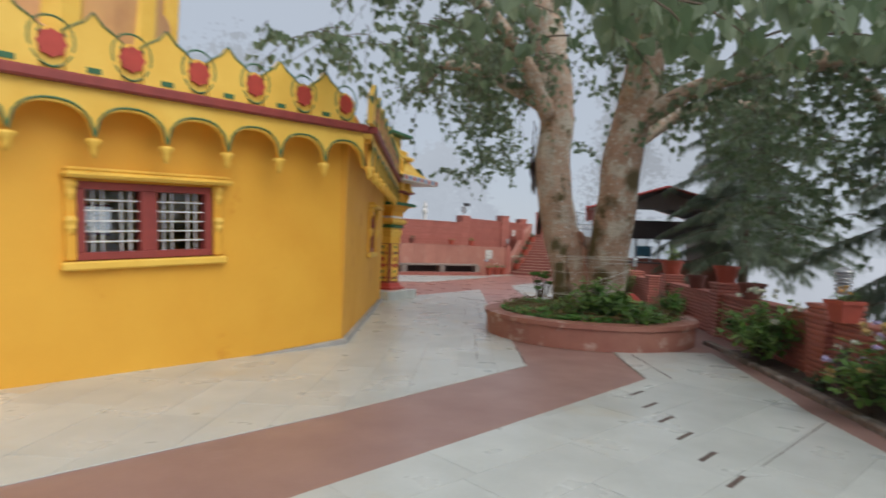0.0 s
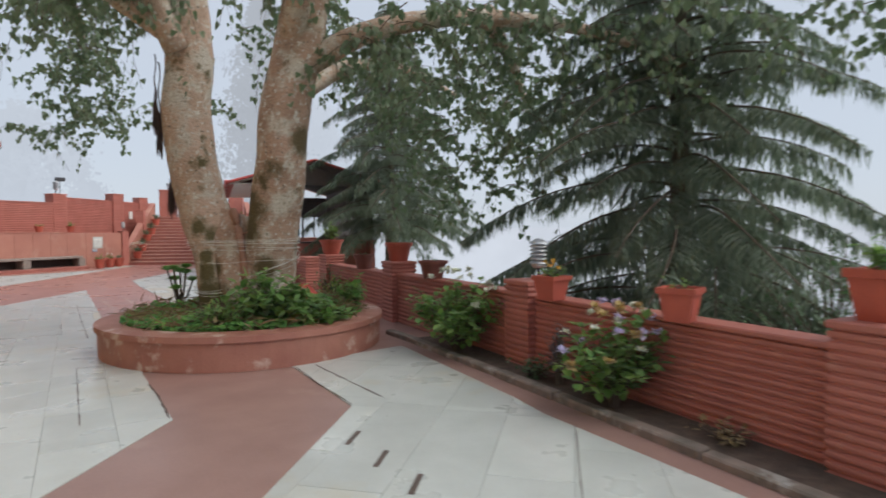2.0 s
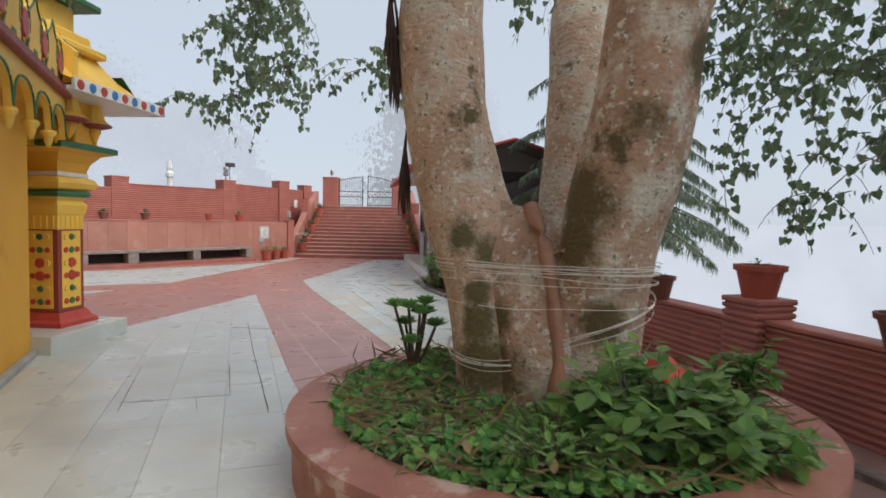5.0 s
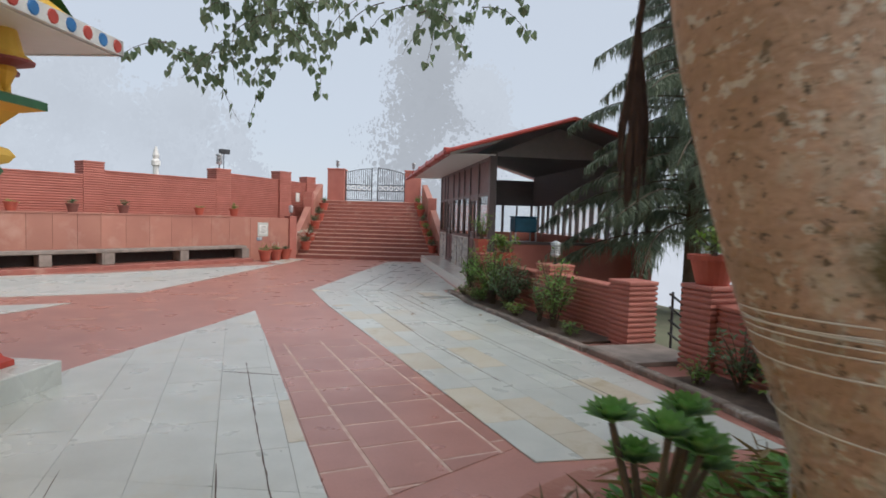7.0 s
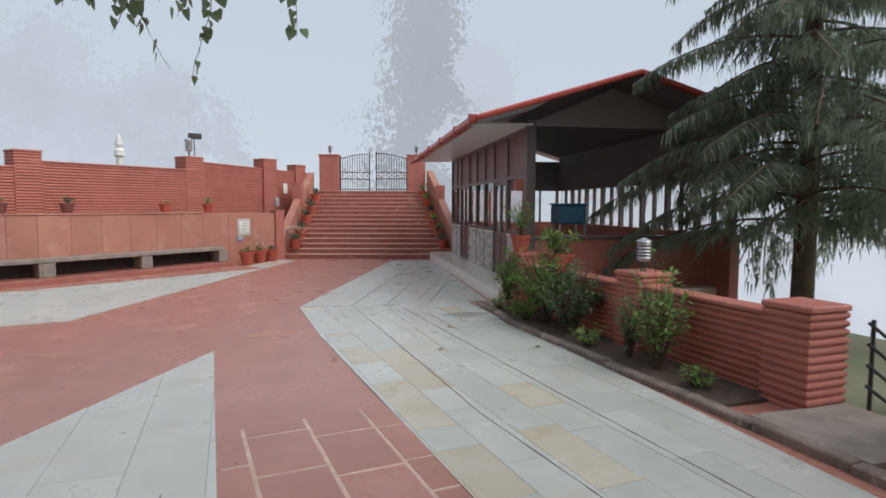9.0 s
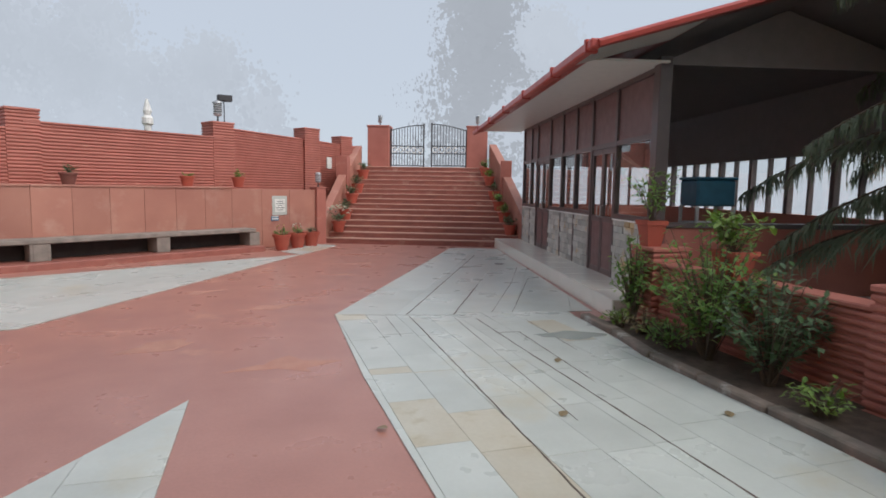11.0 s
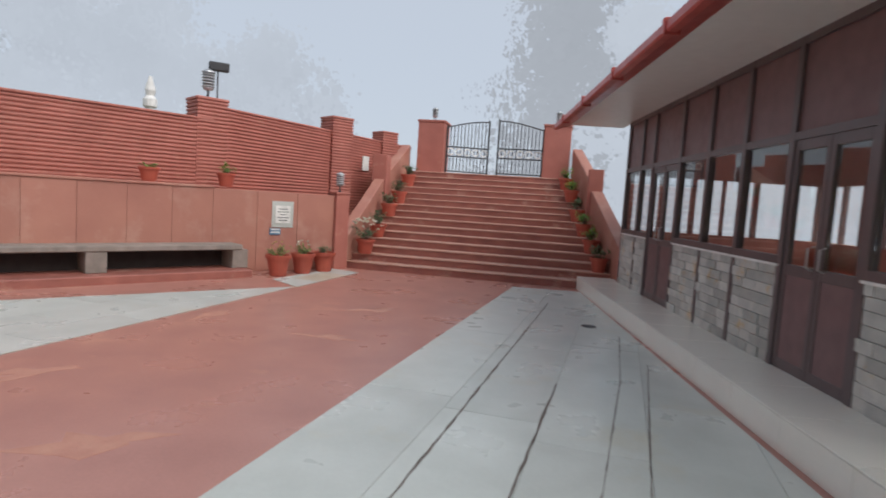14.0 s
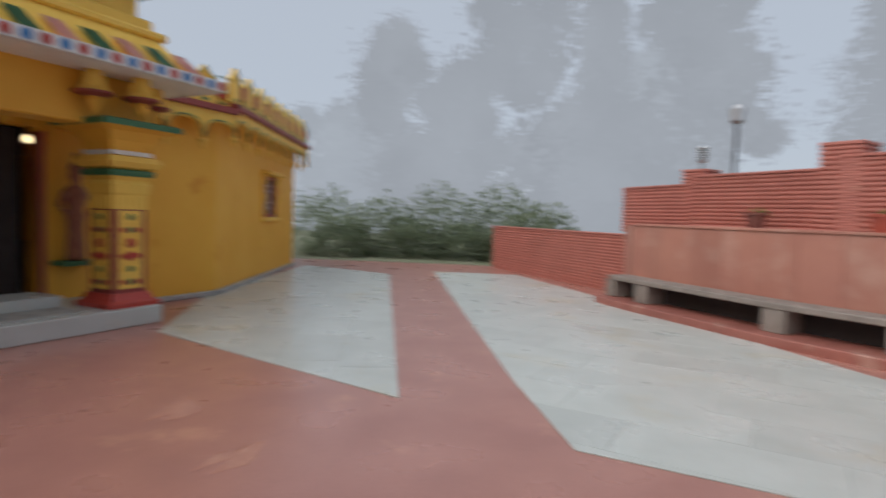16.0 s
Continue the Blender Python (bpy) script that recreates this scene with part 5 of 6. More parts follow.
    g = part("pane", boxbm(EW + 0.05, EW + 0.056, y + 0.11, min(y + 1.2, Y1), 1.36, 2.46), GLASS, pav)
    g.visible_shadow = False
    y += 1.2
part("end_wall", boxbm(F + 0.05, EW, Y1, Y1 + 0.15, 0.2, 1.36), BRICKRED, pav)
part("end_head", boxbm(F + 0.05, EW, Y1, Y1 + 0.15, 2.46, 3.5), DARKROOF, pav)
for k in range(7):
    x = F + 0.05 + k * (EW - F - 0.13) / 6
    part("end_mullion", boxbm(x, x + (0.09 if k % 2 == 0 else 0.05), Y1 + 0.02, Y1 + 0.12, 1.36, 2.46), FRAME, pav)
g = part("pane", boxbm(F + 0.14, EW, Y1 + 0.065, Y1 + 0.071, 1.36, 2.46), GLASS, pav)
g.visible_shadow = False
gab = bmesh.new()
ga = [(F - 0.1, 3.5), (EW + 0.2, 3.5), (2.45, 4.28)]
va = [gab.verts.new((x, 0.40, z)) for x, z in ga]
vb = [gab.verts.new((x, 0.46, z)) for x, z in ga]
gab.faces.new(va)
gab.faces.new(vb[::-1])
for i in range(3):
    gab.faces.new((va[i], vb[i], vb[(i + 1) % 3], va[(i + 1) % 3]))
part("gable_lining", gab, DARKROOF, pav)
roof = bmesh.new()
AX, AZ = 2.45, 4.36
for x0, z0 in ((-0.60, 3.46), (5.6, 3.42)):
    for dz, mt in ((0.0, 0),):
        q = [roof.verts.new(c) for c in ((x0, -0.72, z0), (x0, 10.2, z0), (AX, 10.2, AZ), (AX, -0.72, AZ))]
        q2 = [roof.verts.new((v.co.x, v.co.y, v.co.z - 0.03)) for v in q]
        roof.faces.new(q)
        roof.faces.new(q2[::-1])
        for i in range(4):
            roof.faces.new((q[i], q2[i], q2[(i + 1) % 4], q[(i + 1) % 4]))
bmesh.ops.recalc_face_normals(roof, faces=roof.faces)
part("roof_sheet", roof, ROOFRED, pav, "red sheet metal roof")
lin = bmesh.new()
for x0, s in ((F, 1), (EW + 0.1, -1)):
    q = [lin.verts.new(c) for c in ((x0, -0.66, 3.42 + (0.94 / 3.16) * (x0 + 0.71) - 0.06 if s == 1 else 3.42 + (0.94 / 3.16) * (5.6 - x0) - 0.06), (x0, 9.4, 3.42 + (0.94 / 3.16) * (x0 + 0.71) - 0.06 if s == 1 else 3.42 + (0.94 / 3.16) * (5.6 - x0) - 0.06), (AX, 9.4, AZ - 0.06), (AX, -0.66, AZ - 0.06))]
    lin.faces.new(q)
bmesh.ops.solidify(lin, geom=lin.faces[:], thickness=0.02)
part("roof_lining", lin, DARKROOF, pav, "dark roof underside")
part("eave_soffit", boxbm(-0.56, F + 0.02, 0.3, 10.1, 3.50, 3.53), CREAM, pav, "cream eave underside")
so = bmesh.new()
q = [so.verts.new(c) for c in ((-0.57, -0.68, 3.42), (-0.57, 0.3, 3.42), (F, 0.3, 3.80), (F, -0.68, 3.80))]
so.faces.new(q)
bmesh.ops.solidify(so, geom=so.faces[:], thickness=0.02)
part("eave_lining", so, CREAM, pav)
gut = bmesh.new()
box(gut, -0.70, -0.58, -0.74, 10.25, 3.40, 3.52, 0.02)
part("gutter", gut, ROOFRED, pav, "red eaves gutter")
for y in (-0.6, 1.0, 3.0, 5.0, 7.0, 9.0):
    part("gutter_clip", boxbm(-0.72, -0.56, y, y + 0.07, 3.38, 3.54, bevel=0.01), ROOFRED, pav)
for x0, x1, z0, z1 in ((-0.60, AX, 3.46, AZ), (AX, 5.6, AZ, 3.42)):
    v, f = tube([(x0, -0.74, z0), (x1, -0.74, z1)], [0.05, 0.05], 6)
    raw("verge", v, f, ROOFRED, pav)
part("south_wall", boxbm(F + 0.1, EW, 0.36, 0.56, -0.1, 1.24), BRICKRED, pav, "red painted low wall")
part("south_sill", boxbm(F + 0.1, EW, 0.33, 0.59, 1.24, 1.31, bevel=0.01), FRAME, pav)
cooler = thing("water_cooler", "dark blue water cooler on a steel frame", "water cooler", 0, 0)
cooler.matrix_basis = PV @ Matrix.Translation((1.75, 0.95, FLOOR))
part("tank", boxbm(-0.30, 0.30, -0.27, 0.27, 1.27, 1.66, bevel=0.03), COOLER, cooler)
part("lid", boxbm(-0.32, 0.32, -0.29, 0.29, 1.66, 1.70, bevel=0.015), COOLER, cooler)
for sx in (-0.28, 0.28):
    for sy in (-0.25, 0.25):
        part("leg", boxbm(sx - 0.02, sx + 0.02, sy - 0.02, sy + 0.02, 0, 1.27), STEEL, cooler)
part("shelf", boxbm(-0.3, 0.3, -0.27, 0.27, 1.0, 1.03), STEEL, cooler)

# ---- stairs up to the gate ----
SD, SL = Vector((0.322, 0.947, 0)), Vector((0.947, -0.322, 0))
SM = Matrix(((SL.x, SD.x, 0, 2.59), (SL.y, SD.y, 0, 34.28), (0, 0, 1, 0), (0, 0, 0, 1)))
stairs = tagged(new("stairs"), "broad flight of red sandstone steps with pale worn nosings", "stairs", "", "structure")
stairs.matrix_basis = SM
NS, RISE, RUN, SW = 15, 0.172, 0.345, 6.05
for k in range(NS):
    st = new("step")
    put(st, stairs, Matrix.Translation((0, k * RUN, k * RISE)))
    last = k == NS - 1
    wr = SW - 1.0 * k / (NS - 1)
    part("riser", boxbm(0, wr, 0.03, RUN + 0.05 + (2.5 if last else 0), -0.25, RISE - 0.035), STEPRED, st)
    part("nosing", boxbm(0, wr, 0.0, RUN + 0.05 + (2.5 if last else 0), RISE - 0.035, RISE, bevel=0.008), NOSING, st, "pale worn nosing")
TOPZ = NS * RISE


def slope_wall(name, x0, x1, y0, y1, h0, h1, dx=0.0):
    bm = bmesh.new()
    lo = [(x0, y0, -0.2), (x1, y0, -0.2), (x1 + dx, y1, -0.2), (x0 + dx, y1, -0.2)]
    hi = [(x0, y0, h0), (x1, y0, h0), (x1 + dx, y1, h1), (x0 + dx, y1, h1)]
    a = [bm.verts.new(c) for c in lo]
    b = [bm.verts.new(c) for c in hi]
    bm.faces.new(b)
    for i in range(4):
        bm.faces.new((a[i], a[(i + 1) % 4], b[(i + 1) % 4], b[i]))
    bmesh.ops.bevel(bm, geom=list(bm.edges), offset=0.015, segments=1, affect="EDGES")
    return bm


sw = tagged(new("wall_stair_side"), "sloping pink sandstone parapet beside the steps", "wall", "", "structure")
sw.matrix_basis = SM
part("parapet", slope_wall("parapet", SW, SW + 0.28, -0.05, 2.6, 0.95, 2.2, -0.52), CLAD, sw)
part("parapet", slope_wall("parapet", SW - 0.58, SW - 0.30, 3.0, 5.2, 2.5, 3.5, -0.45), CLAD, sw)
part("end_post", boxbm(SW - 0.01, SW + 0.29, -0.35, -0.05, -0.1, 0.96, bevel=0.01), BRICKRED, sw)
part("mid_post", boxbm(SW - 0.62, SW - 0.24, 2.6, 3.0, -0.1, 2.75, bevel=0.01), BRICKRED, sw)
sw2 = tagged(new("wall_stair_side"), "sloping pink sandstone parapet beside the steps", "wall", "", "structure")
sw2.matrix_basis = SM
part("parapet", slope_wall("parapet", -0.28, 0.0, 0.0, 2.6, 0.75, 2.2), CLAD, sw2)
part("parapet", slope_wall("parapet", -0.28, 0.0, 3.0, 5.2, 2.4, 3.4), CLAD, sw2)
part("mid_post", boxbm(-0.35, 0.05, 2.6, 3.0, -0.1, 2.85, bevel=0.01), BRICKRED, sw2)


def gate_leaf(x0, x1, openturn):
    g = thing("gate_leaf", "half-open iron gate leaf with vertical bars and a scroll panel", "gate", 0, 0, 0, 0, "gate leaves")
    g.matrix_basis = SM @ Matrix.Translation((x0, 5.45, TOPZ)) @ Matrix.Rotation(radians(openturn), 4, "Z")
    w = x1 - x0
    s = 1 if w > 0 else -1
    w = abs(w)
    for k in range(13):
        t = k / 12
        top = 1.45 + 0.25 * math.sin(math.pi / 2 * t)
        part("bar", boxbm(s * w * t - 0.011, s * w * t + 0.011, -0.011, 0.011, 0.06, top), IRON, g)
    for z in (0.08, 0.55, 0.85):
        part("rail", boxbm(min(0, s * w), max(0, s * w), -0.018, 0.018, z - 0.018, z + 0.018), IRON, g)
    pts = [(s * w * t / 12, 0, 1.45 + 0.25 * math.sin(math.pi / 2 * t / 12)) for t in range(13)]
    v, f = tube(pts, [0.018] * 13, 6)
    raw("top_rail", v, f, IRON, g)
    for x in (0, s * w):
        part("stile", boxbm(x - 0.025, x + 0.025, -0.025, 0.025, 0.02, 1.5 if x == 0 else 1.75), IRON, g)
    for k in range(5):
        pts = [(s * w * (k + 0.5) / 5 + 0.1 * math.cos(a * 0.5236), -0.02, 0.70 + 0.1 * math.sin(a * 0.5236)) for a in range(13)]
        v, f = tube(pts, [0.018] * 13, 6)
        raw("scroll", v, f, WHITEPAINT, g)


gate_leaf(1.12, 2.45, 18)
gate_leaf(4.12, 2.75, 0)


def post(x, w, label="plain red gate pier"):
    p = thing("gate_pier", label, "pier", 0, 0, 0, 0, "gate piers", "structure")
    p.matrix_basis = SM @ Matrix.Translation((x, 5.55, TOPZ))
    part("shaft", boxbm(-w / 2, w / 2, -w / 2, w / 2, -0.3, 1.55, bevel=0.012), BRICKRED, p)
    part("cap", boxbm(-w / 2 - 0.03, w / 2 + 0.03, -w / 2 - 0.03, w / 2 + 0.03, 1.55, 1.62, bevel=0.012), BRICKRED, p)


post(0.66, 0.84)
post(4.55, 0.80)


def lantern(x, y, z, sign=False, s=1.0, group="lanterns on the wall piers"):
    """Louvred garden lantern on a short stem."""
    l = thing("lantern", "small pale louvred garden lantern on a dark stem", "lamp", x, y, z, 20, group)
    part("stem", lathe(bmesh.new(), [(0.06 * s, 0), (0.06 * s, 0.02), (0.022 * s, 0.03), (0.022 * s, 0.16 * s)], 10), IRON, l)
    part("base", lathe(bmesh.new(), [(0.07 * s, 0.16 * s), (0.10 * s, 0.19 * s), (0.10 * s, 0.21 * s)], 10), STEEL, l)
    for k in range(5):
        z0 = 0.21 * s + k * 0.055 * s
        part("louvre", lathe(bmesh.new(), [(0.075 * s, z0), (0.125 * s, z0 + 0.012 * s), (0.10 * s, z0 + 0.04 * s), (0.075 * s, z0 + 0.05 * s)], 14), STEEL, l)
    part("cap", lathe(bmesh.new(), [(0.13 * s, 0.485 * s), (0.12 * s, 0.51 * s), (0.03 * s, 0.56 * s)], 14), STEEL, l)
    return l


# ---- high ribbed wall, clad terrace front and bench ----
BACK = [(-11.2, 26.55), (-9.2, 27.3), (-6.7, 28.65), (-4.0, 30.45), (-0.25, 33.3)]
TOPS = [2.5, 2.62, 2.82, 3.0, 3.16]
FRONT = [(-9.95, 26.4), (-9.0, 26.75), (-6.4, 27.95), (-3.65, 29.7), (0.0, 32.55), (2.45, 34.2)]
for i in range(4):
    rib_wall("wall_back", BACK[i], BACK[i + 1], -0.1, (TOPS[i] + TOPS[i + 1]) / 2, 0.24, "high red ribbed brick retaining wall")
rib_wall("wall_back", BACK[4], (4.3, 39.6), -0.1, 3.36, 0.24, "high red ribbed brick retaining wall climbing beside the steps")
rib_wall("wall_back", (-17.4, 23.63), (-11.2, 26.55), -0.1, 1.45, 0.24, "lower red ribbed brick wall fading into fog")
for (x, y), z, w in ((BACK[0], 2.55, 0.4), (BACK[1], 2.85, 0.5), (BACK[2], 3.12, 0.6), (BACK[3], 3.34, 0.62), (BACK[4], 3.5, 0.62), ((2.25, 36.5), 3.74, 0.62), ((3.6, 38.35), 3.66, 0.55)):
    pier(x - 0.165, y + 0.24, w, 1.5, z, 36)
bm = bmesh.new()
for a, b, c, d in zip(FRONT[:4], FRONT[1:5], BACK[:4], BACK[1:5]):
    prism(bm, ccw([a, b, d, c]), -0.1, 1.66)
prism(bm, ccw([FRONT[4], (2.25, 34.05), (0.6, 34.4), BACK[4]]), -0.1, 1.66)
terrace = setting("terrace_front", bm, CLAD, "terrace front of pink sandstone slabs under the ribbed wall", "wall")
for i in range(4):
    m, ln = side_frame(FRONT[i], FRONT[i + 1])
    n = max(2, round(ln / 0.72))
    for k in range(n):
        s = part("clad_slab", boxbm(k * ln / n + 0.003, (k + 1) * ln / n - 0.003, 0.0, 0.022, 0.0, 1.66, bevel=0.003), CLAD, terrace)
        s.matrix_basis = m
    cp = part("terrace_coping", boxbm(0, ln, -0.2, 0.05, 1.66, 1.71, bevel=0.01), CLAD, terrace)
    cp.matrix_basis = m
m, ln = side_frame(FRONT[4], (2.25, 34.05))
for k in range(3):
    s = part("clad_slab", boxbm(k * ln / 3 + 0.003, (k + 1) * ln / 3 - 0.003, 0.0, 0.022, 0.0, 1.66, bevel=0.003), CLAD, terrace)
    s.matrix_basis = m
pier(2.36, 34.2, 0.34, -0.05, 1.75, 34, False, "slim plain red pier at the foot of the steps")
bench = thing("stone_bench", "long built-in sandstone bench on short stone blocks", "bench", 0, 0)
for i in range(4):
    m, ln = side_frame(FRONT[i], FRONT[i + 1])
    if i == 3:
        ln += 0.35
    # last piece: near-black strip painted as the shade under the seat
    for nm, bmx, mt in (("seat", boxbm(-0.04, ln + 0.04, 0.02, 0.55, 0.50, 0.60, bevel=0.015), CONCRETE), ("footing", boxbm(-0.08, ln + 0.1, 0.02, 0.85, -0.05, 0.14, bevel=0.015), STEPRED), ("back_panel", boxbm(0, ln, 0.022, 0.04, 0.14, 0.5), SHADEFILL)):
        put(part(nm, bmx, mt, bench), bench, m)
    n = max(1, round(ln / 2.0))
    for k in range(n + 1):
        put(part("block", boxbm(ln * k / n - 0.16, ln * k / n + 0.16, 0.05, 0.53, 0.14, 0.50, bevel=0.012), CONCRETE, bench), bench, m)
m, ln = side_frame(FRONT[4], (2.25, 34.05))
notice2 = thing("notice_board", "white notice with small grey writing in a pale stone frame", "notice", 0, 0)
notice2.matrix_basis = m @ Matrix.Translation((1.46, 0.025, 1.01))
part("surround", boxbm(-0.24, 0.24, 0, 0.012, -0.09, 0.46), MARBLE, notice2)
part("board", boxbm(-0.17, 0.17, 0.012, 0.03, 0.0, 0.37), WHITEPAINT, notice2)
for k, w in enumerate((0.10, 0.13, 0.07, 0.13, 0.10)):
    part("text_line", boxbm(-w, w, 0.03, 0.033, 0.05 + k * 0.06, 0.068 + k * 0.06), MARK, notice2)
notice3 = thing("plaque", "small blue and white plaque below the notice", "plaque", 0, 0)
notice3.matrix_basis = m @ Matrix.Translation((1.30, 0.025, 0.76))
part("plate", boxbm(-0.12, 0.12, 0, 0.02, 0.0, 0.14), mat("blue_enamel", (0.12, 0.22, 0.34), rough=0.4), notice3)
for k in range(2):
    part("text_line", boxbm(-0.1, 0.1, 0.02, 0.023, 0.04 + k * 0.06, 0.07 + k * 0.06), WHITEPAINT, notice3)
plq = thing("plaque", "small white plaque on the ribbed wall", "plaque", 0, 0)
plq.matrix_basis = side_frame(BACK[4], (4.3, 39.6))[0] @ Matrix.Translation((5.32, 0.02, 2.42))
part("plate", boxbm(-0.15, 0.15, 0, 0.025, 0, 0.41), WHITEPAINT, plq)
lantern(BACK[4][0] - 0.16, BACK[4][1] + 0.24, 3.5, s=1.1)
lantern(BACK[1][0] - 0.16, BACK[1][1] + 0.24, 2.85, s=0.9)
lantern(2.36, 34.2, 1.75, s=0.8)
for gx_ in (0.66, 4.55):
    q = SM @ Vector((gx_, 5.55, TOPZ + 1.62))
    lantern(q.x, q.y, q.z, s=0.8)
flood = thing("flood_lamp", "dark flood lamp over the lantern on the wall pier", "lamp", BACK[4][0], BACK[4][1] + 0.34, 3.5, 20)
part("arm", lathe(bmesh.new(), [(0.015, 0), (0.015, 0.62)], 8), IRON, flood)
part("head", boxbm(-0.18, 0.22, -0.08, 0.08, 0.60, 0.78, bevel=0.02), IRON, flood)
lp = thing("lamp_post", "grey lamp post with a pale lamp head beyond the wall", "lamp", -9.4, 28.2, -0.2)
part("pole", lathe(bmesh.new(), [(0.05, 0), (0.035, 4.0)], 10), IRON, lp)
part("head", lathe(bmesh.new(), [(0.07, 4.0), (0.14, 4.06), (0.15, 4.3), (0.1, 4.38)], 10), STEEL, lp)
fin = thing("white_finial", "white finial of a far shrine behind the wall", "finial", -3.3, 38.5, -0.2)
part("shaft", lathe(bmesh.new(), [(0.12, 0), (0.12, 4.0), (0.19, 4.05), (0.19, 4.25), (0.11, 4.35), (0.15, 4.5), (0.04, 4.9)], 12), WHITEPAINT, fin)
lantern(wall_x(6.65) + 0.3, 6.6, 1.10, s=0.95, group="lanterns on the garden wall")
lantern(wall_x(19.2) + 0.24, 19.2, 1.05, s=0.8, group="lanterns on the garden wall")


# ---- pots and plants ----
def leaf_blade(c, d, s, w=0.45):
    d = d.normalized()
    side = d.cross(Vector((0, 0, 1)))
    side = side.normalized() if side.length > 1e-3 else Vector((1, 0, 0))
    up = side.cross(d)
    return [c, c + d * s * 0.35 + side * s * w * 0.5 + up * s * 0.05, c + d * s * 0.7 + side * s * w * 0.36, c + d * s - up * s * 0.06, c + d * s * 0.7 - side * s * w * 0.36, c + d * s * 0.35 - side * s * w * 0.5 + up * s * 0.05], [(0, 1, 2, 3), (0, 3, 4, 5)]


def bush(parent, rng, centre, rx, rz, n, size, material, stems=10, name="foliage", w=0.5):
    """Stems that fan out from a base, with leaves towards their ends."""
    lv, tw_ = [], []
    c = Vector(centre)
    for _ in range(stems):
        a, r = rng.uniform(0, 6.283), rx * math.sqrt(rng.random())
        tip = c + Vector((r * math.cos(a), r * math.sin(a), rz * rng.uniform(0.55, 1.0) * (1 - 0.35 * (r / rx) ** 2)))
        mid = c + (tip - c) * 0.5 + Vector((0, 0, rz * 0.12))
        tw_.append(tube([c + Vector((rng.uniform(-0.04, 0.04), rng.uniform(-0.04, 0.04), 0)), mid, tip], [0.008, 0.006, 0.003], 4))
        for _ in range(max(1, n // stems)):
            t = rng.uniform(0.25, 1.0)
            p = (c * (1 - t) ** 2 + mid * 2 * t * (1 - t) + tip * t * t)
            d = Vector((rng.uniform(-1, 1), rng.uniform(-1, 1), rng.uniform(-0.5, 0.6)))
            lv.append(leaf_blade(p + d * 0.03, d, size * rng.uniform(0.6, 1.2), w))
    tagged(raw("stem_growth", *gather(tw_), DARKBARK, parent), kind="stuff")
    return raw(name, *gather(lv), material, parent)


def blossoms(parent, rng, centre, rx, rz, n, r, material, name="flower"):
    """Round flower heads of many small petals."""
    for _ in range(n):
        a, e = rng.uniform(0, 6.283), rng.uniform(0.1, 1.35)
        c = Vector(centre) + Vector((rx * math.cos(e) * math.cos(a), rx * math.cos(e) * math.sin(a), rz * (0.3 + 0.68 * math.sin(e))))
        pet = []
        for _ in range(16):
            d = Vector((rng.uniform(-1, 1), rng.uniform(-1, 1), rng.uniform(-0.2, 1))).normalized()
            pet.append(leaf_blade(c, d, r * 1.1, 0.8))
        raw(name, *gather(pet), material, parent)


def pot(x, y, z, r, h, square=False, material=None, label="terracotta pot", turn=0.0, plant=None, group="plant pots"):
    p = thing("plant_pot", label, "plant pot", x, y, z, turn, group)
    k = r
    prof = [(k * 0.66, 0), (k * 0.92, h * 0.82), (k * 1.04, h * 0.83), (k * 1.06, h), (k * 0.92, h), (k * 0.88, h * 0.86), (0.02, h * 0.86)]
    part("pot_body", lathe(bmesh.new(), prof, 22, square), material or TERRACOTTA, p, "", not square and False)
    part("soil", lathe(bmesh.new(), [(k * 0.85, h * 0.84), (k * 0.5, h * 0.92)], 14, square), SOIL, p)
    rng = random.Random(int(x * 100 + y * 37 + z * 11))
    if plant:
        kind, rx, rz, n, size = plant
        bush(p, rng, (0, 0, h * 0.85), rx, rz, n, size, kind, stems=max(5, n // 14))
    return p


def wx(y, off=0.24):
    return wall_x(y) + off


pot(wx(2.65), 2.68, 1.11, 0.17, 0.36, True, None, "square tapered red pot with a small green plant", GT, (SHRUB, 0.16, 0.28, 60, 0.10))
pot(wx(4.15, -0.02), 4.15, 0.93, 0.16, 0.30, True, None, "square red pot with sparse seedlings on the wall", 20, (SHRUB, 0.12, 0.12, 24, 0.07))
mg = pot(wx(5.95, -0.02), 5.95, 0.93, 0.16, 0.28, True, None, "square red pot of yellow marigolds on the wall", 8, (SHRUB, 0.2, 0.16, 90, 0.06))
blossoms(mg, random.Random(3), (0, 0, 0.3), 0.14, 0.16, 5, 0.035, PETALGOLD)
pot(wx(9.25, 0.12), 9.25, 0.93, 0.24, 0.30, False, DARKPOT, "wide dark clay pot on the wall", 0, (SHRUBDARK, 0.1, 0.1, 16, 0.06))
pot(wx(10.95), 10.95, 1.14, 0.26, 0.36, False, None, "round tapered terracotta pot on a pier", 0, (SHRUBDARK, 0.12, 0.12, 24, 0.07))
pot(wx(15.28), 15.28, 1.12, 0.30, 0.38, False, None, "round terracotta pot with a bushy pale green plant", 0, (LIME, 0.24, 0.52, 190, 0.10))
pot(wx(12.6, 0.12), 12.6, 0.90, 0.22, 0.32, False, DARKPOT, "dark clay pot on the wall", 0, (SHRUBDARK, 0.12, 0.1, 20, 0.06))
pot(wx(22.5, 0.1), 22.48, 1.05, 0.14, 0.33, True, None, "square tapered red pot with a trailing rose", GT, (SHRUB, 0.38, 0.85, 260, 0.09))
pot(wx(20.9, -0.02), 20.9, 0.86, 0.16, 0.30, True, None, "square red pot with lime green leaves on the wall", 5, (LIME, 0.35, 0.55, 200, 0.12))
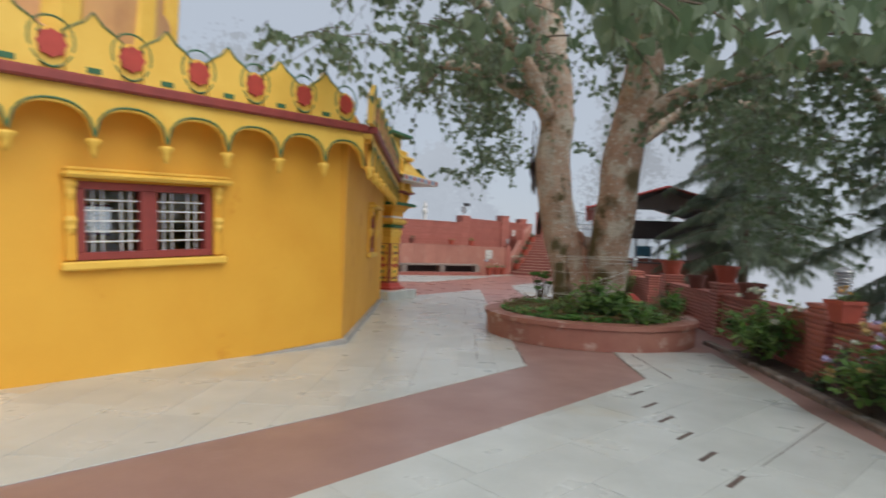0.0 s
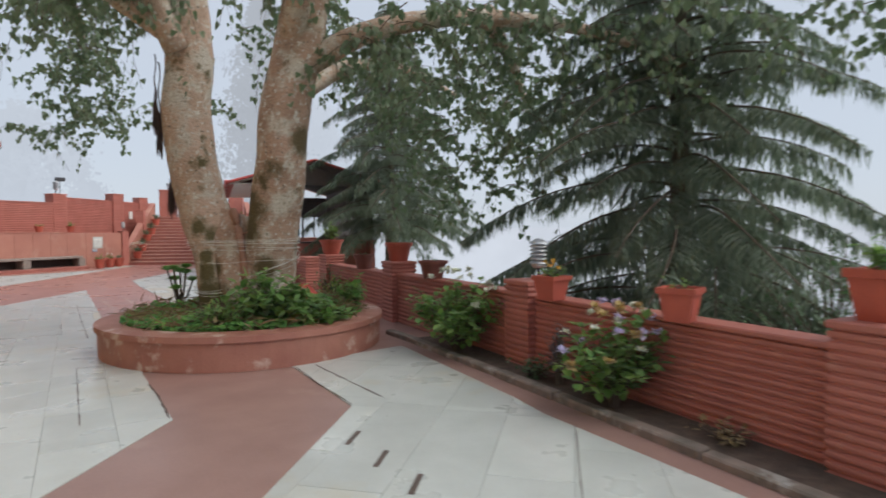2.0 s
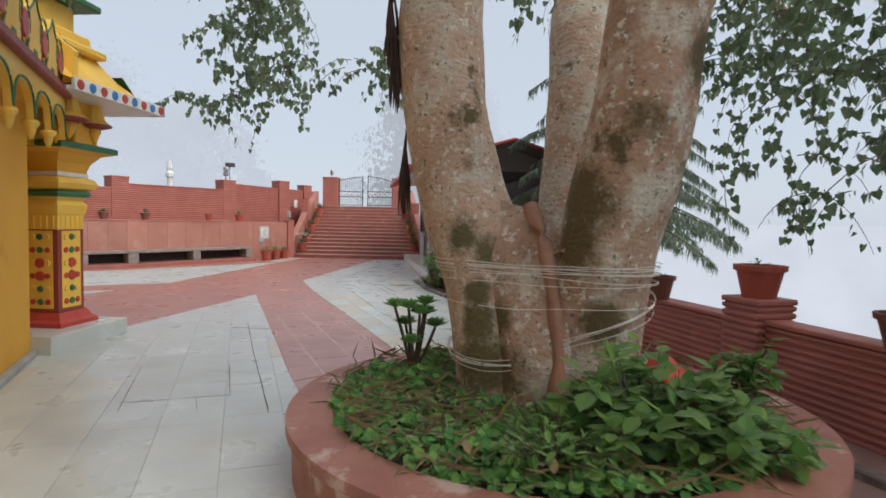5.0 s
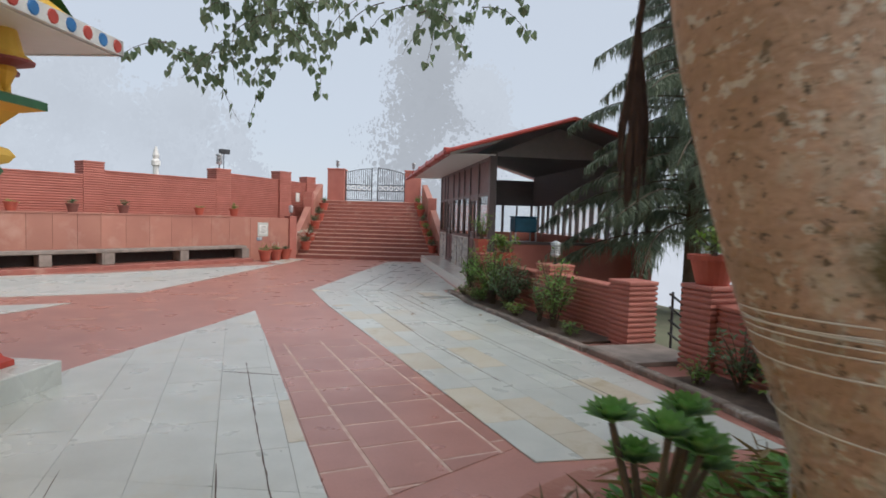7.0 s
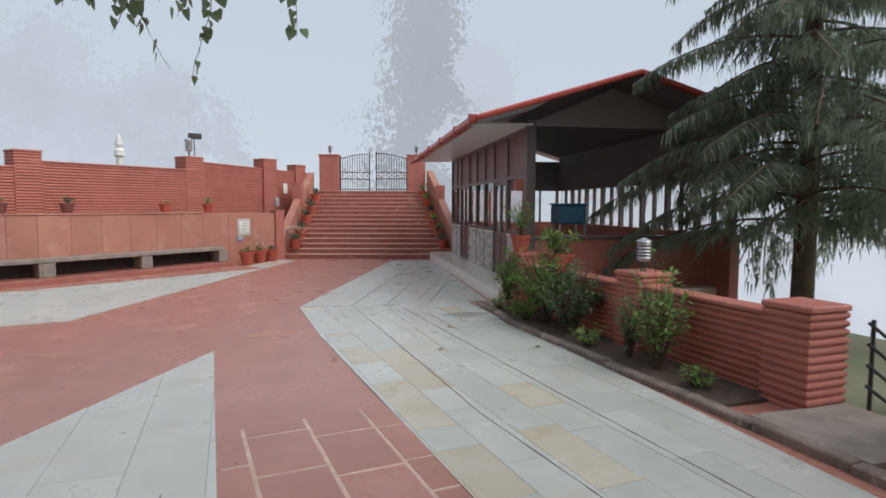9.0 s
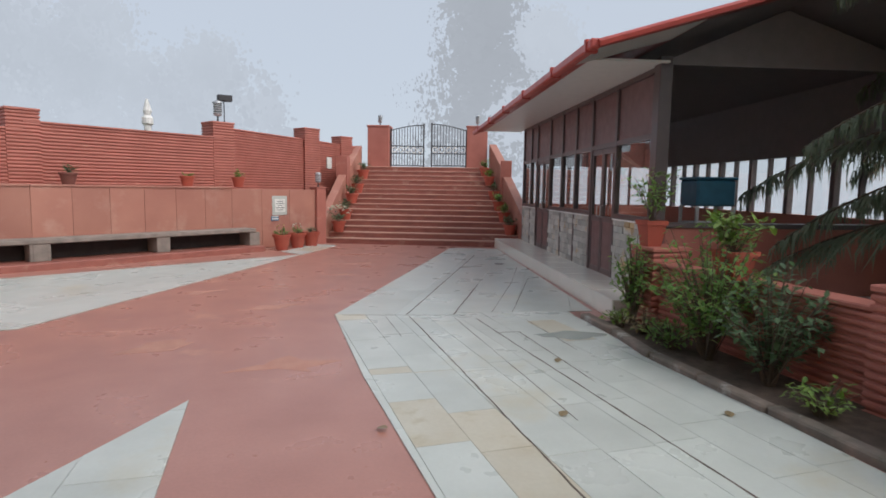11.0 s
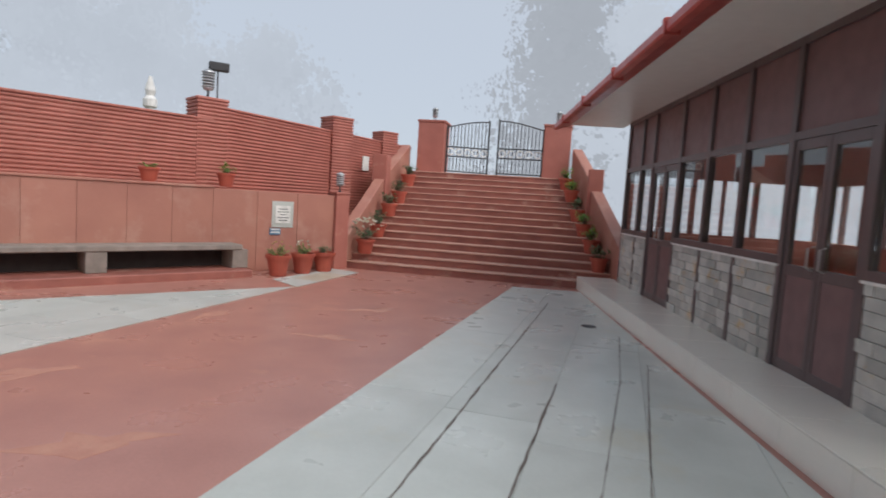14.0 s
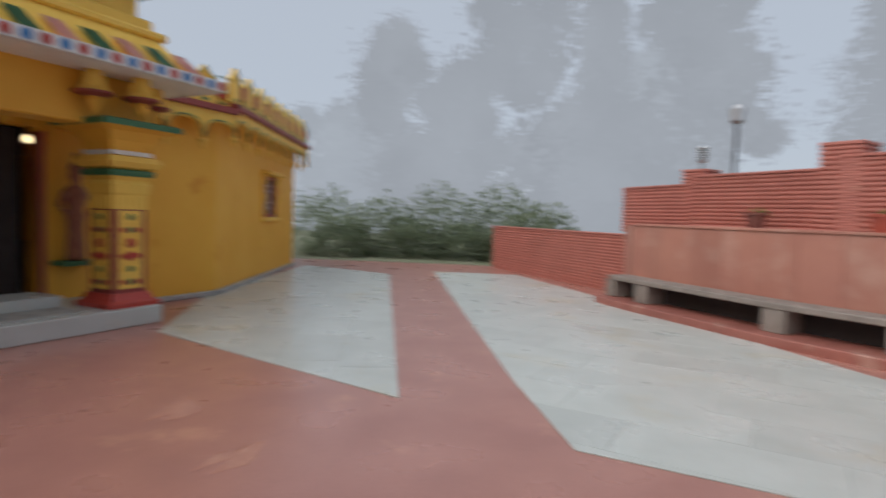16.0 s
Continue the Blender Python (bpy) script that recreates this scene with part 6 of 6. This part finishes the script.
for i, (x, y, kind, fl) in enumerate(((1.3, 32.5, SHRUB, PETALTAN), (1.72, 33.05, SHRUB, PETALWHITE), (2.12, 33.5, SHRUBDARK, None))):
    p = pot(x, y, 0.004, 0.24, 0.42, False, None, "terracotta pot of small bedding flowers", 0, (kind, 0.24, 0.26, 130, 0.07), "pots by the notice")
    if fl:
        blossoms(p, random.Random(40 + i), (0, 0, 0.42), 0.2, 0.26, 7, 0.035, fl)
for x, y, kind, lab in ((0.16, 32.90, LIME, "red pot with pale green leaves on the terrace"), (-1.00, 32.02, None, "shallow bowl of lime moss on the terrace"), (-3.14, 30.35, SHRUBDARK, "dark red pot on the terrace"), (-4.35, 29.49, SHRUBDARK, "dark red pot with a twiggy plant on the terrace"), (-5.65, 28.66, None, "small red pot on the terrace"), (-7.36, 27.73, None, "wide dark red pot on the terrace")):
    pot(x, y, 1.71, 0.18, 0.26, False, DARKPOT if "dark" in lab else TERRACOTTA, lab, 0, ((kind or LIME), 0.2, 0.26 if kind else 0.1, 90 if kind else 60, 0.08), "pots on the terrace")
for k in range(6):
    q = SM @ Vector((SW - 0.34 - 0.165 * k, 0.5 + 0.75 * k, 0))
    zz = RISE * (math.floor((0.5 + 0.75 * k) / RUN) + 1)
    p = pot(q.x, q.y, zz, 0.2, 0.32, False, None, "terracotta pot with a leafy plant on the steps", 0, ((SHRUBDARK, LIME, SHRUB)[k % 3], 0.24, 0.42, 120, 0.10), "pots on the steps")
    q = SM @ Vector((0.32, 0.35 + 0.9 * k, 0))
    zz = RISE * (math.floor((0.35 + 0.9 * k) / RUN) + 1)
    if k < 5:
        p = pot(q.x, q.y, zz, 0.22, 0.34, False, None, "terracotta pot with a flowering plant on the steps", 0, (SHRUBDARK, 0.42 if k == 0 else 0.25, 0.45, 150, 0.09), "pots on the steps")
        if k == 0:
            blossoms(p, random.Random(77), (0, 0, 0.42), 0.4, 0.42, 26, 0.045, PETALWHITE)

rng = random.Random(51)


def shrub(label, x, y, rx, rz, n, size, material, flowers=(), z=0.02, stems=26, w=0.5):
    s = thing("shrub", label, "shrub", x, y, z, 0, "shrubs of the bed")
    bush(s, rng, (0, 0, 0), rx, rz, n, size, material, stems, w=w)
    for mt, cnt, r in flowers:
        blossoms(s, rng, (0, 0, 0.05), rx * 0.9, rz, cnt, r, mt)
    return s


shrub("dense hydrangea bush with white flower heads", 5.32, 7.7, 0.78, 1.15, 1250, 0.13, SHRUB, ((PETALWHITE, 16, 0.07),), stems=60, w=0.7)
shrub("hydrangea bush with lilac and fading tan flowers", 5.2, 4.75, 0.62, 1.0, 850, 0.12, SHRUB, ((PETALLILAC, 10, 0.065), (PETALTAN, 9, 0.07), (PETALWHITE, 9, 0.055)), stems=60, w=0.7)
shrub("low green weeds at the foot of the wall", 5.05, 1.75, 0.4, 0.32, 420, 0.07, SHRUB, stems=40)
shrub("low green weeds at the foot of the wall", 5.0, 1.0, 0.4, 0.28, 300, 0.07, SHRUB, stems=30)
shrub("sparse dry weeds in the bed", 5.25, 3.6, 0.3, 0.22, 110, 0.07, STRAW, stems=16)
shrub("small weeds in the bed", 5.25, 6.0, 0.3, 0.3, 160, 0.08, SHRUBDARK, stems=16)
shrub("climbing shrub against the garden wall", 5.85, 14.3, 0.42, 0.95, 320, 0.09, SHRUBDARK, stems=26)
shrub("lime leafed shrub by the pier", 5.8, 13.5, 0.45, 0.8, 260, 0.11, LIME, stems=20)
shrub("tall leafy rose shrub beside the wall", 5.7, 18.2, 0.45, 1.45, 640, 0.09, SHRUB, stems=44)
shrub("tall leafy rose shrub beside the wall", 5.72, 18.75, 0.3, 1.1, 260, 0.08, SHRUBDARK, stems=24)
shrub("dense rose shrub with bright green tips", 5.72, 20.9, 0.66, 1.6, 1800, 0.085, SHRUB, stems=90)
shrub("dense rose shrub with bright green tips", 5.72, 20.1, 0.5, 1.25, 900, 0.09, SHRUBDARK, stems=60)
shrub("low weeds and dry stalks in the bed", 5.72, 22.0, 0.3, 0.35, 180, 0.07, STRAW, stems=24)
shrub("low weeds in the bed", 5.68, 21.7, 0.34, 0.3, 200, 0.08, SHRUB, stems=20)
shrub("climbing rose on the end pier", 5.82, 22.4, 0.3, 1.3, 620, 0.085, SHRUB, stems=46)
shrub("dark purple-brown spire of a dried plant by the wall", 5.3, 5.63, 0.13, 0.78, 420, 0.06, DARKSPIRE, stems=30)
for x, y, rx, rz, n, mt in ((5.6, 17.5, 0.25, 0.3, 120, SHRUB), (5.55, 19.4, 0.3, 0.35, 160, LIME), (5.6, 21.3, 0.3, 0.4, 200, SHRUB), (5.62, 22.35, 0.25, 0.3, 140, LIME), (5.55, 13.2, 0.3, 0.35, 160, SHRUB), (5.6, 14.7, 0.25, 0.4, 140, SHRUB)):
    shrub("low green weeds at the foot of the wall", x, y, rx, rz, n, 0.07, mt, stems=22)
# plants of the round planter
rng = random.Random(61)
for lab, x, y, rx, rz, n, sz, mt, w in (
    ("bright green leafy shrub in the round planter", 3.0, 8.95, 0.55, 0.85, 760, 0.15, SHRUB, 0.75), ("bright green leafy shrub in the round planter", 3.75, 8.8, 0.42, 0.3, 380, 0.12, SHRUB, 0.75), ("bright green leafy shrub in the round planter", 3.35, 8.75, 0.45, 0.6, 480, 0.14, SHRUB, 0.75),
    ("feathery green shrub in the round planter", 2.4, 8.95, 0.5, 0.5, 620, 0.09, SHRUB, 0.4), ("upright green plant in the round planter", 4.55, 9.6, 0.3, 0.75, 240, 0.14, SHRUB, 0.6),
    ("small red-leaved plant in the round planter", 3.7, 9.45, 0.2, 0.5, 60, 0.10, SHRUB, 0.6)):
    s = thing("shrub", lab, "shrub", x, y, 0.42, 0, "shrubs of the planter")
    bush(s, rng, (0, 0, 0), rx, rz, n, sz, mt, max(12, n // 14), w=w)
cover = thing("ground_cover", "low round-leaved ground cover with dry stalks in the planter", "ground cover", PC[0], PC[1], 0.40, 0, "", "stuff")
lv, dr = [], []


def round_leaf(c, n, r):
    """A cupped round leaf that faces n, notched at its stalk."""
    n = n.normalized()
    a = n.orthogonal().normalized()
    b = n.cross(a)
    return [c] + [c + (a * math.cos(k * 0.7854) + b * math.sin(k * 0.7854)) * r * (0.7 if k == 0 else 1) + n * r * 0.22 for k in range(8)], [(0, 1 + k, 1 + (k + 1) % 8) for k in range(8)]


for _ in range(7600):
    a, r = rng.uniform(0, 6.283), 1.75 * math.sqrt(rng.random())
    hh = 0.06 + 0.20 * max(0, noise.noise(Vector((r * math.cos(a) * 1.6, r * math.sin(a) * 1.6, 3)))) + 0.05 * (1 - r / 2)
    c = Vector((r * math.cos(a), r * math.sin(a), hh * rng.uniform(0.5, 1.5)))
    lv.append(round_leaf(c, Vector((rng.uniform(-0.7, 0.7), rng.uniform(-0.9, 0.5), 1)), rng.uniform(0.018, 0.046)))
for _ in range(1500):
    a, r = rng.uniform(0, 6.283), 1.8 * math.sqrt(rng.random())
    c = Vector((r * math.cos(a), r * math.sin(a), rng.uniform(0.04, 0.2)))
    dr.append(leaf_blade(c, Vector((rng.uniform(-1, 1), rng.uniform(-1, 1), rng.uniform(-0.3, 0.5))), rng.uniform(0.12, 0.32), 0.045))
for _ in range(420):
    a, r = rng.uniform(0, 6.283), rng.uniform(0.75, 1.7)
    c = Vector((r * math.cos(a), r * math.sin(a), rng.uniform(0.06, 0.2)))
    dr.append(leaf_blade(c, Vector((rng.uniform(-1, 1), rng.uniform(-1, 1), rng.uniform(-0.5, 0.5))), rng.uniform(0.05, 0.10), 0.6))
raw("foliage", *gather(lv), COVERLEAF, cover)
raw("dry_stalks", *gather(dr), STRAW, cover)


def rosette_plant(x, y, z):
    """Succulent: bare stems that end in rosettes of thick leaves."""
    s = thing("succulent", "tree houseleek with green rosettes on bare stems", "succulent", x, y, z)
    for k in range(8):
        a = rng.uniform(0, 6.283)
        tip = Vector((0.26 * math.cos(a) * rng.uniform(0.2, 1), 0.26 * math.sin(a) * rng.uniform(0.2, 1), rng.uniform(0.32, 0.66)))
        raw("stem", *tube([(0, 0, 0), tuple(tip * 0.5 + Vector((0.02, 0.03, -0.03))), tuple(tip)], [0.02, 0.017, 0.014], 6), DARKBARK, s)
        pet = []
        for ring, (cnt, el, ln) in enumerate(((10, 0.45, 0.14), (9, 0.95, 0.13), (7, 1.7, 0.11), (5, 3.2, 0.08))):
            for j in range(cnt):
                b = 6.283 * j / cnt + ring * 0.4
                pet.append(leaf_blade(tip, Vector((math.cos(b), math.sin(b), el)), ln, 0.6))
        head = part("rosette", lathe(bmesh.new(), [(0.012, 0), (0.016, 0.012), (0.004, 0.03)], 8), SHRUB, s)
        head.location = tip
        for v, f in pet:
            raw("leaf", [q - tip for q in v], f, COVERLEAF, head)


rosette_plant(2.15, 11.22, 0.47)
shrine = thing("little_shrine", "small red painted shrine box in the planter", "shrine", 3.75, 9.7, 0.45, 25)
part("body", boxbm(-0.14, 0.14, -0.12, 0.12, 0, 0.3, bevel=0.01), REDPAINT, shrine)
rf = bmesh.new()
prism(rf, [(-0.18, -0.15), (0.18, -0.15), (0.18, 0.15), (-0.18, 0.15)], 0.3, 0.46, 0.75)
part("roof", rf, REDPAINT, shrine)
tin = thing("yellow_board", "leaning yellow board with a tin cap beside the trunk", "board", 3.05, 11.25, 0.42, -42)
part("board", boxbm(-0.09, 0.09, -0.02, 0.02, 0, 0.92, bevel=0.006), mat("ochre_board", (0.62, 0.33, 0.02), rough=0.6), tin)
part("cap", boxbm(-0.13, 0.13, -0.07, 0.07, 0.92, 0.96, bevel=0.006), STEEL, tin)


# ---- conifers beyond the wall ----
def conifer(label, x, y, z, h, spread, seed, low=0.05, dens=1.0):
    rng = random.Random(seed)
    t = thing("conifer", label, "tree", x, y, z, 0, "conifers beyond the wall")
    raw("trunk", *tube([(0, 0, -0.4), (0.05, 0, h * 0.35), (0, 0.05, h * 0.7), (0, 0, h)], [0.2, 0.16, 0.1, 0.02], 12, 0.1), DARKBARK, t, True)
    br, nd = [], []
    n = int(h * 13 * dens)
    for i in range(n):
        u = i / n
        zz = h * (low + (1 - low) * u)
        L = spread * (1 - u) ** 0.75 * rng.uniform(0.65, 1.08) + 0.2
        a = i * 2.39996 + rng.uniform(-0.3, 0.3)
        o = Vector((math.cos(a), math.sin(a), 0))
        sd = Vector((-o.y, o.x, 0))
        pts = []
        m = 9
        lift = rng.uniform(-0.12, 0.12)
        for k in range(m + 1):
            q = k / m
            pts.append(Vector((0, 0, zz)) + o * L * q + sd * 0.10 * L * math.sin(q * 3 + i) * q + Vector((0, 0, (0.22 + lift) * L * q - 0.50 * L * q * q)))
        br.append(tube(pts, [0.03 * (1 - 0.85 * k / m) + 0.004 for k in range(m + 1)], 4))
        cnt = int(L * 60)
        for _ in range(cnt):
            q = rng.uniform(0.12, 1.0)
            p = pts[min(m - 1, int(q * m))].lerp(pts[min(m, int(q * m) + 1)], q * m - int(q * m))
            s = rng.choice((-1, 1))
            wv = (0.30 * L * (1.05 - q) + 0.14) * rng.uniform(0.3, 1.0)
            end = p + sd * s * wv + o * wv * 0.45 + Vector((0, 0, -wv * rng.uniform(0.25, 0.75) - 0.04))
            d = end - p
            k = d.cross(Vector((0, 0, 1))).normalized() * rng.uniform(0.010, 0.022)
            mid = p + d * 0.5 + Vector((0, 0, 0.03))
            b0 = [p, mid + k, end, mid - k]
            nd.append((b0, [(0, 1, 2, 3)]))
            for _ in range(3):
                g = p + d * rng.uniform(0.3, 0.95)
                dr_ = Vector((rng.uniform(-0.06, 0.06), rng.uniform(-0.06, 0.06), -rng.uniform(0.10, 0.30)))
                kk = Vector((rng.uniform(-1, 1), rng.uniform(-1, 1), 0)).normalized() * 0.014
                nd.append(([g - kk, g + kk, g + dr_], [(0, 1, 2)]))
    for v, f in br:
        raw("branch", v, f, DARKBARK, t)
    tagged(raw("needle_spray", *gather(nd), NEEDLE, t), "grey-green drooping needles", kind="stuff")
    return t


conifer("dark drooping conifer standing beyond the garden wall", 9.6, 7.3, -0.6, 10.5, 4.1, 71, 0.05, 1.0)
conifer("tall grey-green weeping conifer beside the pavilion", 10.4, 20.2, -0.4, 10.5, 3.7, 72, 0.19, 0.85)
conifer("lower dark conifer on the slope", 10.6, 3.2, -2.2, 4.8, 2.9, 73)
# leafy thicket on the slope behind the wall
th = thing("thicket", "leafy thicket on the slope behind the garden wall", "thicket", 8.6, 4.4, -0.5, 0, "", "stuff")
bush(th, random.Random(81), (0, 0, 0), 1.7, 2.3, 2600, 0.10, SHRUBDARK, 120)
th = thing("thicket", "pale green leafy thicket behind the garden wall, haze mixed into its colour", "thicket", 8.7, 0.9, -0.9, 0, "", "stuff")
bush(th, random.Random(82), (0, 0, 0), 1.9, 2.3, 2600, 0.10, HAZYLEAF, 120)
# bushes whose leaf colour already carries the fog's paleness
rng = random.Random(83)
for x, y, r, h in ((-22.0, 17.2, 1.8, 1.7), (-23.6, 18.8, 2.2, 2.6), (-22.4, 20.2, 1.8, 1.7), (-24.2, 21.4, 2.4, 3.2), (-22.2, 22.6, 1.7, 1.6), (-24.0, 24.2, 2.4, 3.4), (-21.4, 24.6, 1.6, 1.7), (-25.5, 15.6, 2.6, 3.0), (-20.0, 25.6, 1.8, 2.4)):
    th = thing("thicket", "pale green overgrown bush past the paving, haze mixed into its colour", "bush", x, y, -0.12, 0, "bushes past the paving")
    lv = []
    for _ in range(2200):
        d = Vector((rng.gauss(0, 1), rng.gauss(0, 1), abs(rng.gauss(0, 1)))).normalized()
        q = rng.uniform(0.55, 1.0) * (1 + 0.22 * noise.noise(d * 2.3 + Vector((x, y, 0))))
        lv.append(leaf_blade(Vector((d.x * r, d.y * r, d.z * h)) * q, d + Vector((rng.uniform(-1, 1), rng.uniform(-1, 1), rng.uniform(-0.6, 0.6))), rng.uniform(0.12, 0.26), 0.6))
    raw("foliage", *gather(lv), HAZYLEAF, th)

# lifted corners and cracks of the red paving
rng = random.Random(95)
for x, y, w, h, a in ((1.3, 24.6, 0.55, 0.28, 15), (0.2, 26.0, 0.5, 0.22, 40), (2.6, 27.6, 0.6, 0.2, -20), (1.5, 21.7, 0.6, 0.35, 5), (0.1, 22.6, 0.6, 0.3, 30), (-2.0, 20.4, 0.5, 0.25, 10), (3.2, 29.4, 0.7, 0.25, 25), (-1.2, 21.3, 0.45, 0.2, -15), (1.0, 28.6, 0.5, 0.2, 60)):
    bm = bmesh.new()
    prism(bm, [(w * (0.6 + 0.4 * math.sin(k * 2.1 + x)) * math.cos(k * 0.5712), h * (0.6 + 0.4 * math.cos(k * 1.7 + y)) * math.sin(k * 0.5712)) for k in range(11)], -0.006, -0.0025)
    sp_ = new("worn_patch", finish("worn_patch", bm, MORTAR_WORN))
    sp_.matrix_basis = pose(x, y, 0, 0, 0, a)
    tagged(sp_, "pale worn patch in the red paving", "patch", "worn patches", "structure")
# fallen leaves and grit
rng = random.Random(91)
for x, y in ((3.6, 19.9), (4.9, 19.6), (5.6, 31.0), (4.2, 21.2), (-0.3, 9.2), (2.2, 20.0)):
    lf = thing("fallen_leaf", "curled brown fallen leaf on the paving", "leaf", x, y, 0.006, rng.uniform(0, 360), "fallen leaves")
    v, f = leaf_blade(Vector((0, 0, 0.004)), Vector((1, 0.1, 0.25)), 0.10, 0.8)
    raw("blade", v, f, STRAW, lf)

for k in range(7):
    d = thing("drain_slot", "short dark gap in the marble paving", "gap", 2.84 - 0.012 * k, 2.22 + 0.525 * k, 0.006, 49, "gaps in the paving")
    part("gap_strip", boxbm(-0.16, 0.16, -0.022, 0.022, -0.002, 0.0035), JOINT, d)
drain = thing("floor_drain", "small round dark drain cover in the marble paving", "drain", 6.3, 28.7, 0.006)
part("cover", lathe(bmesh.new(), [(0.11, 0.0), (0.11, 0.006), (0.09, 0.010)], 18), IRON, drain)
bm = bmesh.new()
pud = [(4.86 + 0.42 * (1 + 0.22 * math.sin(3 * a) + 0.15 * math.cos(5 * a + 1)) * math.cos(a), 22.2 + 0.17 * (1 + 0.3 * math.sin(4 * a + 2)) * math.sin(a) - 0.05 * math.cos(a)) for a in [k * 0.2618 for k in range(24)]]
prism(bm, pud, 0.004, 0.0085)
tagged(new("puddle", finish("puddle", bm, mat("wet_marble", (0.30, 0.33, 0.31), (0.36, 0.38, 0.35), rough=0.2, scale=3, bump=0.0))), "damp grey-green water stain on the paving", "puddle", "", "structure")

# ---- paving slabs, last ----
for ob, k, ang, w, ln, regs in PAVE:
    for j, r in enumerate(regs):
        tiles("slab", r, (2.155, 23.87) if k in (2, 3) else (0.1, 0), ang, w, ln, MARBLE, ob, 0.0, 0.006, 0.003, 0.5, 100 + k * 10 + j, 0.3 if k == 2 else 0.05)
tiles("slab", MORTARED, (1.02, 13.0), 95, 0.53, 0.66, REDFLOOR, red_strip, -0.003, 0.003, 0.034, 0.4, 300)
# wide open joints, where slabs have sunk or broken apart: the paving, width, corners
OPEN = [
    (0, 0.022, [(1.52, 6.72), (1.50, 7.6), (1.45, 8.2)]), (0, 0.012, [(0.81, 6.9), (0.74, 9.5)]), (0, 0.008, [(0.73, 9.51), (1.05, 9.49)]),
    (0, 0.014, [(0.63, 16.9), (0.72, 14.6), (0.86, 11.8)]), (0, 0.012, [(0.33, 16.54), (1.0, 16.22)]), (0, 0.010, [(0.42, 13.89), (0.48, 12.51)]), (0, 0.009, [(-0.62, 14.05), (-0.54, 12.2)]), (0, 0.008, [(-0.59, 12.51), (0.48, 12.51)]), (0, 0.007, [(0.19, 12.03), (0.14, 12.49)]),
    (1, 0.02, [(3.12, 6.24), (3.10, 7.2), (3.12, 8.1)]), (1, 0.022, [(3.49, 6.3), (3.42, 7.4), (3.38, 8.1)]), (1, 0.010, [(3.17, 3.09), (4.6, 4.65)]), (1, 0.010, [(4.4, 2.9), (3.87, 2.34)]),
    (2, 0.013, [(3.14, 23.6), (3.18, 21.0), (3.22, 17.6), (3.42, 15.4)]), (2, 0.015, [(4.0, 23.3), (4.05, 21.7), (4.2, 18.0), (4.4, 14.0)]), (2, 0.006, [(3.72, 23.4), (3.70, 19.8)]), (2, 0.007, [(2.82, 23.7), (2.84, 22.5)]), (2, 0.012, [(4.0, 22.49), (4.3, 22.48), (4.28, 20.6)]), (2, 0.009, [(4.64, 23.16), (4.62, 21.6)]), (2, 0.006, [(2.25, 23.82), (3.9, 23.5)]),
    (3, 0.020, [(3.12, 23.68), (4.6, 26.9), (6.3, 30.6)]), (3, 0.022, [(3.75, 23.55), (4.91, 26.01)]), (3, 0.012, [(4.33, 23.6), (5.6, 26.1), (6.5, 28.1)]), (3, 0.012, [(4.62, 23.55), (6.2, 26.7)]),
]
rng = random.Random(97)
for k, width, line in OPEN:
    pts = []
    for p, q in zip(line, line[1:]):
        n = max(3, int(math.hypot(q[0] - p[0], q[1] - p[1]) / 0.12))
        pts += [(p[0] + (q[0] - p[0]) * i / n, p[1] + (q[1] - p[1]) * i / n) for i in range(n)]
    pts.append(line[-1])
    bm = bmesh.new()
    rows = []
    for i, p in enumerate(pts):
        a, b = pts[max(0, i - 1)], pts[min(len(pts) - 1, i + 1)]
        d = Vector((b[0] - a[0], b[1] - a[1], 0)).normalized()
        w = width * 0.5 * rng.uniform(0.35, 1.25) * (0.3 if i in (0, len(pts) - 1) else 1)
        off = rng.uniform(-0.25, 0.25) * width
        rows.append([bm.verts.new((p[0] - d.y * (off + e), p[1] + d.x * (off + e), z)) for e, z in ((w, 0.0045), (w, 0.0082), (-w, 0.0082), (-w, 0.0045))])
    for r0, r1 in zip(rows, rows[1:]):
        for c in range(3):
            bm.faces.new((r0[c], r0[c + 1], r1[c + 1], r1[c]))
    part("open_joint", bm, JOINT, PAVE[k][0], "dark open joint")
